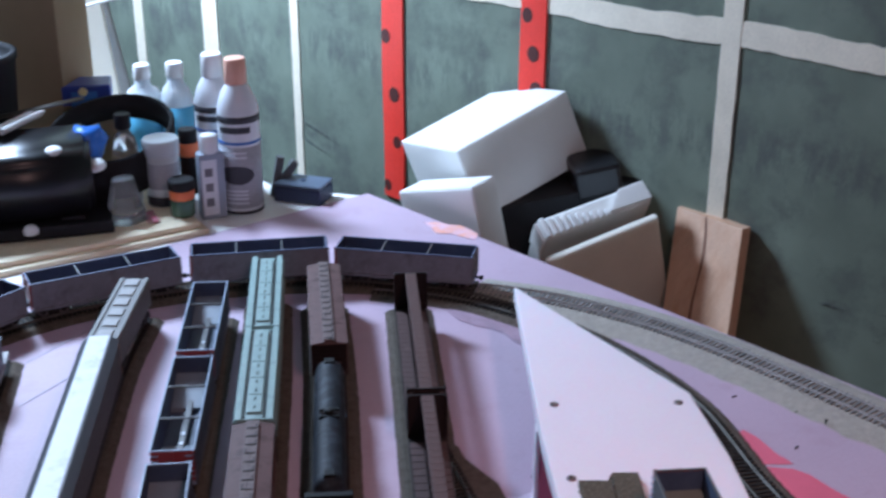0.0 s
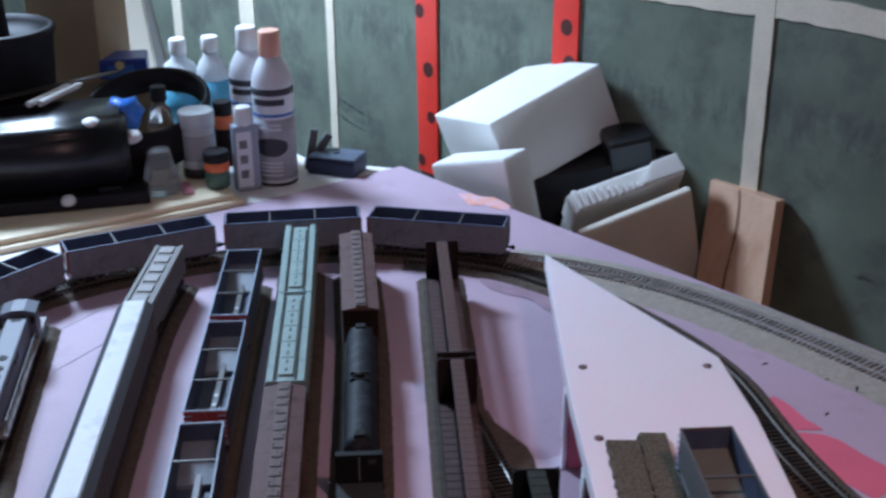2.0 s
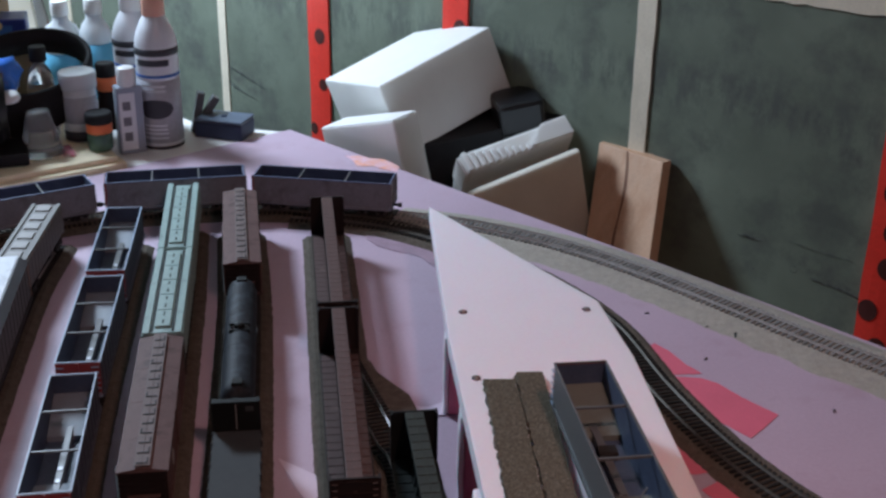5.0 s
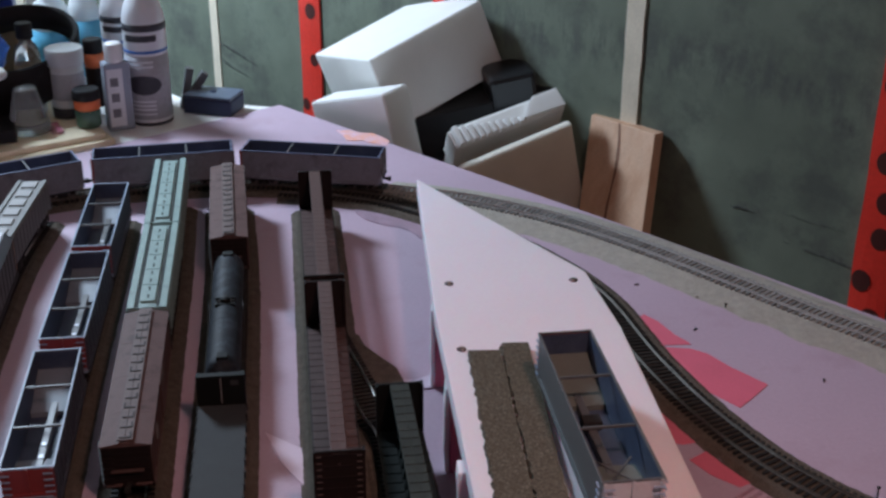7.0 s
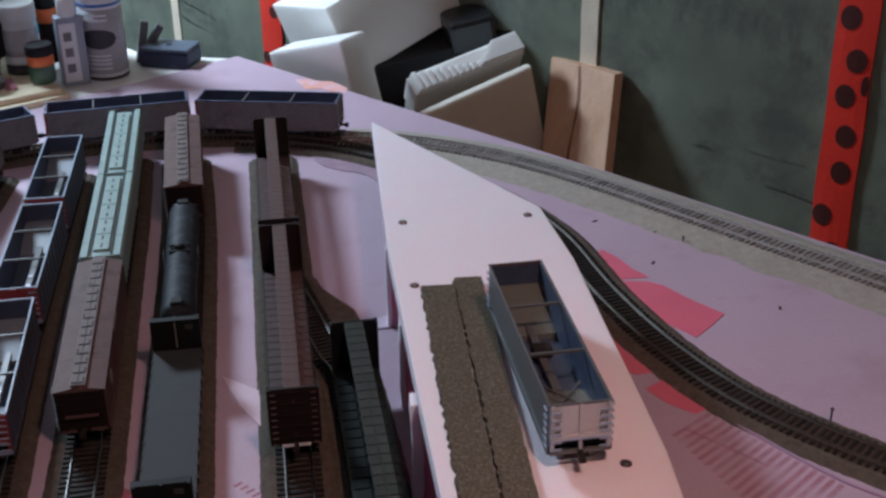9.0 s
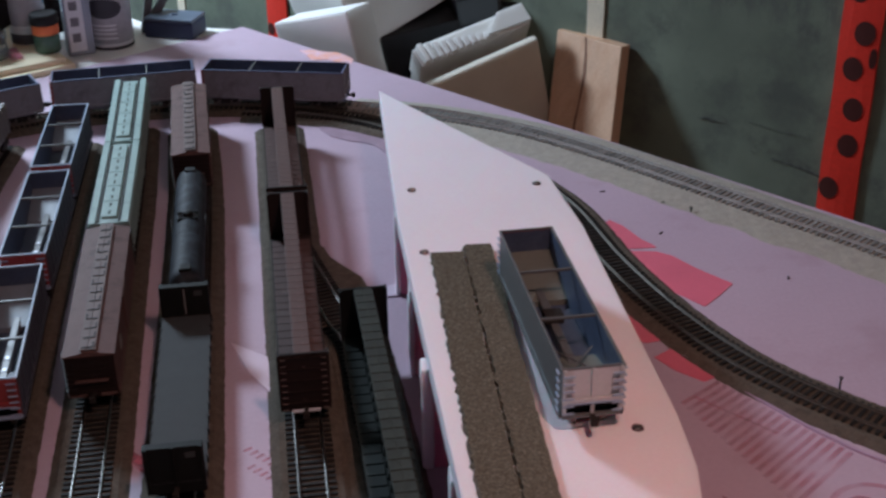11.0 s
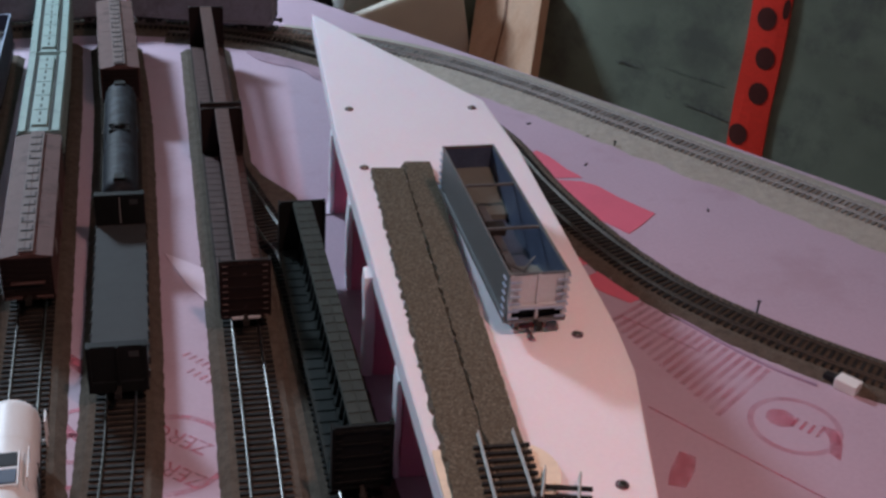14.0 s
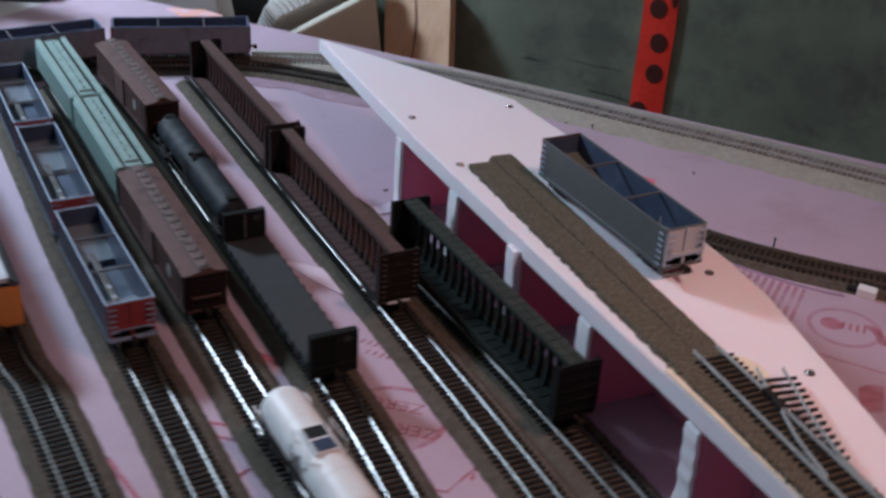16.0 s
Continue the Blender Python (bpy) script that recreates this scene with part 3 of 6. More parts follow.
for y, t in ((0.868, 0.012), (0.752, 0.016), (0.642, 0.014), (0.540, 0.016), (0.410, 0.014), (0.29, 0.016)):
    l, r = plate_span(y)
    bm = bmesh.new()
    box(bm, l + 0.003, r - 0.012, y - t / 2, y + t / 2, 0.0, PLATE_Z - TOP - 0.0165, bevel=0.001)
    for v in bm.verts:
        v.co.y += 0.0015 * math.sin(v.co.z * 90 + y * 40)
    riser = part("riser", bm, FOAM_RISER, plate, "upright pink foam riser")
    proud = 0.0035 if y == 0.642 else 0.0
    bm = bmesh.new()
    box(bm, l - 0.001 - proud, l + 0.0028, y - t / 2 - 0.0004, y + t / 2 + 0.0004, 0.0, PLATE_Z - TOP - (0.011 if proud else 0.0168), bevel=0.0012)
    bmesh.ops.subdivide_edges(bm, edges=[e for e in bm.edges if abs(e.verts[0].co.z - e.verts[1].co.z) > 0.03], cuts=8)
    for v in bm.verts:
        v.co.x += (0.004 if y < 0.45 else 0.001) * noise.noise(Vector((0, y * 10, v.co.z * 70)))
    part("cut_edge", bm, FOAM_PLATE, riser, "pale cut foam edge")
bm = bmesh.new()
line = spline([(0.165, 0.93), (0.175, 0.75), (0.187, 0.55), (0.18, 0.30)], 0.02)
sweep(bm, line, [(-0.009, 0), (0.009, 0), (0.009, PLATE_Z - TOP - 0.0165), (-0.009, PLATE_Z - TOP - 0.0165)])
part("spine", bm, FOAM_RISER, plate, "long pink foam wall under the shelf")
for x, y in ((0.113, 0.874), (0.212, 0.877), (0.1165, 0.769), (0.222, 0.549), (0.2135, 0.418)):
    # Dark raised disc stands in for shade in the sunken screw hole.
    bm = bmesh.new()
    cyl(bm, 0.0034, 0.0034, 0.0, 0.0006, pose(x, y, PLATE_Z - TOP), 18)
    hole = part("recess_shade", bm, RECESS_SHADE, plate)
    bm = bmesh.new()
    cyl(bm, 0.0024, 0.0016, 0.0006, 0.0016, pose(x, y, PLATE_Z - TOP), 16)
    box(bm, -0.0015, 0.0015, -0.0003, 0.0003, 0.0015, 0.0019, pose(x, y, PLATE_Z - TOP, 0, 0, 30))
    part("screw_head", bm, SCREW, hole)

# cork strip in two halves on the shelf
rnd = random.Random(7)
corks = thing("cork_roadbed_strip", "brown granular cork roadbed in two halves on the foam shelf", "cork strip", pose(0, 0, PLATE_Z))


def cork_half(left, right, top):
    """One half of the strip between two edge lines, with a ragged outer edge."""
    bm = bmesh.new()
    n = 140
    rows = []
    for i in range(n + 1):
        y = top + (0.24 - top) * i / n
        f = (y - 0.24) / 0.53
        xl, xr = left(f), right(f)
        j = [rnd.uniform(-0.0013, 0.0013) for _ in range(4)]
        rows.append([bm.verts.new(c) for c in ((xl + j[0], y, 0), (xl + 0.0006 + j[1], y, 0.0045), (xr + j[2] * 0.3, y, 0.0045), (xr + j[3] * 0.3, y, 0))])
    for a, b in zip(rows, rows[1:]):
        for i in range(4):
            bm.faces.new((a[i], a[(i + 1) % 4], b[(i + 1) % 4], b[i]))
    bm.faces.new(rows[0]); bm.faces.new(rows[-1][::-1])
    bmesh.ops.recalc_face_normals(bm, faces=bm.faces)
    return bm


L0 = lambda f: 0.1205 + 0.0132 * (1 - f)
R0 = lambda f: 0.174 - 0.010 * f
MID = lambda f: (L0(f) + R0(f)) / 2 + 0.0015
part("cork_half", cork_half(L0, lambda f: MID(f) - 0.0004, 0.760), CORK_TAN, corks)
part("cork_half", cork_half(lambda f: MID(f) + 0.0004, R0, 0.770), CORK_TAN, corks)
bm = bmesh.new()
prism(bm, [(0.1240, 0.4484), (0.1282, 0.4488), (0.1279, 0.4400), (0.1288, 0.4321), (0.1284, 0.4230), (0.1293, 0.4149), (0.1291, 0.4080), (0.1298, 0.4008), (0.1300, 0.3829), (0.1312, 0.340), (0.1324, 0.300), (0.1322, 0.300), (0.1297, 0.340), (0.1270, 0.384), (0.1252, 0.4133), (0.1240, 0.4352)], PLATE_Z, PLATE_Z + 0.0014)
solid("wood_strip", bm, PALE_WOOD, "ragged pale wood veneer strip along the shelf edge", "wood strip")
bm = bmesh.new()
cyl(bm, 0.018, 0.018, 0.0, 0.0030, None, 40)
for v in bm.verts:
    v.co.y *= 1.2
w = solid("plywood_disc", bm, PALE_WOOD, "thin rounded plywood scrap under the turnout on the shelf", "wood scrap")
w.matrix_world = pose(0.1665, 0.428, PLATE_Z)

# ---- tracks ----
G2 = 0.0165 / 2 + 0.0005
tie_me = mesh_of("tie", box(bmesh.new(), -0.0150, 0.0150, -0.00115, 0.00115, 0.0, 0.0017), TIE)
tie_grey_me = mesh_of("tie_grey", box(bmesh.new(), -0.0150, 0.0150, -0.00115, 0.00115, 0.0, 0.0017), TIE_GREY)
RAIL_PROFILE = [(-0.0008, 0), (0.0008, 0), (0.0007, 0.0003), (0.0002, 0.0006), (0.0002, 0.0014), (0.00036, 0.0016), (0.00036, 0.0021), (0.0002, 0.0023), (-0.0002, 0.0023), (-0.00036, 0.0021), (-0.00036, 0.0016), (-0.0002, 0.0014), (-0.0002, 0.0006), (-0.0007, 0.0003)]


def track(pts, label, bed_mat=CORK, rail_mat=RAIL, tie_mesh=None, bed_h=0.0045, half=0.0195, z=TOP, group="railway tracks", from_end=0.0, max_ties=300, spread=0.0065, inner=None):
    t = thing("railway_track", label, "track", pose(0, 0, z), group)
    line = spline(pts, 0.012)
    if bed_h:
        bm = bmesh.new()
        rows = []
        rr = random.Random(len(pts) * 31 + int(abs(pts[0][0]) * 1000))
        fine_line = spline(pts, 0.004)
        for p, d in fine_line:
            side = Vector((d.y, -d.x, 0))
            k = rr.uniform(-0.0005, 0.0005) + (0.005 * noise.noise(p * 30) + 0.002 * noise.noise(p * 110) if inner else 0)
            rows.append([bm.verts.new(p + side * u + Vector((0, 0, h))) for u, h in ((-half - (inner or spread) + k, 0), (-half, bed_h), (half, bed_h), (half + spread - (0 if inner else k), 0))])
        for a, b in zip(rows, rows[1:]):
            for i in range(3):
                bm.faces.new((a[i], a[i + 1], b[i + 1], b[i]))
        bm.faces.new(rows[0]); bm.faces.new(rows[-1][::-1])
        bmesh.ops.recalc_face_normals(bm, faces=bm.faces)
        part("roadbed", bm, bed_mat, t, "ragged cork roadbed")
    for side in (-1, 1):
        bm = bmesh.new()
        sweep(bm, line, [(u + side * G2, w) for u, w in RAIL_PROFILE], bed_h + 0.0017)
        part("rail", bm, rail_mat, t)
    rr = random.Random(3)
    for k, (p, d) in enumerate(spline(pts, 0.0056)[:max_ties]):
        ob = new("tie", tie_mesh or tie_me)
        ob.parent = t
        ob.matrix_basis = Matrix.Translation(p + Vector((0, 0, bed_h))) @ pose(0, 0, 0, 0, 0, math.degrees(math.atan2(-d.x, d.y)) + rr.uniform(-0.8, 0.8))
    return t


LINE_A = [(0.055, 0.25), (0.0445, 0.49), (0.0315, 0.68), (0.012, 0.93), (-0.0085, 1.19), (-0.012, 1.225)]
LINE_G = [(0.108, 0.25), (0.0955, 0.485), (0.0685, 0.756), (0.052, 0.816), (0.030, 0.890), (0.014, 0.945)]
LINE_B = [(-0.038, 0.25), (-0.041, 0.50), (-0.045, 0.606), (-0.0605, 0.805), (-0.081, 1.048), (-0.103, 1.231)]
LINE_C = [(-0.070, 0.25), (-0.088, 0.48), (-0.098, 0.551), (-0.113, 0.709), (-0.1315, 0.907), (-0.147, 1.079), (-0.164, 1.235)]
LINE_D = [(-0.134, 0.25), (-0.158, 0.54), (-0.1725, 0.684), (-0.190, 0.855), (-0.2035, 1.03), (-0.2165, 1.20)]
LINE_E = [(-0.195, 0.25), (-0.231, 0.543), (-0.247, 0.66), (-0.262, 0.734), (-0.294, 1.05), (-0.296, 1.20)]
LINE_F = [(-0.27, 0.40), (-0.345, 0.74), (-0.372, 0.86), (-0.408, 1.066), (-0.415, 1.10)]
CAR_G = [(0.0965, 0.485), (0.0715, 0.766)]
OUTER = [(1.0, 0.30), (0.62, 0.762), (0.505, 0.902), (0.45, 0.963), (0.392, 1.031), (0.320, 1.114), (0.257, 1.176), (0.205, 1.214), (0.140, 1.250), (0.062, 1.276), (-0.015, 1.291), (-0.10, 1.299), (-0.18, 1.293), (-0.258, 1.274), (-0.34, 1.238), (-0.412, 1.19), (-0.475, 1.12), (-0.53, 1.02), (-0.57, 0.88), (-0.59, 0.70)]
INNER_LINE = [(0.95, 0.36), (0.65, 0.50), (0.53, 0.56), (0.435, 0.633), (0.356, 0.716), (0.312, 0.797), (0.281, 0.893), (0.258, 1.0), (0.222, 1.08), (0.160, 1.165), (0.081, 1.233), (0.02, 1.262), (-0.05, 1.277)]
for ln in (LINE_A, LINE_B, LINE_C, LINE_D, LINE_E, LINE_F):
    track(ln, "yard track with black ties and bright rails on dark cork roadbed")
branch = track(LINE_G, "short branch track with bright rails leaving the yard track", bed_h=0.0043)
bm = bmesh.new()
prism(bm, [(0.020, 0.957), (0.032, 0.941), (0.046, 0.927), (0.060, 0.9065), (0.071, 0.891), (0.0765, 0.870), (0.079, 0.835), (0.088, 0.760), (0.074, 0.745), (0.052, 0.82)], 0.0, 0.0041)
bmesh.ops.bevel(bm, geom=[e for e in bm.edges if min(v.co.z for v in e.verts) > 0.004], offset=0.002, segments=2, affect="EDGES")
part("roadbed_flare", bm, CORK, branch, "plain cork flare beside the branch rails")
k = OUTER.index((0.062, 1.276))
# Dark cork instead of pale ballast here also covers the cars' shade.
track(OUTER[k:], "curved main track with dark ties on cork roadbed", CORK, RAIL_DULL, tie_me, half=0.0215)
track(OUTER[:k + 1], "curved main track with weathered grey ties on pale ballast", BALLAST, RAIL_PALE, tie_grey_me, half=0.0215, max_ties=300, inner=0.024, spread=0.017)
track(INNER_LINE, "curved inner track with dark ties on cork roadbed", CORK, RAIL_DULL, tie_me, bed_h=0.0041, half=0.020)

# loose turnout on the shelf cork
sw = thing("loose_turnout", "unfinished track turnout with dark ties lying on the cork strip", "turnout", pose(0, 0, PLATE_Z + 0.0046))
for k in range(30):
    y = 0.4445 - 0.0054 * k
    bm = bmesh.new()
    box(bm, 0.1436, 0.1722, -0.0009, 0.0009, 0, 0.0017, Matrix.Translation((0, y, 0)) @ pose(0.158, 0, 0, 0, 0, 2) @ Matrix.Translation((-0.158, 0, 0)))
    part("tie", bm, TIE, sw)
for k in range(13):
    y = 0.4135 - 0.0064 * k
    reach = 0.1947 - 0.26 * (0.409 - y)
    bm = bmesh.new()
    box(bm, -0.0235 + 0.0006 * k, 0.0, -0.0010, 0.0010, 0.0003, 0.0019, pose(reach, y - 0.004, 0, 0, 0, -9 + 1.2 * k))
    part("tie", bm, TIE, sw)
for pts in ([(0.1476, 0.4541), (0.1479, 0.41), (0.1481, 0.3735), (0.1487, 0.26)], [(0.1655, 0.455), (0.1662, 0.43), (0.1668, 0.4006)], [(0.1670, 0.3835), (0.1669, 0.3715), (0.1675, 0.26)],
            [(0.1759, 0.4251), (0.1726, 0.413), (0.1688, 0.4004)], [(0.1653, 0.3847), (0.1613, 0.3721), (0.1555, 0.350), (0.1505, 0.315)], [(0.1922, 0.4197), (0.1857, 0.3965), (0.178, 0.3702), (0.1712, 0.335), (0.1688, 0.300)]):
    bm = bmesh.new()
    sweep(bm, spline(pts, 0.006), RAIL_PROFILE, 0.0017)
    part("rail", bm, RAIL_PALE, sw)
bm = bmesh.new()
prism(bm, [(0.1648, 0.4030), (0.1700, 0.4030), (0.1690, 0.3940), (0.1700, 0.3825), (0.1630, 0.3825), (0.1655, 0.3940)], 0.0012, 0.0042)
part("frog", bm, TRUCK, sw)

# ---- rolling stock ----


def stamp(name, mesh_box, mat, parent, places):
    """Alike pieces, each a part of its own on one shared mesh."""
    bm = bmesh.new()
    box(bm, -mesh_box[0] / 2, mesh_box[0] / 2, -mesh_box[1] / 2, mesh_box[1] / 2, -mesh_box[2] / 2, mesh_box[2] / 2)
    me = mesh_of(name, bm, mat)
    for p in places:
        ob = new(name, me)
        ob.parent = parent
        ob.matrix_basis = Matrix.Translation(p)



def truck(parent, y, s=1.0):
    """A four-wheel truck under a car: side frames, bolster and two wheelsets."""
    bm = bmesh.new()
    for sx in (-1, 1):
        x = sx * 0.0125
        box(bm, x - 0.0012, x + 0.0012, y - 0.0145, y + 0.0145, 0.0062, 0.0086, bevel=0.0004)
        box(bm, x - 0.0012, x + 0.0012, y - 0.0050, y + 0.0050, 0.0028, 0.0064, bevel=0.0004)
        for wy in (-1, 1):
            box(bm, x - 0.0016, x + 0.0016, y + wy * 0.0105 - 0.002, y + wy * 0.0105 + 0.002, 0.0040, 0.0088, bevel=0.0004)
    box(bm, -0.0125, 0.0125, y - 0.003, y + 0.003, 0.0058, 0.0090)
    tr = part("truck", bm, TRUCK, parent)
    for wy in (-1, 1):
        bm = bmesh.new()
        yy = y + wy * 0.0105
        for sx in (-1, 1):
            m = pose(sx * 0.0088, yy, 0.0052, 0, 90, 0)
            cyl(bm, 0.0052, 0.0052, -0.0011, 0.0011, m, 18)
            cyl(bm, 0.0059, 0.0059, -0.0003 + (-sx) * 0.0014, 0.0003 + (-sx) * 0.0014, m, 18)
        cyl(bm, 0.0012, 0.0012, -0.012, 0.012, pose(0, yy, 0.0052, 0, 90, 0), 8)
        part("wheelset", bm, WHEEL, tr)
    return tr


def coupler(parent, y, sgn):
    bm = bmesh.new()
    box(bm, -0.0014, 0.0014, min(y, y + sgn * 0.007), max(y, y + sgn * 0.007), 0.0105, 0.0130, bevel=0.0004)
    box(bm, -0.0026, 0.0016, min(y + sgn * 0.0065, y + sgn * 0.0105), max(y + sgn * 0.0065, y + sgn * 0.0105), 0.0095, 0.0140, bevel=0.0007)
    part("coupler", bm, TRUCK, parent)


def open_hopper(m, length, shell, rim, red_end, label, group, width=0.0345, height=0.0425, end_mat=None, ribs=True):
    """An open-top hopper car with cross partitions, sloped floors and ribbed sides."""
    t = thing("open_hopper_car", label, "hopper car", m, group)
    L, W, th = length / 2, width / 2, 0.0009
    z0, z1 = 0.0115, height
    bm = bmesh.new()
    for s in (-1, 1):
        box(bm, s * W - th / 2 * (1 + s), s * W + th / 2 * (1 - s), -L, L, z0 + 0.001, z1 - 0.001)
    part("side_shell", bm, shell, t)
    side = []
    for s in (-1, 1):
        bm = bmesh.new()
        box(bm, s * (W + 0.0004) - 0.0009, s * (W + 0.0004) + 0.0009, -L, L, z0 - 0.0012, z0 + 0.0014)
        side.append(part("side_sill", bm, shell, t))
        if ribs:
            stamp("side_rib", (0.0010, 0.0016, z1 - z0 - 0.002), shell, side[-1], [(s * (W + 0.0004), -L + 0.006 + (2 * L - 0.012) * i / 10, (z0 + z1) / 2) for i in range(11)])
    for s in (-1, 1):
        mat = CAR_RED if s == red_end else (end_mat or shell)
        bm = bmesh.new()
        box(bm, -W, W, s * L - 0.0006, s * L + 0.0006, z1 - 0.020, z1 - 0.001)
        end = part("end_panel", bm, mat, t, "red painted car end" if s == red_end else "")
        stamp("end_post", (0.002, 0.0016, z1 - z0 - 0.001), mat, end, [(u * (W - 0.0014), s * (L + 0.0012), (z0 + z1) / 2) for u in (-1, 0, 1)])
        stamp("end_beam", (width, 0.002, 0.002), mat, end, [(0, s * (L + 0.0014), z1 - 0.0205)])
        stamp("end_beam", (width, 0.002, 0.002), rim, end, [(0, s * (L + 0.0014), z0 + 0.0005)])
        # Black panel stands in for the shade inside the end openings.
        bm = bmesh.new()
        box(bm, -W + 0.001, W - 0.001, s * (L - 0.0024) - 0.0005, s * (L - 0.0024) + 0.0005, z0, z1 - 0.0205)
        part("end_opening_shade", bm, BLACK_PAINT, end)
        iron = BRIGHT if shell is not MAUVE else GREY_CAR
        stamp("grab_iron", (0.0062, 0.001, 0.0008), iron, end, [(u * (W - 0.0035), s * (L + 0.0026), z0 + 0.003 + (z1 - z0 - 0.007) * i / 5) for u in (-1, 1) for i in range(6)])
        stamp("end_handrail", (0.030, 0.001, 0.0008), iron, end, [(0.0, s * (L + 0.0026), z1 - 0.022)])
    bm = bmesh.new()
    r = 0.0007
    for s in (-1, 1):
        box(bm, s * W - r, s * W + r, -L - 0.001, L + 0.001, z1 - 0.0013, z1, bevel=0.0003)
        box(bm, -W, W, s * L - r, s * L + r, z1 - 0.0012, z1 + 0.0001, bevel=0.0003)
    part("rim", bm, rim, t, "top rim coloured for bluish reflected light" if rim is BRIGHT else "")
    bm = bmesh.new()
    def quad(a, b, c, d):
        bm.faces.new([bm.verts.new(p) for p in (a, b, c, d)])
    wi, li = W - 0.0011, L - 0.0011
    zf = z0 + 0.001
    for s in (-1, 1):
        quad((s * wi, -li, zf), (s * wi, li, zf), (s * wi, li, z1 - 0.0012), (s * wi, -li, z1 - 0.0012))
        quad((-wi, s * li, z1 - 0.016), (wi, s * li, z1 - 0.016), (wi, s * li, z1 - 0.0012), (-wi, s * li, z1 - 0.0012))
    quad((-wi, -li, zf), (wi, -li, zf), (wi, li, zf), (-wi, li, zf))
    part("lining", bm, INNER, t, "dark blue-grey hopper lining")
    for s in (-1, 1):
        bm = bmesh.new()
        quad((-wi, s * li, z1 - 0.016), (wi, s * li, z1 - 0.016), (wi, s * li * 0.40, zf + 0.004), (-wi, s * li * 0.40, zf + 0.004))
        quad((-wi, s * li * 0.40, zf + 0.004), (wi, s * li * 0.40, zf + 0.004), (wi, s * li * 0.40, zf), (-wi, s * li * 0.40, zf))
        part("slope_sheet", bm, PALE_LINING if rim is BRIGHT else OLIVE_LINING if rim is SLATE else INNER, t, "sloped hopper floor sheet")
    for f in (-1, 1):
        y = f * L * 0.34
        bm = bmesh.new()
        box(bm, -wi, wi, y - 0.0007, y + 0.0007, z1 - 0.0026, z1 - 0.0010)
        part("cross_brace", bm, SLATE, t)
    bm = bmesh.new()
    box(bm, -0.0026, 0.0026, -li * 0.86, li * 0.6, zf, zf + 0.0062, bevel=0.0006)
    sill = part("centre_sill", bm, INNER if rim is RIM_BLUE else SLATE, t)
    stamp("sill_rivet_plate", (0.0034, 0.004, 0.0006), STEEL_PLATE if rim is BRIGHT else SLATE, sill, [(0, li * (-0.8 + 0.2 * i), zf + 0.0065) for i in range(4)])
    if rim is SLATE:
        bm = bmesh.new()
        box(bm, -0.006, 0.006, li * 0.02, li * 0.14, zf + 0.0055, zf + 0.0115, bevel=0.0008)
        part("weight_block", bm, TRUCK, sill, "black block on the sill")
        bm = bmesh.new()
        for u in (-1, 1):
            box(bm, -0.0005, 0.0005, -0.019, 0.019, -0.0004, 0.0004, pose(0, -li * 0.66, z1 - 0.016, 0, 0, u * 38))
        part("diagonal_brace", bm, SLATE, t)
    for c in (-0.3, 0.0, 0.3):
        bm = bmesh.new()
        y = c * length * 0.62
        rings = [[bm.verts.new((sx * a, y + sy * b, z)) for sx, sy in ((-1, -1), (1, -1), (1, 1), (-1, 1))] for a, b, z in ((W * 0.92, 0.018, z0), (W * 0.55, 0.006, 0.0042))]
        for i in range(4):
            bm.faces.new((rings[0][i], rings[0][(i + 1) % 4], rings[1][(i + 1) % 4], rings[1][i]))
        bm.faces.new(rings[1])
        bmesh.ops.recalc_face_normals(bm, faces=bm.faces)
        part("hopper_bay", bm, shell, t)
    for s in (-1, 1):
        if end_mat:
            for u in (-1, 1):
                stamp("side_grab_iron", (0.0010, 0.0052, 0.0009), BRIGHT, end, [(u * (W + 0.0016), s * (L - 0.0035), z0 + 0.003 + (z1 - z0 - 0.007) * i / 5) for i in range(6)])
        truck(t, s * (L - 0.021))
        coupler(t, s * L, s)
    return t


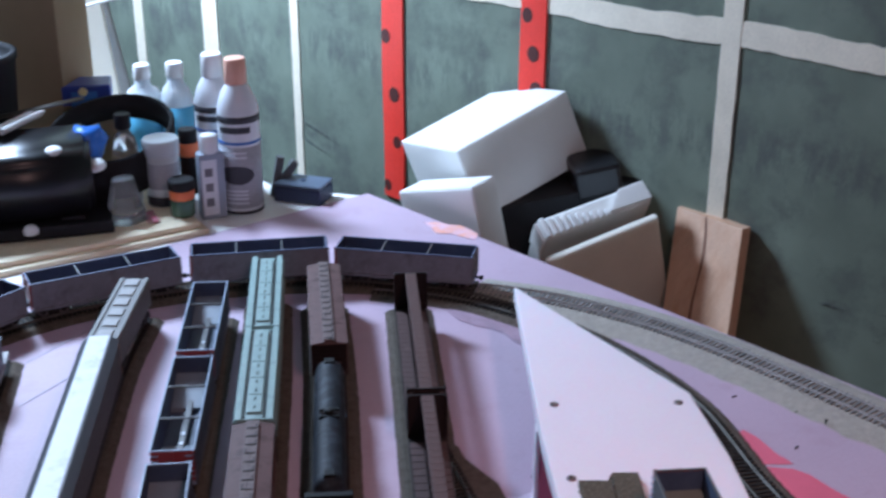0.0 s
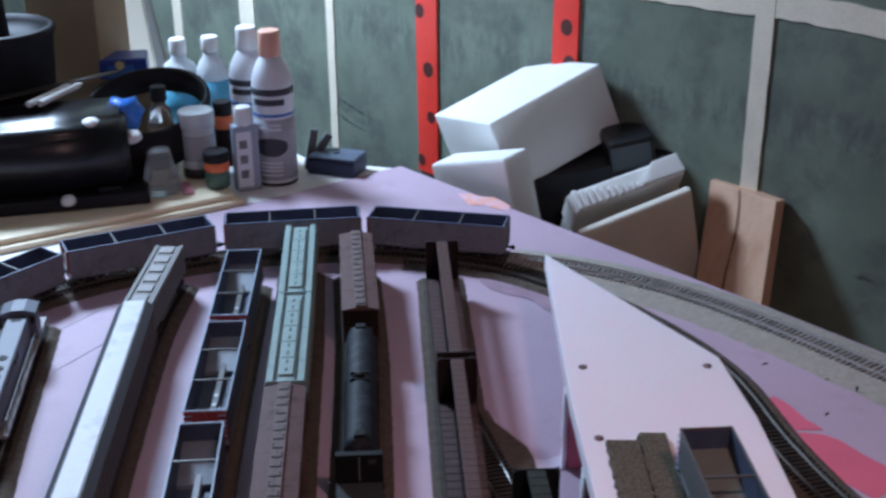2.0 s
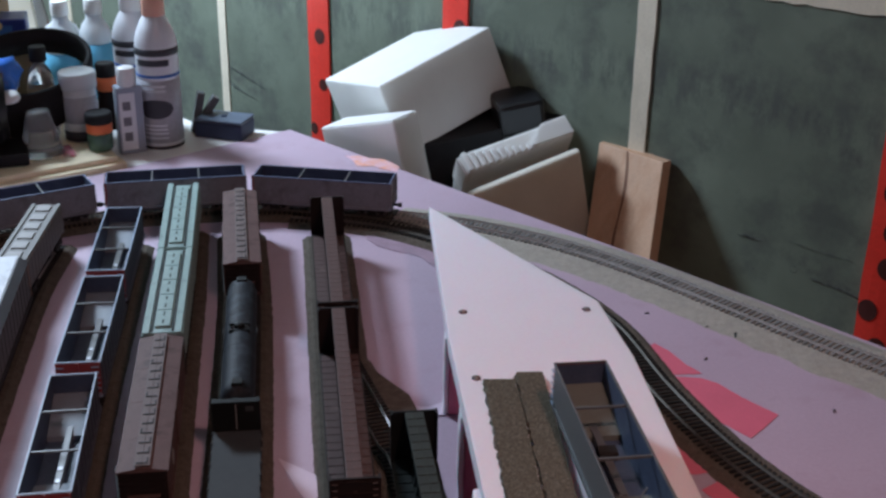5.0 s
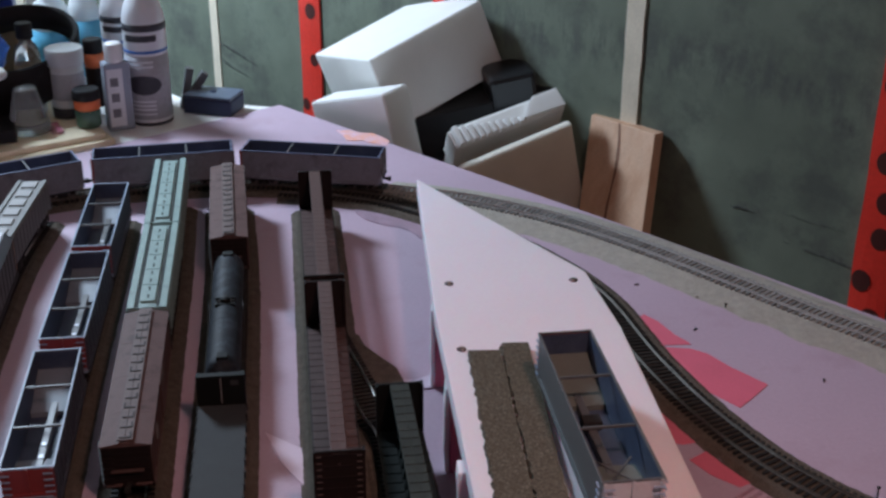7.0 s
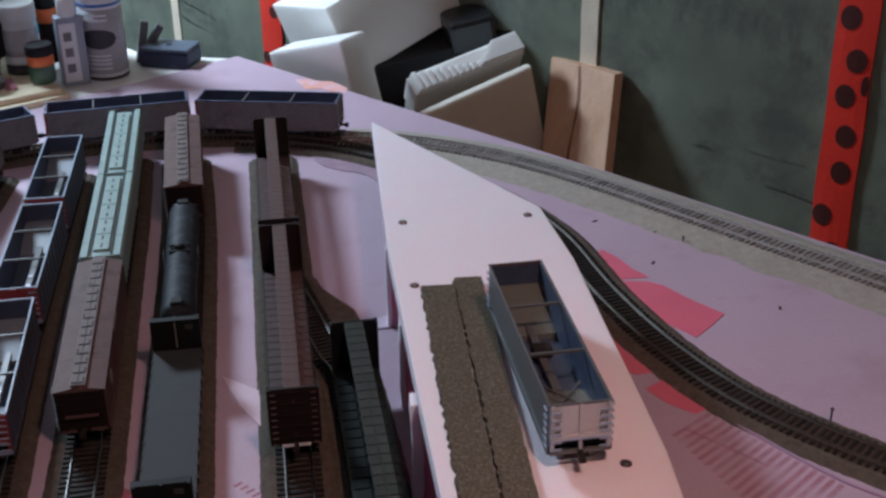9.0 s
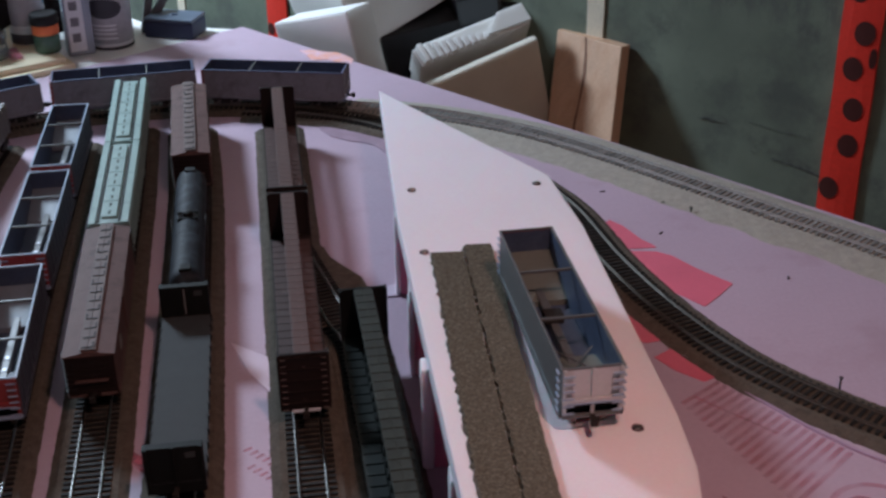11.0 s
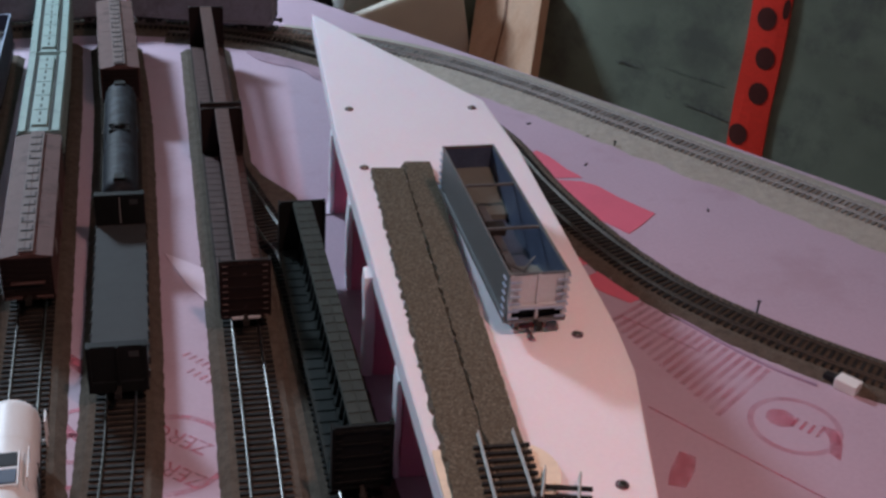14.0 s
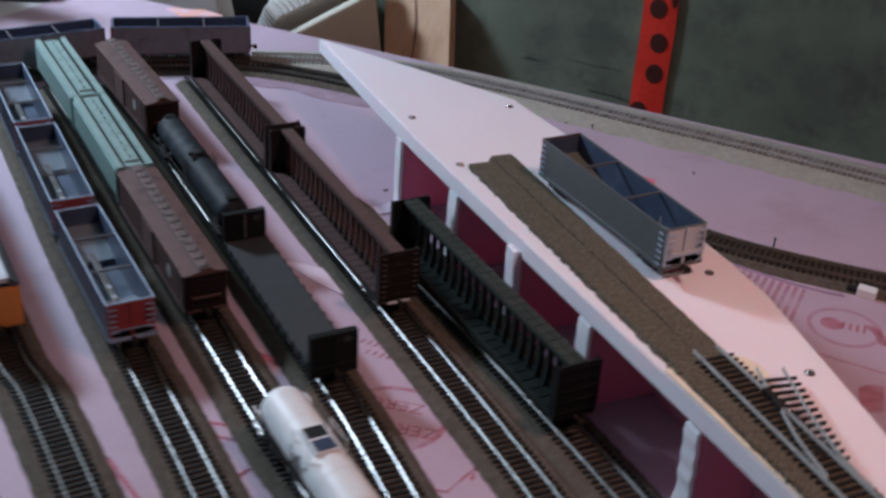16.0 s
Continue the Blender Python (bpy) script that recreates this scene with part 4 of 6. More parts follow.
def boxcar(m, length, label, group, body_mat=BROWN, width=0.0335, height=0.0455):
    """A boxcar with ribbed roof, running board, sliding doors, ribbed ends and ladders."""
    t = thing("boxcar", label, "boxcar", m, group)
    L, W = length / 2, width / 2
    z0, z1 = 0.0105, height - 0.0028
    bm = bmesh.new()
    box(bm, -W, W, -L, L, z0, z1)
    for s in (-1, 1):
        box(bm, s * W - 0.0009, s * W + 0.0009, -L, L, z0 - 0.001, z0 + 0.0014)
    body = part("body", bm, body_mat, t)
    stamp("side_rib", (0.0012, 0.0010, z1 - z0 - 0.002), body_mat, body, [(s * W, -L + 0.004 + (length - 0.008) * i / 14, (z0 + z1) / 2) for s in (-1, 1) for i in range(15) if abs(-L + 0.004 + (length - 0.008) * i / 14) > 0.02])
    bm = bmesh.new()
    e = 0.0008
    prof = [(-W - e, z1 - 0.0008), (W + e, z1 - 0.0008), (W + e, z1), (0.0, z1 + 0.0030), (-W - e, z1)]
    lo = [[bm.verts.new((x, y, z)) for x, z in prof] for y in (-L - 0.0022, L + 0.0022)]
    bm.faces.new(lo[0][::-1]); bm.faces.new(lo[1])
    for i in range(5):
        bm.faces.new((lo[0][i], lo[0][(i + 1) % 5], lo[1][(i + 1) % 5], lo[1][i]))
    bmesh.ops.recalc_face_normals(bm, faces=bm.faces)
    n = int(length / 0.0125)
    tilt = math.degrees(math.atan2(0.003, W))
    roof = part("roof", bm, BROWN_ROOF, t, "dusty brown roof")
    bm = bmesh.new(); box(bm, 0.0042, W - 0.0006, -0.0005, 0.0005, -0.0001, 0.0002)
    seam_me = mesh_of("roof_seam", bm, BROWN_ROOF)
    for i in range(3, n, 4):
        for s in (-1, 1):
            ob = new("roof_seam", seam_me)
            ob.parent = roof
            ob.matrix_basis = Matrix.Translation((0, -L + length * i / n, z1 + 0.0030)) @ pose(0, 0, 0, 0, 0, 0 if s == 1 else 180) @ pose(0, 0, 0, 0, tilt, 0)
    stamp("running_board", (0.0050, length + 0.002, 0.0008), BOARD_BROWN, roof, [(u, 0, z1 + 0.0040) for u in (-0.0027, 0.0027)])
    stamp("board_cleat", (0.0080, 0.0011, 0.0006), BROWN_DARK, roof, [(0.0, -L + length * (i + 0.12) / n, z1 + 0.0046) for i in range(n)])
    stamp("board_bracket", (0.0010, 0.0062, 0.0006), BROWN_DARK, roof, [((1, 1, 1, -1)[i % 4] * 0.0036, -L + length * (i + 0.37) / n, z1 + 0.0046) for i in range(n)])
    stamp("board_saddle", (0.0085, 0.0012, 0.0014), BROWN_ROOF, roof, [(0.0, -L + length * (i + 0.5) / n, z1 + 0.0030) for i in range(n)])
    for s in (-1, 1):
        bm = bmesh.new()
        box(bm, s * (W + 0.0008) - 0.0006, s * (W + 0.0008) + 0.0006, -0.016, 0.016, z0 + 0.001, z1 - 0.002, bevel=0.0002)
        for k in range(5):
            z = z0 + 0.004 + k * (z1 - z0 - 0.008) / 4
            box(bm, s * (W + 0.0015) - 0.0003, s * (W + 0.0015) + 0.0003, -0.0145, 0.0145, z - 0.0007, z + 0.0007)
        part("door", bm, body_mat, t)
        bm = bmesh.new()
        cyl(bm, 0.0055, 0.0055, 0, 0.0004, pose(s * (W + 0.0006), -L + 0.036, (z0 + z1) / 2 + 0.002, 0, 90 * s, 0), 24)
        part("emblem", bm, GREY_CAR, t, "pale round painted emblem")
        bm = bmesh.new()
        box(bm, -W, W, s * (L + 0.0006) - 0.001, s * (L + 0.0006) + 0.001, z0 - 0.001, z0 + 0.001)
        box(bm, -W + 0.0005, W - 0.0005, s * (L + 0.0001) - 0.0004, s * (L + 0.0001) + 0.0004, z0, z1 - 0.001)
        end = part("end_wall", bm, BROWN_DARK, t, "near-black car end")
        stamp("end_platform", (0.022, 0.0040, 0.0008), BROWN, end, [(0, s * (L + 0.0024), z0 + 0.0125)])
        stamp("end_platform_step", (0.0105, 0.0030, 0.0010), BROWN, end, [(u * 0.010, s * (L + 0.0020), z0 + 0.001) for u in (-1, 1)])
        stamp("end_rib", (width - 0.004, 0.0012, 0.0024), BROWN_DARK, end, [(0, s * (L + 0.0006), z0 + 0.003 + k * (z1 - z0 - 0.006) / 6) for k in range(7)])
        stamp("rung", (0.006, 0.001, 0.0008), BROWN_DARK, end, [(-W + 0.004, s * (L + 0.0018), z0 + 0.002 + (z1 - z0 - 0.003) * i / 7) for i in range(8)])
        stamp("side_rung", (0.001, 0.006, 0.0008), BROWN_DARK, end, [(s * (W + 0.0014), s * (L - 0.005), z0 + 0.002 + (z1 - z0 - 0.003) * i / 7) for i in range(8)])
        truck(t, s * (L - 0.024))
        coupler(t, s * L, s)
    bm = bmesh.new()
    box(bm, -0.004, 0.004, -L + 0.01, L - 0.01, 0.0072, z0)
    part("underframe", bm, TRUCK, t)
    return t


def covered_hopper(m, length, label, group, mat=GREEN, width=0.034, height=0.047, style="trough"):
    """A covered hopper with a long roof hatch or a row of hatch covers."""
    t = thing("covered_hopper_car", label, "hopper car", m, group)
    L, W = length / 2, width / 2
    z0, z1 = 0.0135, height - 0.0025
    bm = bmesh.new()
    prof = [(-W + 0.001, z0), (W - 0.001, z0), (W, z0 + 0.004), (W, z1 - 0.003), (W - 0.0015, z1 - 0.0008), (0, z1), (-W + 0.0015, z1 - 0.0008), (-W, z1 - 0.003), (-W, z0 + 0.004)]
    rg = [[bm.verts.new((x, y, z)) for x, z in prof] for y in (-L, L)]
    bm.faces.new(rg[0][::-1]); bm.faces.new(rg[1])
    for i in range(len(prof)):
        bm.faces.new((rg[0][i], rg[0][(i + 1) % len(prof)], rg[1][(i + 1) % len(prof)], rg[1][i]))
    bmesh.ops.recalc_face_normals(bm, faces=bm.faces)
    body = part("body", bm, mat, t)
    stamp("side_rib", (0.0010, 0.0012, z1 - z0 - 0.005), mat, body, [(s * W, -L + 0.003 + (length - 0.006) * i / 12, (z0 + z1) / 2) for s in (-1, 1) for i in range(13)])
    if style == "trough":
        n = 5
        for i in range(n):
            bm = bmesh.new()
            a, b = -L + 0.008 + (length - 0.016) * i / n + 0.0005, -L + 0.008 + (length - 0.016) * (i + 1) / n - 0.0005
            box(bm, -0.0062, 0.0062, a, b, z1 - 0.0008, z1 + 0.0018, bevel=0.0006)
            hatch = part("roof_hatch", bm, mat, body)
            stamp("hatch_clip", (0.0012, 0.0060, 0.0006), DARKGREEN, hatch, [(0.0, a + (b - a) * (k + 0.5) / 2, z1 + 0.0019) for k in range(2)])
        for s in (-1, 1):
            bm = bmesh.new()
            box(bm, s * 0.0131 - 0.0028, s * 0.0131 + 0.0028, -L - 0.003, L + 0.003, z1 + 0.0004, z1 + 0.0014, bevel=0.0002)
            for i in range(12):
                y = -L + length * (i + 0.5) / 12
                box(bm, s * 0.0128 - 0.001, s * 0.0128 + 0.001, y - 0.0006, y + 0.0006, z1 - 0.002, z1 + 0.0004)
            part("running_board", bm, mat, body)
        # Dark green strip along each groove between hatch and running board.
        stamp("groove_strip", (0.0022, length - 0.004, 0.0006), DARKGREEN, body, [(s * 0.0085, 0, z1 - 0.0001) for s in (-1, 1)])
    else:
        for i in range(6):
            y = -L + length * (i + 0.5) / 6
            bm = bmesh.new()
            box(bm, -0.007, 0.007, y - 0.0075, y + 0.0075, z1 - 0.001, z1 + 0.0012, bevel=0.0005)
            part("hatch_cover", bm, GREY_CAR, body)
        for s in (-1, 1):
            bm = bmesh.new()
            box(bm, s * 0.0125 - 0.0018, s * 0.0125 + 0.0018, -L, L, z1 + 0.0002, z1 + 0.0010)
            part("running_board", bm, mat, body)
    for c in (-0.31, 0.0, 0.31):
        bm = bmesh.new()
        y = c * length * 0.66
        rings = [[bm.verts.new((sx * a, y + sy * b, z)) for sx, sy in ((-1, -1), (1, -1), (1, 1), (-1, 1))] for a, b, z in ((W * 0.9, 0.020, z0 + 0.001), (W * 0.5, 0.007, 0.0042))]
        for i in range(4):
            bm.faces.new((rings[0][i], rings[0][(i + 1) % 4], rings[1][(i + 1) % 4], rings[1][i]))
        bm.faces.new(rings[1])
        bmesh.ops.recalc_face_normals(bm, faces=bm.faces)
        part("hopper_bay", bm, mat, t)
    for s in (-1, 1):
        bm = bmesh.new()
        box(bm, -W, W, s * L - 0.0007, s * L + 0.0007, z0 - 0.002, z0 + 0.001)
        end = part("end_sill", bm, mat, t)
        stamp("rung", (0.006, 0.001, 0.0008), mat, end, [(u * (W - 0.004), s * (L + 0.001), z0 + (z1 - z0 - 0.002) * i / 6) for u in (-1, 1) for i in range(7)])
        truck(t, s * (L - 0.021))
        coupler(t, s * L, s)
    return t


def centerbeam(m, length, label, group, mat, deck_mat, width=0.0325, height=0.0545):
    """A centre-beam flat car: deck, two end bulkheads and a spine of posts under a top beam."""
    t = thing("centerbeam_flat_car", label, "flat car", m, group)
    L, W = length / 2, width / 2
    zd = 0.0145
    bm = bmesh.new()
    box(bm, -W, W, -L, L, zd - 0.0012, zd)
    box(bm, -0.0035, 0.0035, -L + 0.004, L - 0.004, 0.0075, zd - 0.0008)
    for s in (-1, 1):
        box(bm, s * W - 0.0006, s * W + 0.0006, -L, L, zd - 0.0042, zd + 0.0002)
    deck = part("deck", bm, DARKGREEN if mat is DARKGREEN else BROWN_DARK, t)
    n = 22
    for i in range(n):
        y = -L + 0.012 + (length - 0.024) * (i + 0.5) / n
        for s in (-1, 1):
            bm = bmesh.new()
            box(bm, min(s * 0.0045, s * (W - 0.0006)), max(s * 0.0045, s * (W - 0.0006)), y - 0.0048, y + 0.0048, zd, zd + 0.0009, bevel=0.0002)
            part("deck_plank", bm, mat, deck)
    for s in (-1, 1):
        bm = bmesh.new()
        box(bm, -W, W, s * (L - 0.001) - 0.001, s * (L - 0.001) + 0.001, zd - 0.004, height, bevel=0.0004)
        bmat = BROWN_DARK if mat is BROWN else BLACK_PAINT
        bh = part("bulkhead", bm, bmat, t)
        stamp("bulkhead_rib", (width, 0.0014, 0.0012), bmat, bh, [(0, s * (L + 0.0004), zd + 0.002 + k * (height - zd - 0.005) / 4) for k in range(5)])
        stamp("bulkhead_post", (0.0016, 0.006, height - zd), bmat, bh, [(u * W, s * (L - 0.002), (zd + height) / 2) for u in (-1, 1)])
        stamp("grab_iron", (0.0036, 0.0008, 0.0005), bmat if mat is DARKGREEN else BOARD_BROWN, bh, [(u * (W - 0.003), s * (L + 0.0019), zd - 0.002 + (height - zd - 0.001) * i / 8) for u in (-1, 1) for i in range(9)])
        if mat is BROWN:
            bm = bmesh.new()
            box(bm, -0.0095, 0.0095, s * (L + 0.0022) - 0.0008, s * (L + 0.0022) + 0.0008, zd - 0.0040, zd - 0.0022, bevel=0.0003)
            part("end_sill", bm, PALE_ROOF, bh, "pale grey end sill bar")
        truck(t, s * (L - 0.028))
        coupler(t, s * L, s)
    bm = bmesh.new()
    bw = 0.0068 if mat is DARKGREEN else 0.0056
    box(bm, -bw, bw, -L, L, height - 0.0035, height - 0.0006, bevel=0.0004)
    beam = part("top_beam", bm, deck_mat if mat is DARKGREEN else mat, t)
    cols = (-0.5, 0.5) if mat is DARKGREEN else (0,)
    stamp("beam_cover", (2 * bw / len(cols) - 0.0010, (length - 0.004) / 26 - (0.0012 if mat is DARKGREEN else 0.0005), 0.0006 if mat is DARKGREEN else 0.0003), deck_mat if mat is DARKGREEN else mat, beam, [(u * bw, -L + 0.002 + (length - 0.004) * (i + 0.5) / 26, height - 0.0004) for i in range(26) for u in cols])
    bm = bmesh.new()
    box(bm, -0.0012, 0.0012, -L, L, zd + 0.001, zd + 0.005)
    box(bm, -0.0010, 0.0010, -L, L, height - 0.012, height - 0.0095)
    part("spine_chord", bm, mat, t)
    for i in range(21):
        y = -L + 0.012 + (length - 0.024) * i / 20
        bm = bmesh.new()
        prof = [(-0.0038, zd), (0.0038, zd), (0.0018, zd + 0.016), (0.0024, height - 0.0035), (-0.0024, height - 0.0035), (-0.0018, zd + 0.016)]
        rg = [[bm.verts.new((x, y + dy, z)) for x, z in prof] for dy in (-0.0011, 0.0011)]
        bm.faces.new(rg[0][::-1]); bm.faces.new(rg[1])
        for k in range(6):
            bm.faces.new((rg[0][k], rg[0][(k + 1) % 6], rg[1][(k + 1) % 6], rg[1][k]))
        bmesh.ops.recalc_face_normals(bm, faces=bm.faces)
        part("post", bm, mat, t)
    return t


def tank_car(m, length, label, group, mat, radius=0.0165, platform=TRUCK, squat=True):
    """A tank car with domed ends, a top platform with manway, sills, saddles and rails."""
    t = thing("tank_car", label, "tank car", m, group)
    L = length / 2
    zc = 0.0125 + radius
    bm = bmesh.new()
    prof = [(0.0008, -L), (radius * 0.45, -L + 0.0008), (radius * 0.78, -L + 0.0032), (radius * 0.95, -L + 0.0068), (radius, -L + 0.011)]
    prof = prof + [(radius, -L + 0.0135), (radius, L - 0.0135)] + [(r, -z) for r, z in prof[::-1]]
    revolve(bm, prof, 40, pose(0, 0, zc, -90, 0, 0))
    bmesh.ops.recalc_face_normals(bm, faces=bm.faces)
    tank = smooth(part("tank", bm, mat, t))
    for y in (-0.029, 0.029):
        bm = bmesh.new()
        revolve(bm, [(radius * 0.98, y - 0.0009), (radius * 1.010, y - 0.0007), (radius * 1.010, y + 0.0007), (radius * 0.98, y + 0.0009)], 40, pose(0, 0, zc, -90, 0, 0))
        bmesh.ops.recalc_face_normals(bm, faces=bm.faces)
        part("tank_band", bm, mat, tank)
    zt = zc + radius
    bm = bmesh.new()
    for u in (-1, 1) if mat is WHITE_CAR else ():
        box(bm, u * 0.0074 - 0.0005, u * 0.0074 + 0.0005, -0.0135, 0.0135, zt - 0.004, zt + 0.0012, bevel=0.0002)
        box(bm, -0.0074, 0.0074, u * 0.0130 - 0.0005, u * 0.0130 + 0.0005, zt - 0.003, zt + 0.0012, bevel=0.0002)
    box(bm, -0.0070, 0.0070, -0.0009, 0.0007, zt - 0.002, zt + (0.0014 if mat is WHITE_CAR else 0.0004))
    part("platform", bm, mat if mat is WHITE_CAR else TRUCK, t)
    if mat is BLUEBLACK:
        bm = bmesh.new()
        revolve(bm, [(0.0042, zt - 0.003), (0.0042, zt + 0.0022), (0.0034, zt + 0.0032), (0.0014, zt + 0.0036)], 20)
        bmesh.ops.recalc_face_normals(bm, faces=bm.faces)
        smooth(part("dome", bm, BLACK_PAINT, tank, "black valve dome"))
        for s in (-1, 1):
            bm = bmesh.new()
            box(bm, -0.0085, 0.0085, s * 0.0058 - 0.0010, s * 0.0058 + 0.0010, zt - 0.0035, zt + 0.0004, bevel=0.0003)
            part("dome_step", bm, BLACK_PAINT, tank)
            bm = bmesh.new()
            box(bm, -0.0045, 0.0045, s * (L - 0.010) - 0.004, s * (L - 0.010) + 0.004, zt - 0.0035, zt + 0.0012, bevel=0.0006)
            part("end_valve", bm, BLACK_PAINT, tank)
    # Dark blocks stand in for the shade inside the manway's open cells.
    for y0, y1, cm, lab in () if mat is BLUEBLACK else ((-0.0122, -0.0013, NAVY, "dark blue block for a shaded opening"), (0.0011, 0.0122, BLACK_MATT, "black block for the shaded manway opening")):
        bm = bmesh.new()
        box(bm, -0.0066, 0.0066, y0, y1, zt - 0.002, zt + 0.0017, bevel=0.0004)
        part("manway", bm, cm, tank, lab)
    for u in (-1, 1) if mat is WHITE_CAR else ():
        bm = bmesh.new()
        for yy in (-0.012, 0.012):
            box(bm, u * 0.0125 - 0.0003, u * 0.0125 + 0.0003, yy - 0.0003, yy + 0.0003, zc + radius * 0.6, zt + 0.004)
        box(bm, u * 0.0125 - 0.0003, u * 0.0125 + 0.0003, -0.0123, 0.0123, zt + 0.0036, zt + 0.0042)
        part("platform_rail", bm, mat, t)
    bm = bmesh.new()
    for s in (-1, 1):
        box(bm, -0.004, 0.004, s * L * 0.55, s * (L + 0.004), 0.0085, 0.0125)
        box(bm, -0.0135, 0.0135, s * (L + 0.002) - 0.003, s * (L + 0.002) + 0.003, 0.0105, 0.0120)
        box(bm, -0.010, 0.010, s * (L - 0.022) - 0.004, s * (L - 0.022) + 0.004, 0.0095, zc - radius * 0.6)
        for u in (-1, 1):
            box(bm, u * 0.0145 - 0.0004, u * 0.0145 + 0.0004, min(0, s * (L + 0.002)), max(0, s * (L + 0.002)), 0.0168, 0.0176)
            box(bm, u * 0.0135 - 0.0005, u * 0.0135 + 0.0005, s * (L + 0.002) - 0.0005, s * (L + 0.002) + 0.0005, 0.011, 0.0176)
    part("sill_frame", bm, platform, t)
    for u in (-1, 1):
        x = u * (radius + 0.0008)
        stamp("ladder_rail", (0.0006, 0.0008, zc + radius * 0.85 - 0.008), platform, tank, [(x, k, (0.008 + zc + radius * 0.85) / 2) for k in (-0.006, 0.006)])
        stamp("rung", (0.0006, 0.012, 0.0006), platform, tank, [(x, 0, 0.010 + i * 0.0032) for i in range(9)])
        if mat is WHITE_CAR:
            x = u * (radius + 0.0022)
            bm = bmesh.new()
            for yy in (L - 0.013, L - 0.003):
                box(bm, x - 0.0005, x + 0.0005, yy - 0.0005, yy + 0.0005, 0.013, zc + 0.002)
            box(bm, x - 0.0005, x + 0.0005, L - 0.0135, L - 0.0025, zc + 0.0015, zc + 0.0025)
            box(bm, min(x, u * (radius - 0.004)), max(x, u * (radius - 0.004)), L - 0.0085, L - 0.0075, 0.0130, 0.0140)
            part("end_railing", bm, WHITE_CAR, t)
    for s in (-1, 1):
        truck(t, s * (L - 0.020))
        coupler(t, s * (L + 0.003), s)
    return t


def bulkhead_flat(m, length, label, group, width=0.0345, height=0.0415):
    t = thing("bulkhead_flat_car", label, "flat car", m, group)
    L, W, zd = length / 2, width / 2, 0.0165
    bm = bmesh.new()
    box(bm, -W, W, -L, L, zd - 0.0016, zd)
    deck = part("deck", bm, GREY_ROOF, t, "dark grey deck")
    stamp("centre_sill", (0.009, length - 0.008, zd - 0.0085), TRUCK, deck, [(0, 0, (zd + 0.0065) / 2)])
    stamp("side_sill", (0.0012, length, 0.0062), GREY_ROOF, deck, [(s * W, 0, zd - 0.0029) for s in (-1, 1)])
    stamp("stake_pocket", (0.0018, 0.002, 0.0051), TRUCK, deck, [(s * (W + 0.0008), -L + 0.008 + (length - 0.016) * i / 13, zd - 0.0019) for s in (-1, 1) for i in range(14)])
    for s in (-1, 1):
        bm = bmesh.new()
        box(bm, -W - 0.0008, W + 0.0008, s * (L - 0.003) - 0.003, s * (L - 0.003) + 0.003, zd - 0.009, height, bevel=0.0005)
        bh = part("bulkhead", bm, BLACK_PAINT, t, "black end wall")
        stamp("bulkhead_post", (0.0018, 0.0024, height - zd + 0.004), BLACK_PAINT, bh, [(u * (W - 0.0008), s * L, (zd + height) / 2 - 0.002) for u in (-1, 0, 1)])
        stamp("placard", (0.006, 0.0004, 0.004), GREY_ROOF, bh, [(0.010, s * L - 0.0062 if s == 1 else s * L - 0.0003, height - 0.006)])
        if s == 1:
            stamp("centre_strip", (0.0007, 0.0004, height - zd - 0.004), GREY_CAR, bh, [(0, L - 0.0062, (zd + height) / 2)])
        truck(t, s * (L - 0.024))
        coupler(t, s * L, s)
    return t


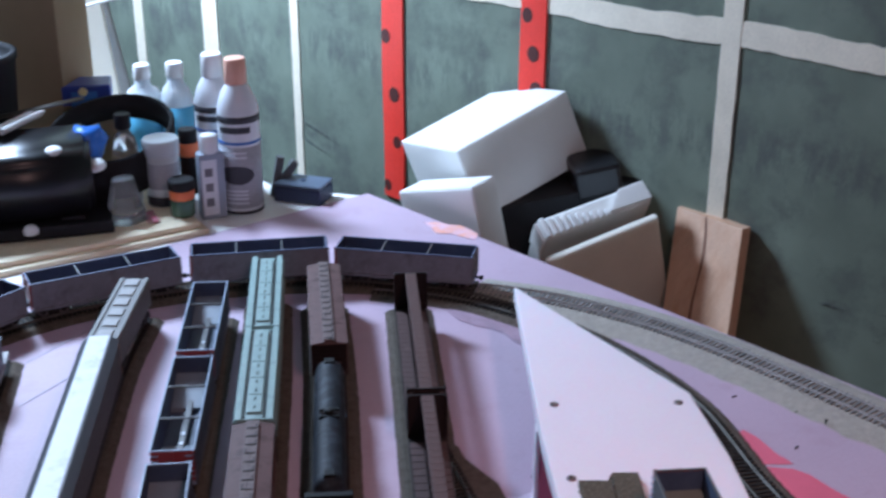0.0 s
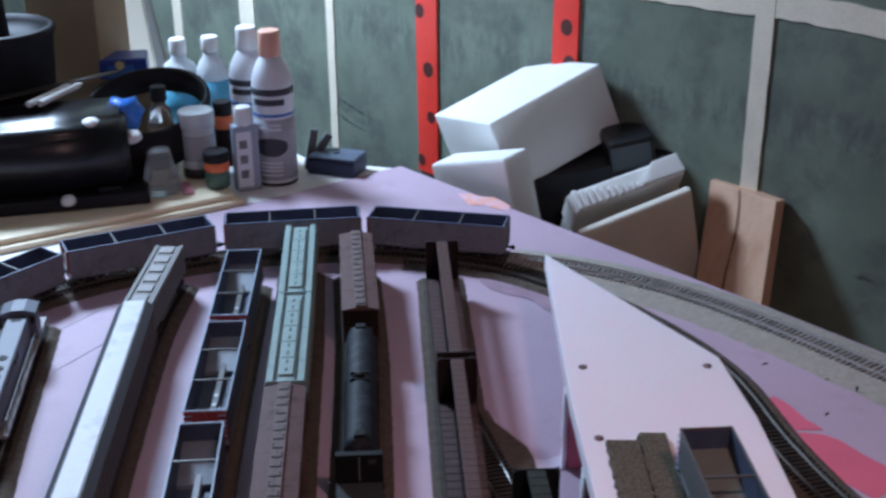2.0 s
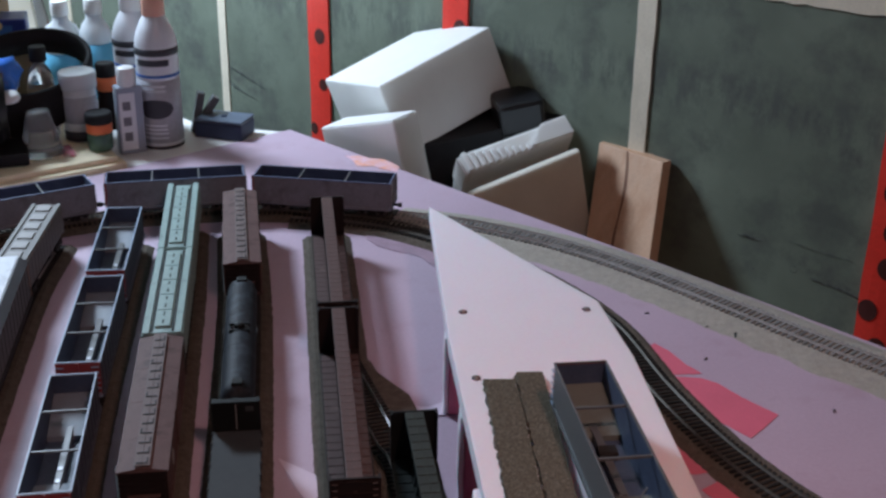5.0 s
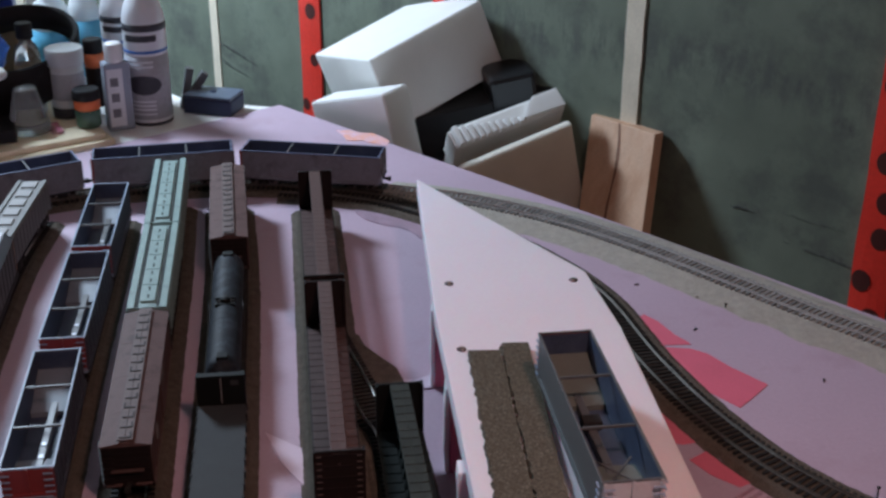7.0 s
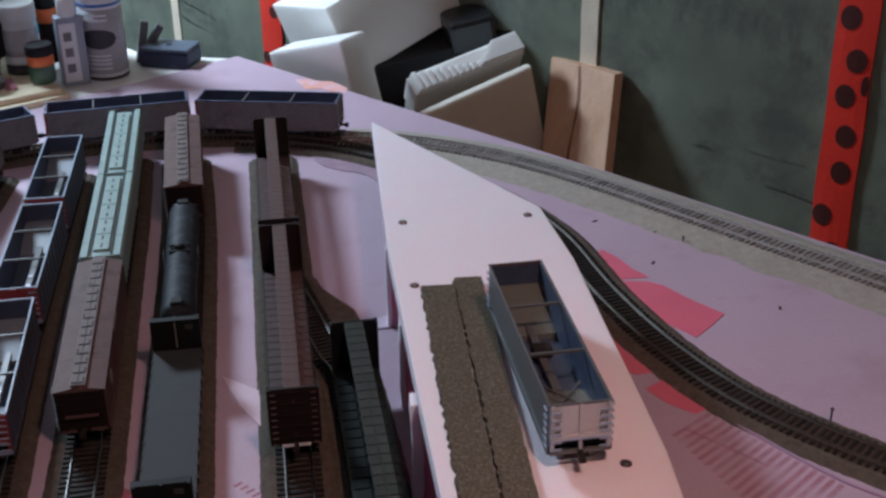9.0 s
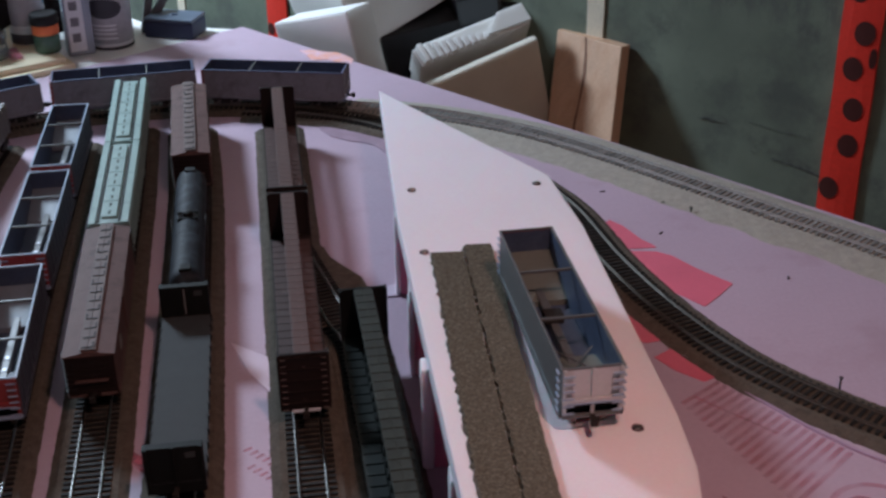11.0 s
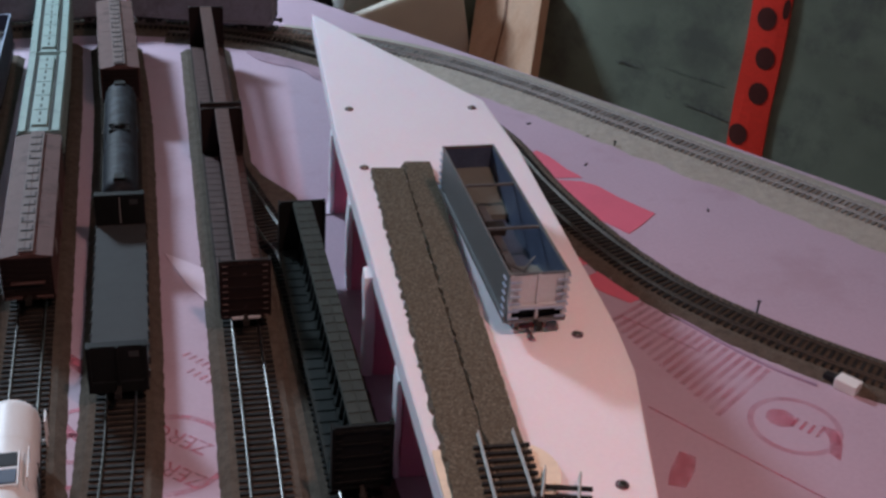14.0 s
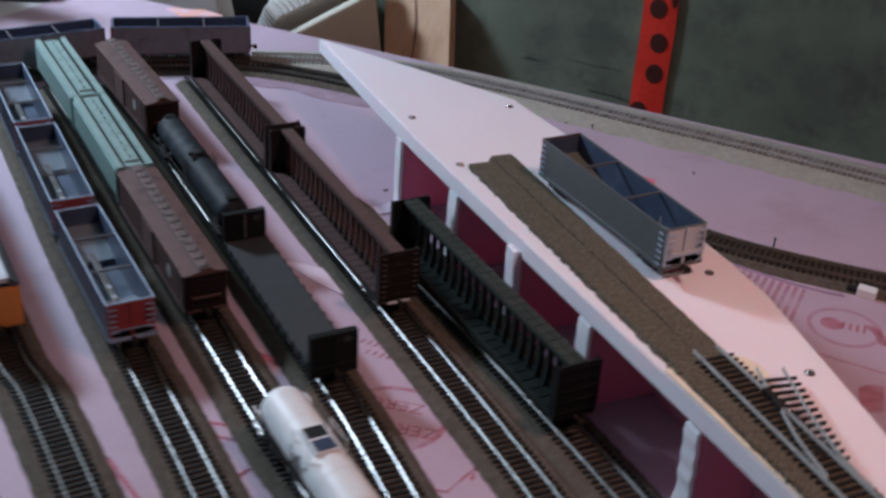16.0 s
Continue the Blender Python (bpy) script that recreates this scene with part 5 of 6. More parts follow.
def auto_rack(m, length, label, group, width=0.0335, height=0.0515):
    """A long car with a flat white roof strip, grey roof slopes and an orange end."""
    t = thing("long_roofed_car", label, "rail car", m, group)
    L, W = length / 2, width / 2
    z0, z1 = 0.011, height - 0.0070
    bm = bmesh.new()
    box(bm, -W, W, -L, L, z0, z1)
    body = part("body", bm, CAR_SIDE, t)
    stamp("side_post", (0.0012, 0.0014, z1 - z0), CAR_SIDE, body, [(s * W, -L + 0.006 + (length - 0.012) * i / 23, (z0 + z1) / 2) for s in (-1, 1) for i in range(24)])
    for s in (-1, 1):
        bm = bmesh.new()
        prof = [(s * (W + 0.0005), z1), (s * 0.0106, z1 + 0.0062), (s * 0.0084, z1 + 0.0062), (s * 0.0084, z1)]
        rg = [[bm.verts.new((x, y, z)) for x, z in prof] for y in (-L - 0.001, L + 0.001)]
        bm.faces.new(rg[0]); bm.faces.new(rg[1])
        for i in range(4):
            bm.faces.new((rg[0][i], rg[0][(i + 1) % 4], rg[1][(i + 1) % 4], rg[1][i]))
        bmesh.ops.recalc_face_normals(bm, faces=bm.faces)
        part("roof_slope", bm, ROOF_EDGE, t, "dark grey roof slope")
    bm = bmesh.new()
    box(bm, -0.0096, 0.0096, -L - 0.001, L + 0.001, z1 + 0.003, z1 + 0.0070, bevel=0.0006)
    part("roof", bm, PALE_ROOF, t, "smooth pale grey roof")
    bm = bmesh.new()
    for s in (-1, 1):
        box(bm, s * W - 0.001, s * W + 0.001, -L, L, z0 - 0.003, z0 + 0.001)
    box(bm, -0.004, 0.004, -L + 0.02, L - 0.02, 0.0070, z0)
    part("side_sill", bm, TRUCK, t)
    for s in (-1, 1):
        bm = bmesh.new()
        box(bm, -W, W, s * (L - 0.004) - 0.005, s * (L - 0.004) + 0.005, z0, z1 - 0.001)
        end = part("end_wall", bm, ORANGE, t, "orange painted end")
        stamp("end_door", (0.011, 0.001, z1 - z0 - 0.006), ORANGE, end, [(u * 0.0065, s * (L + 0.0012), (z0 + z1) / 2) for u in (-1, 1)])
        truck(t, s * (L - 0.034))
        coupler(t, s * L, s)
    return t


def diesel(m, length, label, group):
    """A hood locomotive: frame, long hood, cab, short hood, fans, rails and steps."""
    t = thing("diesel_locomotive", label, "locomotive", m, group)
    L = length / 2
    bm = bmesh.new()
    box(bm, -0.0165, 0.0165, -L, L, 0.0125, 0.0152, bevel=0.0004)
    box(bm, -0.008, 0.008, -0.028, 0.028, 0.005, 0.0125, bevel=0.002)
    part("walkway_frame", bm, GREY_CAR, t)
    bm = bmesh.new()
    box(bm, -0.0095, 0.0095, -L + 0.010, L - 0.048, 0.0152, 0.0400, bevel=0.0014)
    for i in range(10):
        y = -L + 0.02 + i * 0.0095
        for s in (-1, 1):
            box(bm, s * 0.0097 - 0.0003, s * 0.0097 + 0.0003, y - 0.004, y + 0.004, 0.018, 0.034)
    hood = part("long_hood", bm, PALE_BLUE, t, "pale blue-grey engine hood")
    bm = bmesh.new()
    box(bm, -0.0097, 0.0097, -0.02, 0.02, 0.0240, 0.0335)
    part("hood_stripe", bm, BLUE_CAR, hood, "dark blue painted band")
    bm = bmesh.new()
    box(bm, -0.0090, 0.0090, -L + 0.0088, -L + 0.0100, 0.0165, 0.0385, bevel=0.0004)
    part("hood_end", bm, END_YELLOW, hood, "dull yellow hood end")
    for y in (-0.055, -0.04, -0.02):
        bm = bmesh.new()
        cyl(bm, 0.0050, 0.0050, 0.0398, 0.0404, pose(0, y, 0), 20)
        part("roof_fan", bm, GREY_ROOF, hood)
    stamp("hood_hatch", (0.0090, 0.0060, 0.0006), BLACK_MATT, hood, [(0, L - 0.056, 0.0401)])
    stamp("hood_vent", (0.0006, 0.020, 0.0060), BLACK_MATT, hood, [(s * 0.0100, -0.012, 0.0350) for s in (-1, 1)])
    # Flat black patch stands in for a shaded recess in the hood end.
    stamp("end_recess_patch", (0.0130, 0.0008, 0.0040), BLACK_MATT, hood, [(0, -L + 0.0085, 0.0350)])
    bm = bmesh.new()
    y0, y1 = L - 0.047, L - 0.025
    box(bm, -0.0155, 0.0155, y0, y1, 0.0152, 0.0420, bevel=0.0006)
    cab = part("cab", bm, PALE_BLUE, t)
    bm = bmesh.new()
    prof = [(-0.0165, 0.0415), (0.0165, 0.0415), (0.0165, 0.0428), (0.006, 0.0462), (-0.006, 0.0462), (-0.0165, 0.0428)]
    rg = [[bm.verts.new((x, y, z)) for x, z in prof] for y in (y0 - 0.0015, y1 + 0.0015)]
    bm.faces.new(rg[0][::-1]); bm.faces.new(rg[1])
    for i in range(6):
        bm.faces.new((rg[0][i], rg[0][(i + 1) % 6], rg[1][(i + 1) % 6], rg[1][i]))
    bmesh.ops.recalc_face_normals(bm, faces=bm.faces)
    part("cab_roof", bm, PALE_BLUE, cab)
    stamp("cab_window", (0.0004, y1 - y0 - 0.006, 0.008), BLACK_PLASTIC, cab, [(s * 0.0157, (y0 + y1) / 2, 0.035) for s in (-1, 1)])
    stamp("cab_window", (0.0044, 0.0006, 0.008), BLACK_PLASTIC, cab, [(s * 0.0125, y0, 0.035) for s in (-1, 1)])
    bm = bmesh.new()
    box(bm, -0.0095, 0.0095, y1, L - 0.008, 0.0152, 0.030, bevel=0.0015)
    part("short_hood", bm, BLUE_CAR, t)
    bm = bmesh.new()
    for s in (-1, 1):
        box(bm, s * 0.016 - 0.0003, s * 0.016 + 0.0003, -L + 0.004, y0 - 0.002, 0.0268, 0.0274)
        for i in range(9):
            y = -L + 0.004 + (y0 - 0.002 + L - 0.004) * i / 8
            box(bm, s * 0.016 - 0.0003, s * 0.016 + 0.0003, y - 0.0003, y + 0.0003, 0.0152, 0.0274)
    part("handrail", bm, PALE_BLUE, t)
    for s in (-1, 1):
        truck(t, s * (L - 0.030)); coupler(t, s * L, s)
    return t


def shift(line, y):
    """The x of a track at that y."""
    q = spline(line, 0.004)
    p = min(q, key=lambda k: abs(k[0].y - y))[0]
    return (p.x, y)


def on(line, y0, y1):
    return between(shift(line, y0), shift(line, y1), RAILTOP)


# yard cars
for y0, y1 in ((0.6875, 0.8455), (0.864, 1.024), (1.037, 1.190)):
    open_hopper(on(LINE_D, y0, y1), y1 - y0, HOPPER_NAVY, BRIGHT, -1, "open hopper car with bright rim, blue lining and red end", "open hopper cars in the yard")
covered_hopper(on(LINE_C, 1.083, 1.248), 0.165, "sea-green covered hopper with long roof hatch on a yard track", "green covered hoppers")
covered_hopper(on(LINE_C, 0.909, 1.076), 0.167, "sea-green covered hopper with long roof hatch on a yard track", "green covered hoppers")
boxcar(on(LINE_C, 0.712, 0.902), 0.190, "reddish-brown boxcar with ribbed roof and running board", "brown boxcars")
tank_car(on(LINE_C, 0.421, 0.559), 0.138, "glossy white tank car with dark manway platform", "tank cars", WHITE_CAR, 0.0158)
boxcar(on(LINE_B, 1.050, 1.232), 0.182, "reddish-brown boxcar with ribbed roof and running board", "brown boxcars")
tank_car(on(LINE_B, 0.822, 1.036), 0.206, "weathered blue-black tank car with top platform", "tank cars", BLUEBLACK, 0.0133)
bulkhead_flat(on(LINE_B, 0.604, 0.808), 0.204, "dark grey bulkhead flat car with black end walls", "flat cars")
centerbeam(on(LINE_A, 0.9425, 1.188), 0.2455, "brown centre-beam flat car with end bulkheads", "centre-beam cars", BROWN, BROWN_ROOF)
centerbeam(on(LINE_A, 0.681, 0.934), 0.253, "brown centre-beam flat car with end bulkheads", "centre-beam cars", BROWN, BROWN_ROOF)
centerbeam(on(CAR_G, 0.502, 0.767), 0.265, "dark green centre-beam flat car with tall posts", "centre-beam cars", DARKGREEN, DECK_GREEN)
auto_rack(on(LINE_E, 0.728, 1.048), 0.320, "long rail car with pale grey roof and orange ends", "long cars")
covered_hopper(on(LINE_E, 1.056, 1.196), 0.140, "warm grey covered hopper with square roof hatches", "grey covered hoppers", WARM_GREY, 0.030, 0.046, "hatches")
diesel(on(LINE_F, 0.862, 1.085), 0.223, "pale grey and blue hood locomotive with light cab roof", "locomotives")

# cars on the curve
for a, b in (((0.060, 1.272), (-0.090, 1.300)), ((-0.106, 1.301), (-0.252, 1.277)), ((-0.270, 1.272), (-0.409, 1.198)), ((-0.420, 1.186), (-0.505, 1.066))):
    d = math.hypot(a[0] - b[0], a[1] - b[1])
    open_hopper(between(a, b, RAILTOP), d, MAUVE, RIM_BLUE, 1, "weathered grey open hopper car on the curved main track", "open hopper cars on the curve", ribs=False)
# hopper on the shelf
open_hopper(between((0.1955, 0.5485), (0.181, 0.716), PLATE_Z), 0.167, SLATE, SLATE, 1, "slate-grey open hopper car standing on the foam shelf", "open hopper cars on the shelf", end_mat=SILVER, ribs=False)

# ---- marks and scraps on the foam ----


def flat(name, poly, mat, label, category, z=TOP, h=0.0006, kind="", group=""):
    bm = bmesh.new()
    prism(bm, poly, z, z + h)
    return solid(name, bm, mat, label, category, kind, group)


def film_patch(label, *sheets):
    """Torn film stuck on the foam: one thin sheet for each outline, with a raised torn edge."""
    t = thing("red_film_patch", label, "film patch", pose(0, 0, TOP), "red film patches")
    for poly in sheets:
        bm = bmesh.new()
        prism(bm, poly, 0.0, 0.0005)
        part("film_sheet", bm, RED_TAPE, t)


film_patch("torn red film patch in two sheets stuck on the foam",
           [(0.295, 0.980), (0.282, 0.967), (0.284, 0.950), (0.291, 0.929), (0.299, 0.923), (0.325, 0.9235), (0.322, 0.930), (0.315, 0.940), (0.305, 0.966)],
           [(0.288, 0.922), (0.300, 0.9195), (0.323, 0.916), (0.335, 0.907), (0.349, 0.884), (0.372, 0.855), (0.356, 0.837), (0.340, 0.821), (0.321, 0.846), (0.303, 0.884)])
film_patch("torn red film patch beside the inner track", [(0.272, 0.834), (0.286, 0.813), (0.302, 0.785), (0.296, 0.775), (0.283, 0.772), (0.273, 0.777), (0.258, 0.788), (0.258, 0.84)])
film_patch("small torn red film patch stuck on the foam", [(0.284, 0.752), (0.301, 0.764), (0.310, 0.742), (0.323, 0.723), (0.312, 0.717), (0.295, 0.733)])
bm = bmesh.new()
prism(bm, [(0.002, 1.488), (0.012, 1.468), (0.018, 1.449), (0.036, 1.450), (0.050, 1.438), (0.066, 1.428), (0.070, 1.446), (0.060, 1.462), (0.049, 1.476), (0.034, 1.478), (0.020, 1.488)], TOP, TOP + 0.0006)
ORANGE_SMEAR = material("orange_smear", (0.80, 0.36, 0.26), 0.6, vary=0.1, scale=40, second=(0.74, 0.50, 0.60), amount=0.6, spots=45)
solid("paint_smear", bm, ORANGE_SMEAR, "smeared orange paint mark on the foam", "paint mark", "stuff")

ink = thing("foam_print", "faded red factory print on the foam sheet", "printing", pose(0, 0, TOP + 0.0001))
for k in range(17):
    a = Vector((0.290, 0.692, 0)).lerp(Vector((0.333, 0.580, 0)), k / 16)
    b = Vector((0.322, 0.716, 0)).lerp(Vector((0.386, 0.628, 0)), k / 16)
    n = (b - a).normalized().cross(Vector((0, 0, 1))) * 0.0018
    bm = bmesh.new()
    prism(bm, [((a + n).x, (a + n).y), ((a - n).x, (a - n).y), ((b - n).x, (b - n).y), ((b + n).x, (b + n).y)], 0, 0.00012)
    part("print_bar", bm, WASHED_INK, ink)


def ring_print(cx, cy, r, w, a0=0, a1=360, sx=1.0, mat=RED_INK):
    bm = bmesh.new()
    n = 48
    row = []
    for i in range(n + 1):
        a = math.radians(a0 + (a1 - a0) * i / n)
        row.append([bm.verts.new((cx + sx * q * math.cos(a), cy + q * math.sin(a), 0.00012)) for q in (r - w / 2, r + w / 2)])
    for p, q in zip(row, row[1:]):
        bm.faces.new((p[0], p[1], q[1], q[0]))
    bmesh.ops.recalc_face_normals(bm, faces=bm.faces)
    part("print_ring", bm, mat, ink)


def bar_print(ax, ay, bx, by, w, mat=RED_INK):
    bm = bmesh.new()
    a, b = Vector((ax, ay, 0)), Vector((bx, by, 0))
    n = (b - a).normalized().cross(Vector((0, 0, 1))) * w / 2
    prism(bm, [((a + n).x, (a + n).y), ((a - n).x, (a - n).y), ((b - n).x, (b - n).y), ((b + n).x, (b + n).y)], 0, 0.00012)
    part("print_bar", bm, mat, ink)


ring_print(0.3805, 0.5665, 0.0285, 0.0040, mat=FAINT_INK)
bm = bmesh.new(); cyl(bm, 0.0100, 0.0100, 0, 0.00012, pose(0.374, 0.575, 0), 9); part("print_mark", bm, FAINT_INK, ink)
for k in range(4):
    bar_print(0.378 + 0.004 * k, 0.566 - 0.004 * k, 0.386 + 0.004 * k, 0.574 - 0.004 * k, 0.0022)
bar_print(0.290, 0.5915, 0.45, 0.406, 0.0014)
bar_print(0.30, 0.70, 0.345, 0.652, 0.0012)
def blot(poly):
    """A solid printed block with a worn face."""
    bm = bmesh.new()
    prism(bm, poly, 0, 0.00012)
    part("print_mark", bm, FAINT_INK, ink)


blot([(0.2967, 0.5459), (0.3053, 0.5395), (0.300, 0.526), (0.2898, 0.5118), (0.2798, 0.5154), (0.284, 0.526), (0.2865, 0.5305)])
blot([(0.3348, 0.4919), (0.345, 0.493), (0.3552, 0.4863), (0.3443, 0.4738), (0.340, 0.468), (0.3333, 0.4609), (0.3164, 0.465), (0.322, 0.474)])
blot([(0.398, 0.566), (0.4060, 0.560), (0.4040, 0.545), (0.3959, 0.5303), (0.392, 0.538), (0.398, 0.552)])
bar_print(-0.0364, 0.4984, -0.0092, 0.4765, 0.0022)
bar_print(-0.0092, 0.4765, 0.018, 0.4931, 0.0022)
bar_print(0.0116, 0.4829, 0.018, 0.4931, 0.0030)
bar_print(-0.217, 0.600, -0.2199, 0.540, 0.0035)
bar_print(-0.1326, 0.5763, -0.120, 0.566, 0.0030)
bar_print(-0.1244, 0.539, -0.1406, 0.5263, 0.0035)
for k in range(5):
    bar_print(-0.0105 + 0.0042 * k, 0.664 - 0.0040 * k, -0.0055 + 0.0042 * k, 0.668 - 0.0040 * k, 0.0022, FAINT_INK)
    bar_print(-0.0070 + 0.0042 * k, 0.645 - 0.0040 * k, -0.0020 + 0.0042 * k, 0.649 - 0.0040 * k, 0.0022, FAINT_INK)
ring_print(-0.0715, 0.596, 0.0125, 0.004, sx=0.85)
ring_print(-0.0705, 0.571, 0.0125, 0.004, sx=0.85)
ring_print(-0.014, 0.5625, 0.036, 0.0045)
ring_print(-0.072, 0.50, 0.036, 0.0040)
ring_print(-0.185, 0.43, 0.05, 0.0045)
bar_print(-0.145, 0.600, -0.112, 0.580, 0.0035)
bar_print(-0.145, 0.584, -0.112, 0.562, 0.0035)
bar_print(-0.145, 0.526, -0.112, 0.545, 0.0035)
bar_print(-0.088, 0.668, -0.068, 0.648, 0.010)
bar_print(-0.082, 0.600, -0.066, 0.576, 0.0045)
bar_print(-0.21, 0.58, -0.19, 0.50, 0.004)


def word(body, x, y, size, rz, parent):
    cu = bpy.data.curves.new("print_word", "FONT")
    cu.body, cu.size, cu.align_x, cu.align_y = body, size, "CENTER", "CENTER"
    cu.extrude = 0.00005
    tmp = new("print_word_source", cu)
    me = bpy.data.meshes.new_from_object(tmp)
    bpy.data.objects.remove(tmp)
    me.materials.clear(); me.materials.append(RED_INK)
    ob = new("print_word", me)
    ob.parent = parent
    ob.matrix_basis = pose(x, y, 0.00018, 0, 0, rz)
    return ob


word("ZERO", -0.008, 0.577, 0.017, 145, ink)
word("ZERO", -0.010, 0.547, 0.017, 145, ink)
SCRAP = material("pale_foam_scrap", (0.64, 0.52, 0.62), 0.65, vary=0.06, scale=40, bump=0.05)
flat("foam_scrap", [(0.034, 0.905), (0.07, 0.875), (0.086, 0.872), (0.104, 0.884), (0.10, 0.86), (0.05, 0.856)], SCRAP, "thin pale foam scrap lying on the foam", "foam scrap", h=0.0012)
flat("foam_scrap", [(-0.030, 0.80), (0.002, 0.775), (0.010, 0.72), (-0.012, 0.755)], SCRAP, "thin pale foam scrap lying on the foam", "foam scrap", h=0.0012)
# Two thin grey lines laid flat on the foam.
GREY_LINE = material("thin_grey_line", (0.42, 0.36, 0.44), 0.7, vary=0.15)
for (ax, ay), (bx, by) in (((-0.368, 1.020), (-0.325, 1.098)), ((-0.392, 1.100), (-0.338, 1.190))):
    flat("foam_line", [(ax - 0.0012, ay), (ax + 0.0012, ay), (bx + 0.0012, by), (bx - 0.0012, by)], GREY_LINE, "thin grey line across the foam", "pencil line", h=0.0004, group="pencil lines")
flat("glue_smear", [(0.030, 1.243), (0.050, 1.232), (0.072, 1.218), (0.100, 1.196), (0.130, 1.166), (0.158, 1.136), (0.161, 1.100), (0.146, 1.110), (0.126, 1.1267), (0.112, 1.138), (0.098, 1.154), (0.090, 1.171), (0.077, 1.182), (0.062, 1.188), (0.043, 1.2026), (0.032, 1.222)], material("mauve_glue", (0.33, 0.225, 0.29), 0.6, vary=0.25, scale=50, second=(0.40, 0.28, 0.36), amount=0.4, spots=60), "dried mauve glue smear beside the inner track", "glue smear", h=0.0008, kind="stuff")
bm = bmesh.new()
prism(bm, [(0.292, 0.498), (0.298, 0.490), (0.303, 0.481), (0.295, 0.471), (0.285, 0.4615), (0.278, 0.464), (0.2728, 0.470), (0.277, 0.479), (0.281, 0.488)], TOP, TOP + 0.0048)
bmesh.ops.bevel(bm, geom=[e for e in bm.edges if min(v.co.z for v in e.verts) > TOP + 0.004], offset=0.0008, segments=2, affect="EDGES")
solid("cork_scrap", bm, CORK_TAN, "small flat cork offcut lying on the foam", "cork scrap")
bm = bmesh.new()
box(bm, -0.0055, 0.0055, -0.008, 0.008, 0, 0.008, bevel=0.001)
sm = thing("switch_motor", "small white switch motor beside the inner track", "switch motor", pose(0.432, 0.603, TOP, 0, 0, 40))
part("housing", bm, WHITE_PLASTIC, sm)
bm = bmesh.new(); box(bm, -0.003, 0.003, 0.008, 0.017, 0.002, 0.006, bevel=0.0006); part("lever_arm", bm, BLACK_MATT, sm)
# Thin mauve strip stands in for a shadow edge on the foam.
bm = bmesh.new()
sweep(bm, spline([(0.306, 0.752), (0.328, 0.716), (0.351, 0.681), (0.369, 0.655), (0.39, 0.629), (0.413, 0.608)], 0.006), [(-0.0013, 0.0), (0.0013, 0.0), (0.0010, 0.0014), (-0.0010, 0.0014)], TOP)
solid("shadow_edge_band", bm, material("mauve_shadow_band", (0.40, 0.28, 0.40), 0.5, vary=0.15), "thin mauve band drawn as a shadow edge beside the inner track", "wire")
for x, y, h in ((0.404, 0.699, 0.010), (0.372, 0.99, 0.004)):
    bm = bmesh.new(); cyl(bm, 0.0007, 0.0007, 0, h, None, 8); cyl(bm, 0.0015, 0.0015, h, h + 0.0006, None, 10)
    solid("track_pin", bm, TRUCK, "dark steel pin stuck in the foam", "pin").matrix_world = pose(x, y, TOP)
for x, y, r in ((0.352, 1.012, 30), (0.42, 0.86, 70), (0.102, 0.905, 10), (0.335, 0.95, 50), (0.30, 1.04, 20)):
    bm = bmesh.new(); box(bm, -0.0025, 0.0025, -0.0008, 0.0008, 0, 0.0008, bevel=0.0002)
    solid("debris_chip", bm, TRUCK, "tiny dark chip of debris on the foam", "debris").matrix_world = pose(x, y, TOP, 0, 0, r)

# ---- clutter behind the bench ----


def basis(o, ex, ey):
    """A pose at o with x towards ex and y as near to ey as may be."""
    o, ex, ey = Vector(o), Vector(ex), Vector(ey)
    x = (ex - o).normalized()
    y = ey - o
    y = (y - x * y.dot(x)).normalized()
    z = x.cross(y)
    return Matrix(((x.x, y.x, z.x, o.x), (x.y, y.y, z.y, o.y), (x.z, y.z, z.z, o.z), (0, 0, 0, 1)))


def block(name, m, size, mat, label, category, bevel=0.003, piece="block", group=""):
    bm = bmesh.new(); box(bm, 0, size[0], 0, size[1], -size[2], 0, m, bevel=bevel)
    return solid(name, bm, mat, label, category, group=group)


block("polystyrene_block", basis((0.044, 1.592, 1.061), (0.196, 1.687, 1.118), (-0.034, 1.739, 1.029)), (0.190, 0.170, 0.105), STYRO, "large white polystyrene block tilted on the pile behind the bench", "foam block", 0.003)
A, B, C = Vector((0.062, 1.480, 1.050)), Vector((-0.0345, 1.588, 1.005)), Vector((0.0937, 1.541, 1.045))
D, sink = B + C - A, Vector((0.07, 0.031, -0.345))
bm = bmesh.new()
hi, lo = [[bm.verts.new(c + off) for c in (A, C, D, B)] for off in (Vector((0, 0, 0)), sink)]
bm.faces.new(hi); bm.faces.new(lo[::-1])
for k in range(4):
    bm.faces.new((hi[k], lo[k], lo[(k + 1) % 4], hi[(k + 1) % 4]))
bmesh.ops.recalc_face_normals(bm, faces=bm.faces)
bmesh.ops.bevel(bm, geom=bm.edges[:], offset=0.002, segments=2, affect="EDGES")
solid("polystyrene_slab", bm, STYRO, "white polystyrene slab standing behind the foam sheet", "foam slab")
# ribbed packing piece and a shade-tinted sheet leaning in front of it
t = thing("ribbed_packing_foam", "white ribbed polystyrene packing piece standing behind the bench", "packing foam", basis((0.160, 1.498, 0.972), (0.305, 1.555, 1.006), (0.137, 1.515, 0.988)))
bm = bmesh.new(); box(bm, 0, 0.158, 0.0, 0.030, -0.32, 0.0, bevel=0.004); part("slab", bm, STYRO, t)
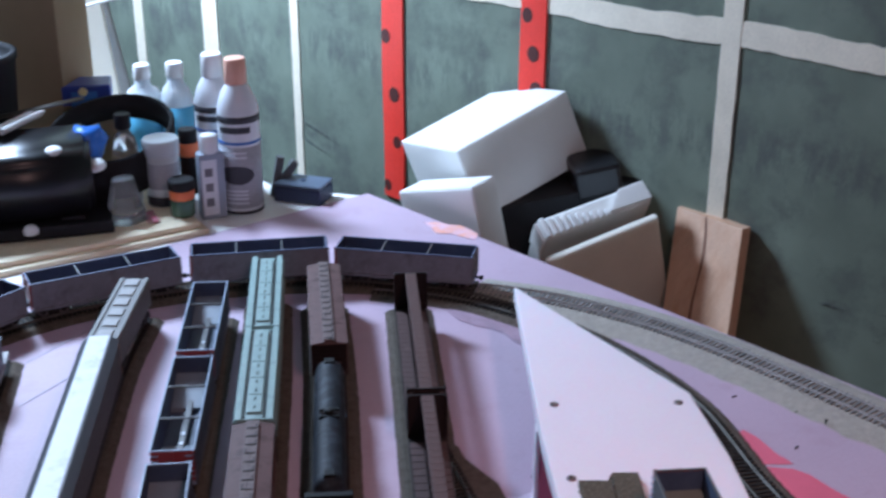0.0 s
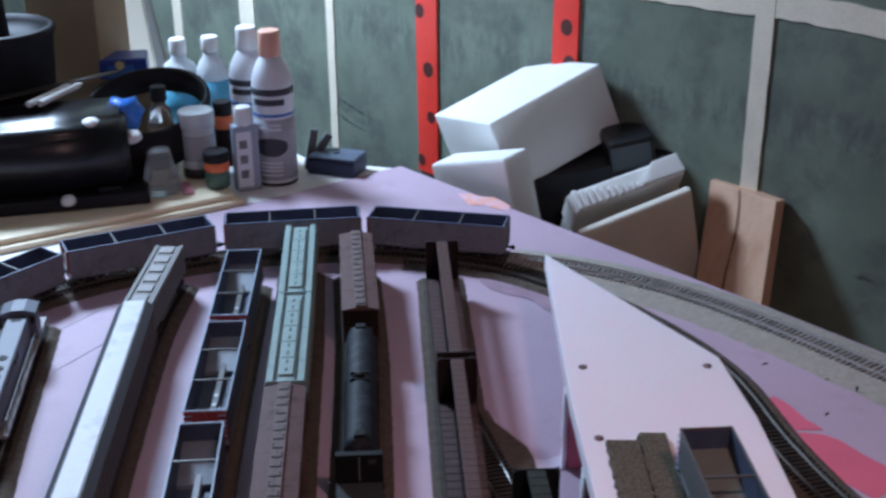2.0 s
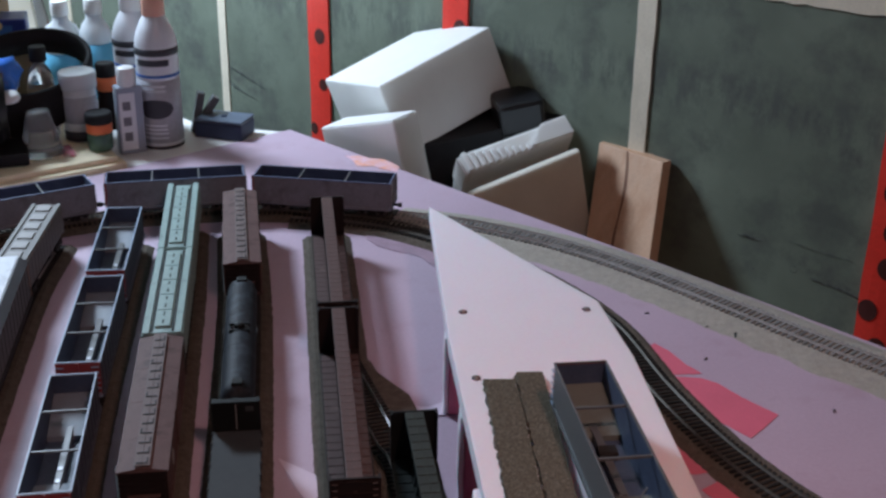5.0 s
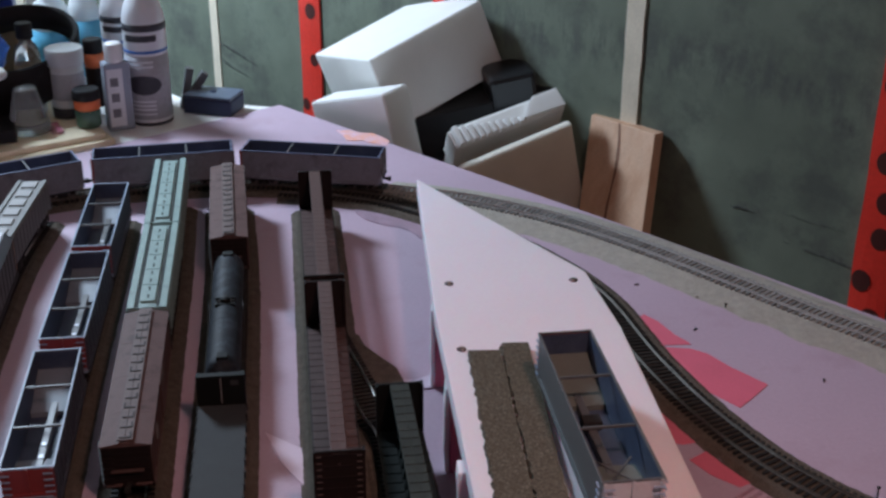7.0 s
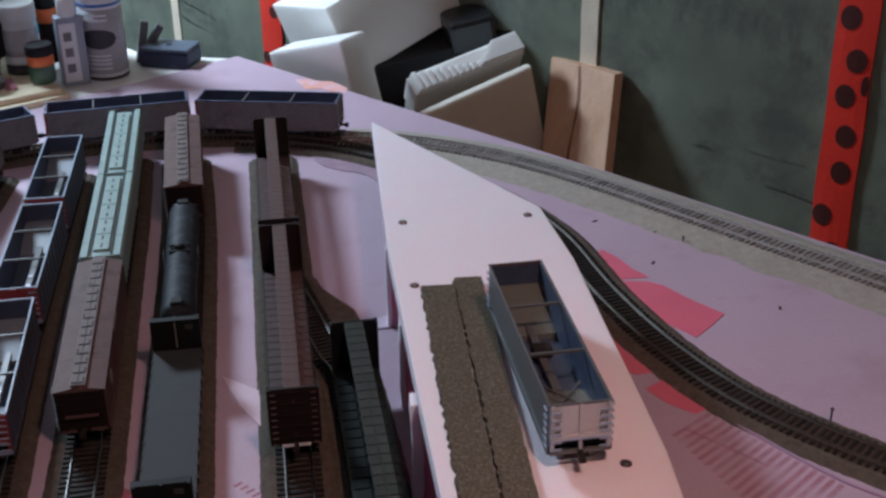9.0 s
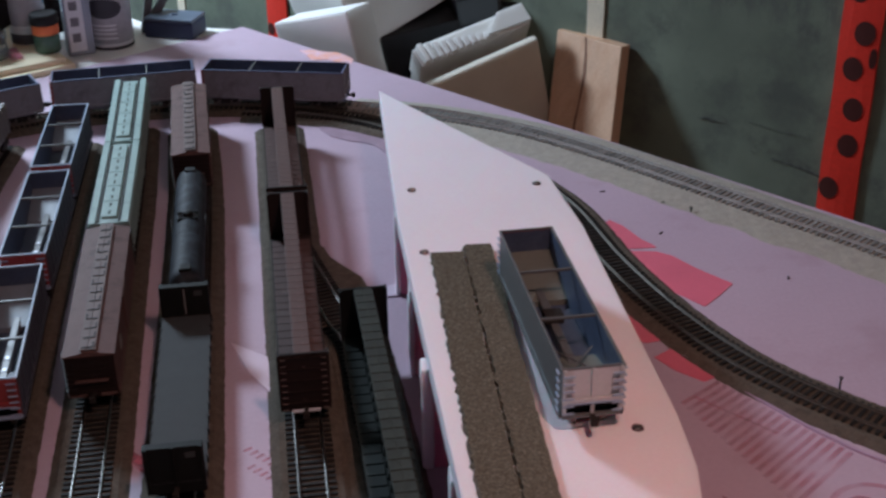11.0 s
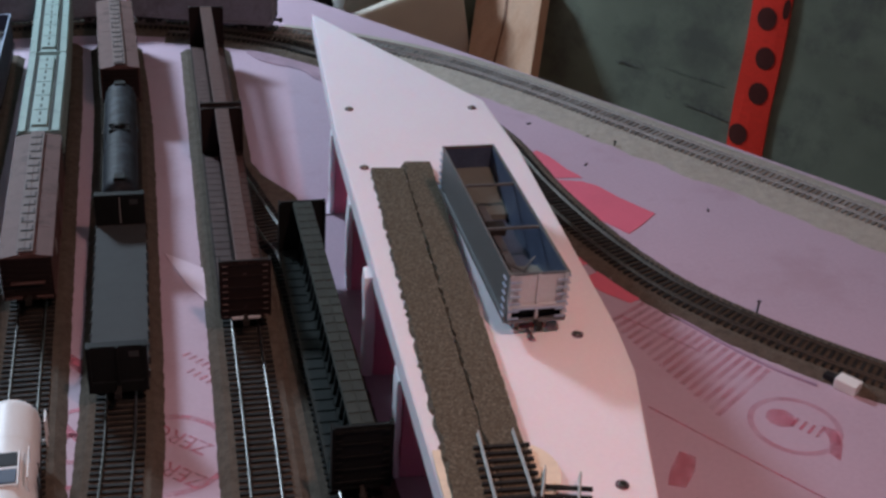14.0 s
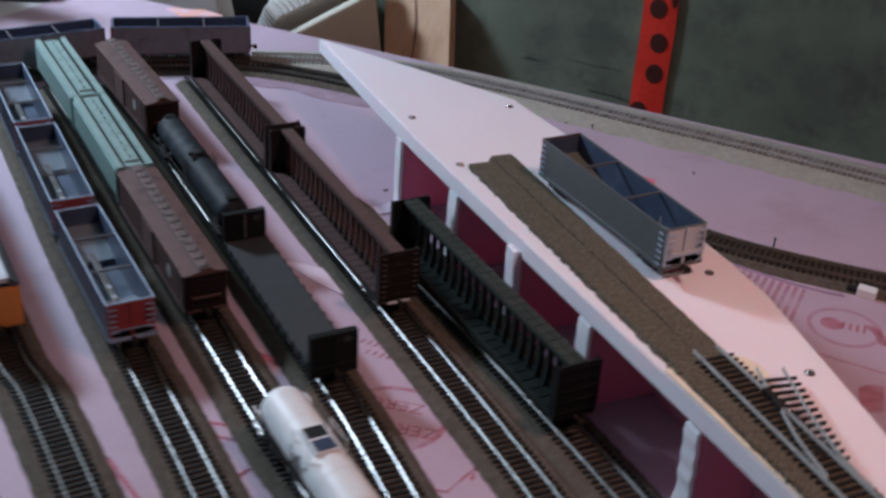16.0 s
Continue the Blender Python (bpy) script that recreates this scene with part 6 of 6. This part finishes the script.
for k in range(11):
    bm = bmesh.new(); box(bm, 0.002 + 0.0098 * k, 0.0090 + 0.0098 * k, 0.001, 0.0300 - 0.0022 * k, -0.003, 0.0042, bevel=0.0018); part("rib", bm, STYRO, t)
for k in range(5):
    bm = bmesh.new(); box(bm, -0.0036, 0.003, 0.001, 0.0295, -0.0125 - 0.0098 * k, -0.0050 - 0.0098 * k, bevel=0.0018); part("rib", bm, STYRO, t)
bm = bmesh.new()
prism(bm, [(0.095, 0.004), (0.157, 0.002), (0.157, 0.029), (0.120, 0.029)], -0.002, 0.007)
part("raised_corner", bm, STYRO, t)
block("polystyrene_sheet", basis((0.160, 1.474, 0.951), (0.314, 1.525, 0.996), (0.14, 1.53, 0.96)), (0.162, 0.012, 0.40), STYRO_TAN, "polystyrene sheet tinted cream for shade, leaning behind the bench", "foam sheet", 0.004)
bm = bmesh.new()
m = basis((0.342, 1.576, 0.988), (0.411, 1.491, 0.989), (0.385, 1.61, 0.985))
box(bm, 0, 0.109, 0.0, 0.018, -0.9, 0.0, m, bevel=0.001)
for v in bm.verts:
    v.co.x += (v.co.z - 0.988) * 0.22 * 0.6
    v.co.y += (v.co.z - 0.988) * 0.22 * 2.0
bo = solid("leaning_board", bm, BROWN_WOOD, "reddish pine board leaning on the concrete wall", "board")
# Dark strip on the face draws the crack down the board.
bm = bmesh.new()
ln = [(Vector((0.050 + 0.004 * math.sin(k * 0.8), -0.0006, -0.02 * k)), Vector((0, 0, -1))) for k in range(14)]
row = []
for p, _ in ln:
    w = 0.0014 + 0.0012 * math.sin(p.z * 40) ** 2
    row.append([bm.verts.new(m @ (p + Vector((u, 0, 0)))) for u in (-w, w)])
for a, b in zip(row, row[1:]):
    bm.faces.new((a[0], a[1], b[1], b[0]))
for v in bm.verts:
    v.co.x += (v.co.z - 0.988) * 0.22 * 0.6
    v.co.y += (v.co.z - 0.988) * 0.22 * 2.0
part("crack_streak", bm, material("dark_crack_streak", (0.20, 0.085, 0.045), 0.6, vary=0.2), bo)
# black crate under the pile
t = thing("black_crate", "black plastic crate behind the polystyrene pieces", "crate", pose(0.0, 0.0, 0.0))
mm = basis((0.10, 1.60, 1.01), (0.30, 1.625, 1.045), (0.06, 1.70, 1.01))
bm = bmesh.new(); box(bm, 0, 0.20, 0.0, 0.10, -0.30, -0.035, mm, bevel=0.004); part("tub", bm, BLACK_MATT, t)
bm = bmesh.new(); box(bm, 0.108, 0.172, -0.004, 0.07, -0.05, -0.003, mm, bevel=0.007)
part("lid", bm, BLACK_PLASTIC, t)
# support for the pile behind the bench
bm = bmesh.new(); box(bm, -0.12, 0.40, 0.03, 0.22, 0.0, 0.70, Matrix.Translation((0.10, 1.42, 0)) @ pose(0, 0, 0, 0, 0, WALL_YAW), bevel=0.005)
solid("storage_box", bm, CARDBOARD, "brown cardboard storage box standing on the floor behind the bench", "box")

# ---- clutter on the side table ----
TZ = 0.998
PD = Vector((-0.271, -0.168, 0)).normalized()
PM = Matrix(((PD.x, PD.y, 0, -0.266), (PD.y, -PD.x, 0, 1.452), (0, 0, 1, 0), (0, 0, 0, 1)))
PM = Matrix.Translation((-0.266, 1.452, TZ)) @ pose(0, 0, 0, 0, 0, math.degrees(math.atan2(PD.y, PD.x)))  # local x to the left along the edge, local -y back
t = thing("pine_board_stack", "stacked pale pine boards lying on the side table", "boards", PM)
bm = bmesh.new(); box(bm, 0.0, 0.75, -0.20, 0.0, 0.0, 0.007, bevel=0.001); part("board", bm, PINE, t)
bm = bmesh.new(); box(bm, 0.008, 0.75, -0.20, -0.010, 0.007, 0.014, bevel=0.001); part("board", bm, PINE, t)
PZ = TZ + 0.0145


def bottle(name, label, category, x, y, z, pieces, group=""):
    """A turned container: pieces are (part name, material, profile, label)."""
    t = thing(name, label, category, pose(x, y, z), group)
    for pname, mat, prof, lab in pieces:
        bm = bmesh.new(); revolve(bm, prof, 32)
        bmesh.ops.recalc_face_normals(bm, faces=bm.faces)
        o = part(pname, bm, mat, t, lab)
        for p in o.data.polygons:
            p.use_smooth = abs(p.normal.z) < 0.97
    return t


def band(r, z0, z1):
    return [(r - 0.0004, z0), (r + 0.0003, z0 + 0.0002), (r + 0.0003, z1 - 0.0002), (r - 0.0004, z1)]


def spray_can(x, y, z, cap_mat, label, k=1.0):
    R = 0.0268
    body = [(R - 0.002, 0), (R, 0.002), (R, 0.128), (R - 0.001, 0.136), (R - 0.004, 0.146), (R - 0.009, 0.157), (R - 0.013, 0.163), (0.0125, 0.166)]
    pieces = [
        ("can_body", CAN_WHITE, body, ""), ("cap", cap_mat, [(0.0135, 0.164), (0.0143, 0.166), (0.0140, 0.193), (0.0128, 0.196)], ""),
        ("top_band", DARK_LABEL, band(R, 0.118, 0.127), "black printed band"), ("blue_band", BLUE_LABEL, band(R, 0.091, 0.095), "blue printed line"),
        ("grey_label", GREY_LABEL, band(R, 0.008, 0.088), "grey printed label"), ("foot_ring", DARK_LABEL, band(R, 0.0, 0.004), "")]
    t = bottle("spray_can", label, "spray can", x, y, z, [(a, b, [(q, h * k) for q, h in c], d) for a, b, c, d in pieces], "spray cans")
    n = 18

    def curved(name, z0, z1, a0, a1, mat, oval, lab=""):
        bm = bmesh.new()
        row = []
        for i in range(n + 1):
            u, a = 2 * i / n - 1, math.radians(a0 + (a1 - a0) * i / n) - 1.2
            half = (z1 - z0) / 2 * (math.sqrt(max(0.0, 1 - u * u)) + 0.02 if oval else 1)
            row.append([bm.verts.new(((R + 0.0007) * math.cos(a), (R + 0.0007) * math.sin(a), ((z0 + z1) / 2 + e * half) * k)) for e in (-1, 1)])
        for p, q in zip(row, row[1:]):
            bm.faces.new((p[0], q[0], q[1], p[1]))
        part(name, bm, mat, t, lab)

    curved("logo_patch", 0.106, 0.114, -70, 20, DARK_LABEL, False, "plain dark logo shape")
    curved("logo_patch", 0.040, 0.064, -75, 25, DARK_LABEL, True, "plain dark oval shape")
    for z in (0.080, 0.074, 0.030, 0.025, 0.020, 0.014):
        curved("print_bar", z, z + 0.0022, -65, 5, CAN_WHITE, False)
    return t


spray_can(-0.237, 1.546, TZ, SALMON, "tall grey-white spray can with salmon cap on the side table", 1.03)
spray_can(-0.280, 1.620, TZ, WHITE_PLASTIC, "tall grey-white spray can with white cap on the side table", 0.965)
for x, y, r, lab in ((-0.353, 1.725, 0.0245, True), (-0.402, 1.735, 0.0295, False)):
    h = 0.110 if lab else 0.104
    body = [(r - 0.002, 0), (r, 0.003), (r, h - 0.022), (r - 0.002, h - 0.010), (r * 0.72, h + 0.004), (0.0115, h + 0.012), (0.0105, h + 0.022)]
    pieces = [("bottle_body", FROST, body, ""), ("cap", WHITE_PLASTIC, [(0.0118, h + 0.020), (0.0125, h + 0.022), (0.0122, h + 0.039), (0.0108, h + 0.041)], "")]
    if lab:
        pieces += [("label", LIGHTBLUE, band(r, 0.012, 0.090), "pale blue label")]
    else:
        pieces += [("label", LIGHTBLUE, band(r, 0.012, 0.075), "pale blue label")]
    bottle("alcohol_bottle", "translucent white plastic bottle with blue label and white cap", "bottle", x, y, TZ, pieces, "plastic bottles")
bottle("plastic_jar", "clear plastic jar with frosted lid and dark contents", "jar", -0.335, 1.527, PZ, [
    ("jar_body", FROST, [(0.020, 0), (0.0215, 0.002), (0.0215, 0.066), (0.020, 0.068)], ""), ("dark_content", DARK_LABEL, band(0.0213, 0.001, 0.014), "dark contents"),
    ("label", GREY_LABEL, band(0.0215, 0.024, 0.058), "grey worn label"), ("lid", FROST, [(0.0225, 0.067), (0.0235, 0.068), (0.0235, 0.086), (0.022, 0.088)], "")])


def paint_jar(x, y, z, s, paint):
    return bottle("paint_jar", "small hobby paint jar with black lid and orange label", "paint jar", x, y, z, [
        ("jar_body", paint, [(0.014 * s, 0), (0.0155 * s, 0.002), (0.0155 * s, 0.021 * s), (0.0145 * s, 0.023 * s)], ""),
        ("label", PAINT_ORANGE, [(0.0150 * s, 0.0225 * s), (0.0160 * s, 0.0230 * s), (0.0160 * s, 0.034 * s), (0.0150 * s, 0.035 * s)], "orange label"),
        ("lid", BLACK_MATT, [(0.0155 * s, 0.0345 * s), (0.0170 * s, 0.0355 * s), (0.0168 * s, 0.046 * s), (0.0150 * s, 0.048 * s)], "black lid")], "paint jars")


paint_jar(-0.303, 1.483, PZ, 1.0, PAINT_GREEN)
bottle("tall_paint_bottle", "tall dark bottle with black lid and orange label", "bottle", -0.308, 1.566, PZ, [
    ("bottle_body", BROWN_DARK, [(0.0115, 0), (0.0125, 0.002), (0.0125, 0.060), (0.0115, 0.062)], ""), ("label", PAINT_ORANGE, band(0.0127, 0.052, 0.070), "orange label"),
    ("neck", BROWN_DARK, [(0.0122, 0.06), (0.0120, 0.071)], ""), ("lid", BLACK_MATT, [(0.0115, 0.0705), (0.0125, 0.0715), (0.0123, 0.087), (0.011, 0.088)], "black lid")])
t = thing("square_bottle", "square grey plastic bottle with white cap and printed label", "bottle", pose(-0.271, 1.514, TZ, 0, 0, 24))
bm = bmesh.new(); box(bm, -0.0165, 0.0165, -0.010, 0.010, 0.0, 0.088, bevel=0.003); part("bottle_body", bm, BOTTLE_GREY, t)
bm = bmesh.new(); box(bm, -0.0140, 0.0060, -0.0106, -0.0102, 0.006, 0.080); part("label", bm, CAN_WHITE, t, "white printed label")
for k in range(3):
    bm = bmesh.new(); box(bm, -0.010, 0.000, -0.0111, -0.0107, 0.018 + 0.020 * k, 0.029 + 0.020 * k); part("print_bar", bm, MAUVE, t)
bm = bmesh.new(); revolve(bm, [(0.010, 0.087), (0.0113, 0.089), (0.0110, 0.109), (0.0098, 0.111)], 24); smooth(part("cap", bm, WHITE_PLASTIC, t))
t = thing("navy_box", "small navy plastic box with lighter lid on the side table", "box", pose(-0.161, 1.580, TZ, 0, 0, -18))
bm = bmesh.new(); box(bm, -0.034, 0.034, -0.022, 0.022, 0.0, 0.021, bevel=0.003); part("box_body", bm, NAVY, t)
bm = bmesh.new(); box(bm, -0.034, 0.034, -0.022, 0.022, 0.0215, 0.026, bevel=0.002); part("lid", bm, material("slate_blue_plastic", (0.085, 0.115, 0.17), 0.4, vary=0.1), t)
bm = bmesh.new(); cyl(bm, 0.004, 0.0036, 0.026, 0.0275, None, 18); part("lid_button", bm, NAVY, t)
t = thing("grey_clamp", "small grey metal clamp behind the spray can", "clamp", pose(-0.203, 1.592, TZ, 0, 0, 15))
for ang, nm in ((12, "jaw"), (34, "jaw")):
    bm = bmesh.new(); box(bm, -0.005, 0.005, -0.006, 0.006, 0.0, 0.056, pose(0, 0, 0, 0, ang, 0), bevel=0.0015); part(nm, bm, SLATE, t)
bm = bmesh.new(); cyl(bm, 0.0035, 0.0035, -0.007, 0.007, pose(0.005, 0, 0.016, 90, 0, 0), 14); part("pivot", bm, SCREW, t)

# cardboard, snack box and boards standing farther back
bm = bmesh.new(); box(bm, -0.060, 0.040, 0.0, 0.10, 0.0, 0.40, bevel=0.002)
t = thing("cardboard_box", "tall plain brown cardboard box on the side table", "box", pose(-0.520, 1.630, TZ, 0, 0, -8))
part("carton", bm, CARDBOARD, t)
bm = bmesh.new(); box(bm, -0.0605, 0.0405, 0.045, 0.055, 0.400, 0.4012); part("tape_seam", bm, STYRO_TAN, t)
t = thing("snack_box", "blue printed carton with tan base standing on the table", "carton", pose(-0.458, 1.655, TZ, 0, 0, 12))
bm = bmesh.new(); box(bm, -0.034, 0.034, -0.024, 0.024, 0.0, 0.114, bevel=0.001); part("carton", bm, CARDBOARD, t)
bm = bmesh.new(); box(bm, -0.032, 0.032, -0.026, 0.026, 0.1145, 0.142, bevel=0.003); lid = part("lid", bm, material("deep_blue_carton", (0.03, 0.06, 0.30), 0.35, vary=0.1), t)
bm = bmesh.new(); box(bm, -0.020, 0.014, -0.0266, -0.0262, 0.104, 0.134); part("panel", bm, BLUE_LABEL, lid)
bm = bmesh.new(); cyl(bm, 0.006, 0.006, 0, 0.0005, pose(-0.004, -0.0268, 0.134, 90, 0, 0), 18); part("badge", bm, material("yellow_badge", (0.8, 0.68, 0.35), 0.4), lid)
for x, y, w, ang, mat, lab in ((-0.515, 1.86, 0.045, 8, STYRO_TAN, "pale cream board leaning on the wall"), (-0.495, 1.90, 0.028, 12, GREY_CAR, "grey wooden lath leaning on the wall")):
    bm = bmesh.new(); box(bm, -w / 2, w / 2, -0.006, 0.006, 0.0, 0.5, bevel=0.001)
    solid("leaning_lath", bm, mat, lab, "lath").matrix_world = pose(x + 0.03, y, TZ, -8, -ang, 0)
bm = bmesh.new(); cyl(bm, 0.0022, 0.0022, 0, 0.16, None, 10)
solid("white_rod", bm, WHITE_PLASTIC, "thin white plastic rod leaning on the carton", "rod").matrix_world = pose(-0.56, 1.72, 1.205, 0, 78, 14)

# black tool with a loop handle
t = thing("black_tool", "glossy black bench tool with round loop guard on a dark foot", "tool", pose(0, 0, 0))
TM = Matrix.Translation((-0.402, 1.425, PZ)) @ pose(0, 0, 0, 0, 0, 16)
bm = bmesh.new(); box(bm, -0.26, 0.025, -0.012, 0.055, 0.0, 0.016, TM, bevel=0.003); part("foot", bm, BLACK_MATT, t)
bm = bmesh.new()
prof = [(-0.002, 0.020), (0.125, 0.020), (0.130, 0.085), (0.090, 0.112), (0.020, 0.104), (-0.004, 0.090)]
rg = [[bm.verts.new(TM @ Vector((x, y + k, z))) for y, z in prof] for x, k in ((-0.30, -0.005), (-0.09, 0.0), (0.006, 0.006))]
for a, b in zip(rg, rg[1:]):
    for i in range(6):
        bm.faces.new((a[i], a[(i + 1) % 6], b[(i + 1) % 6], b[i]))
bm.faces.new(rg[0]); bm.faces.new(rg[-1][::-1])
bmesh.ops.recalc_face_normals(bm, faces=bm.faces)
bmesh.ops.bevel(bm, geom=bm.edges[:], offset=0.008, segments=3, affect="EDGES")
smooth(part("housing", bm, BLACK_PLASTIC, t))
bm = bmesh.new()
n = 48
rows = []
for i in range(n):
    a = 2 * math.pi * i / n
    c = Vector((-0.402 + 0.074 * math.cos(a), 1.548 + 0.062 * math.sin(a) + 0.02 * math.cos(a), 1.092 + 0.026 * math.sin(a)))
    o = Vector((math.cos(a), math.sin(a), 0))
    low = 0.024 * max(0.0, -math.sin(a)) ** 0.7
    rows.append([bm.verts.new(c + o * u + Vector((0, 0, v))) for u, v in ((-0.003, -0.016 - low), (0.003, -0.015 - low), (0.004, 0.012), (0.001, 0.016), (-0.004, 0.014))])
for i in range(n):
    a, b = rows[i], rows[(i + 1) % n]
    for k in range(5):
        bm.faces.new((a[k], a[(k + 1) % 5], b[(k + 1) % 5], b[k]))
bmesh.ops.recalc_face_normals(bm, faces=bm.faces)
smooth(part("loop_guard", bm, BLACK_MATT, t))
bm = bmesh.new(); box(bm, -0.036, -0.008, 0.0, 0.026, 0.016, 0.022, TM, bevel=0.002); part("pivot_block", bm, BLACK_MATT, t)
for x, y, z, r in ((-0.443, 1.437, 1.113, 0.012), (-0.467, 1.392, 1.030, 0.009)):
    bm = bmesh.new(); revolve(bm, [(r, 0), (r * 1.02, 0.003), (r * 0.75, 0.008), (r * 0.3, 0.0105)], 20, pose(x, y, z - 0.006, 10, 0, 0)); smooth(part("white_knob", bm, WHITE_PLASTIC, t, "white plastic knob"))
t = thing("black_bucket", "matt black round container with rimmed top", "container", pose(-0.592, 1.545, TZ))
bm = bmesh.new(); revolve(bm, [(0.060, 0), (0.062, 0.003), (0.076, 0.195), (0.079, 0.198), (0.079, 0.206), (0.073, 0.208), (0.070, 0.200), (0.055, 0.19)], 36); smooth(part("bucket_wall", bm, BLACK_MATT, t))
bm = bmesh.new(); cyl(bm, 0.034, 0.030, 0.19, 0.26, pose(-0.02, 0.02, 0), 24); part("bucket_knob", bm, BLACK_MATT, t)
bm = bmesh.new(); box(bm, -0.11, 0.11, -0.006, 0.006, 0, 0.002)
solid("steel_ruler", bm, RAIL_DULL, "steel ruler resting on top of the black tool", "ruler").matrix_world = basis((-0.525, 1.502, 1.134), (-0.440, 1.575, 1.138), (-0.57, 1.56, 1.134))
for k in range(2):
    bm = bmesh.new(); cyl(bm, 0.0042, 0.0042, 0, 0.075, None, 14); cyl(bm, 0.0042, 0.001, 0.075, 0.085, None, 14)
    solid("white_pen", bm, WHITE_PLASTIC, "white marker pen lying on top of the black tool", "pen", group="white pens").matrix_world = pose(-0.520 + 0.013 * k, 1.446 + 0.004 * k, 1.1315, -88, 0, -20)
bottle("small_bottle", "small clear bottle with black cap", "bottle", -0.382, 1.532, PZ, [
    ("bottle_body", CLEAR, [(0.015, 0), (0.0165, 0.002), (0.0165, 0.075), (0.013, 0.088), (0.008, 0.095), (0.008, 0.100)], ""), ("liquid", CARDBOARD, band(0.0166, 0.055, 0.066), "brown band"),
    ("cap", BLACK_MATT, [(0.010, 0.099), (0.0105, 0.101), (0.0105, 0.117), (0.0095, 0.118)], "black cap")])
bm = bmesh.new(); revolve(bm, [(0.027, 0), (0.026, 0.003), (0.014, 0.052), (0.0135, 0.054)], 28)
smooth(solid("clear_cup", bm, CLEAR, "clear plastic cup standing upside down on the boards", "cup")).matrix_world = pose(-0.372, 1.468, PZ)
bm = bmesh.new(); revolve(bm, [(0.013, 0), (0.0135, 0.002), (0.011, 0.007), (0.004, 0.009)], 24)
smooth(solid("white_puck", bm, WHITE_PLASTIC, "small white plastic disc beside the tool", "plastic disc")).matrix_world = pose(-0.402, 1.462, 1.083, 15, 0, 0)
bm = bmesh.new()
bmesh.ops.create_icosphere(bm, subdivisions=3, radius=0.029)
for v in bm.verts:
    k = 1 + 0.5 * noise.noise(v.co * 60)
    v.co = Vector((v.co.x * k * 1.1, v.co.y * k, v.co.z * k * 0.9))
smooth(solid("blue_bag", bm, material("bright_blue_film", (0.03, 0.20, 0.75), 0.3, vary=0.2, scale=60, bump=0.2), "crumpled bright blue plastic bag", "bag")).matrix_world = pose(-0.424, 1.500, 1.098)
bm = bmesh.new(); box(bm, -0.007, 0.007, -0.021, 0.021, 0, 0.003, bevel=0.0006)
solid("red_stick", bm, RED_INK, "short faded red stick lying on the boards", "stick").matrix_world = pose(-0.342, 1.470, PZ, 0, 0, 25)
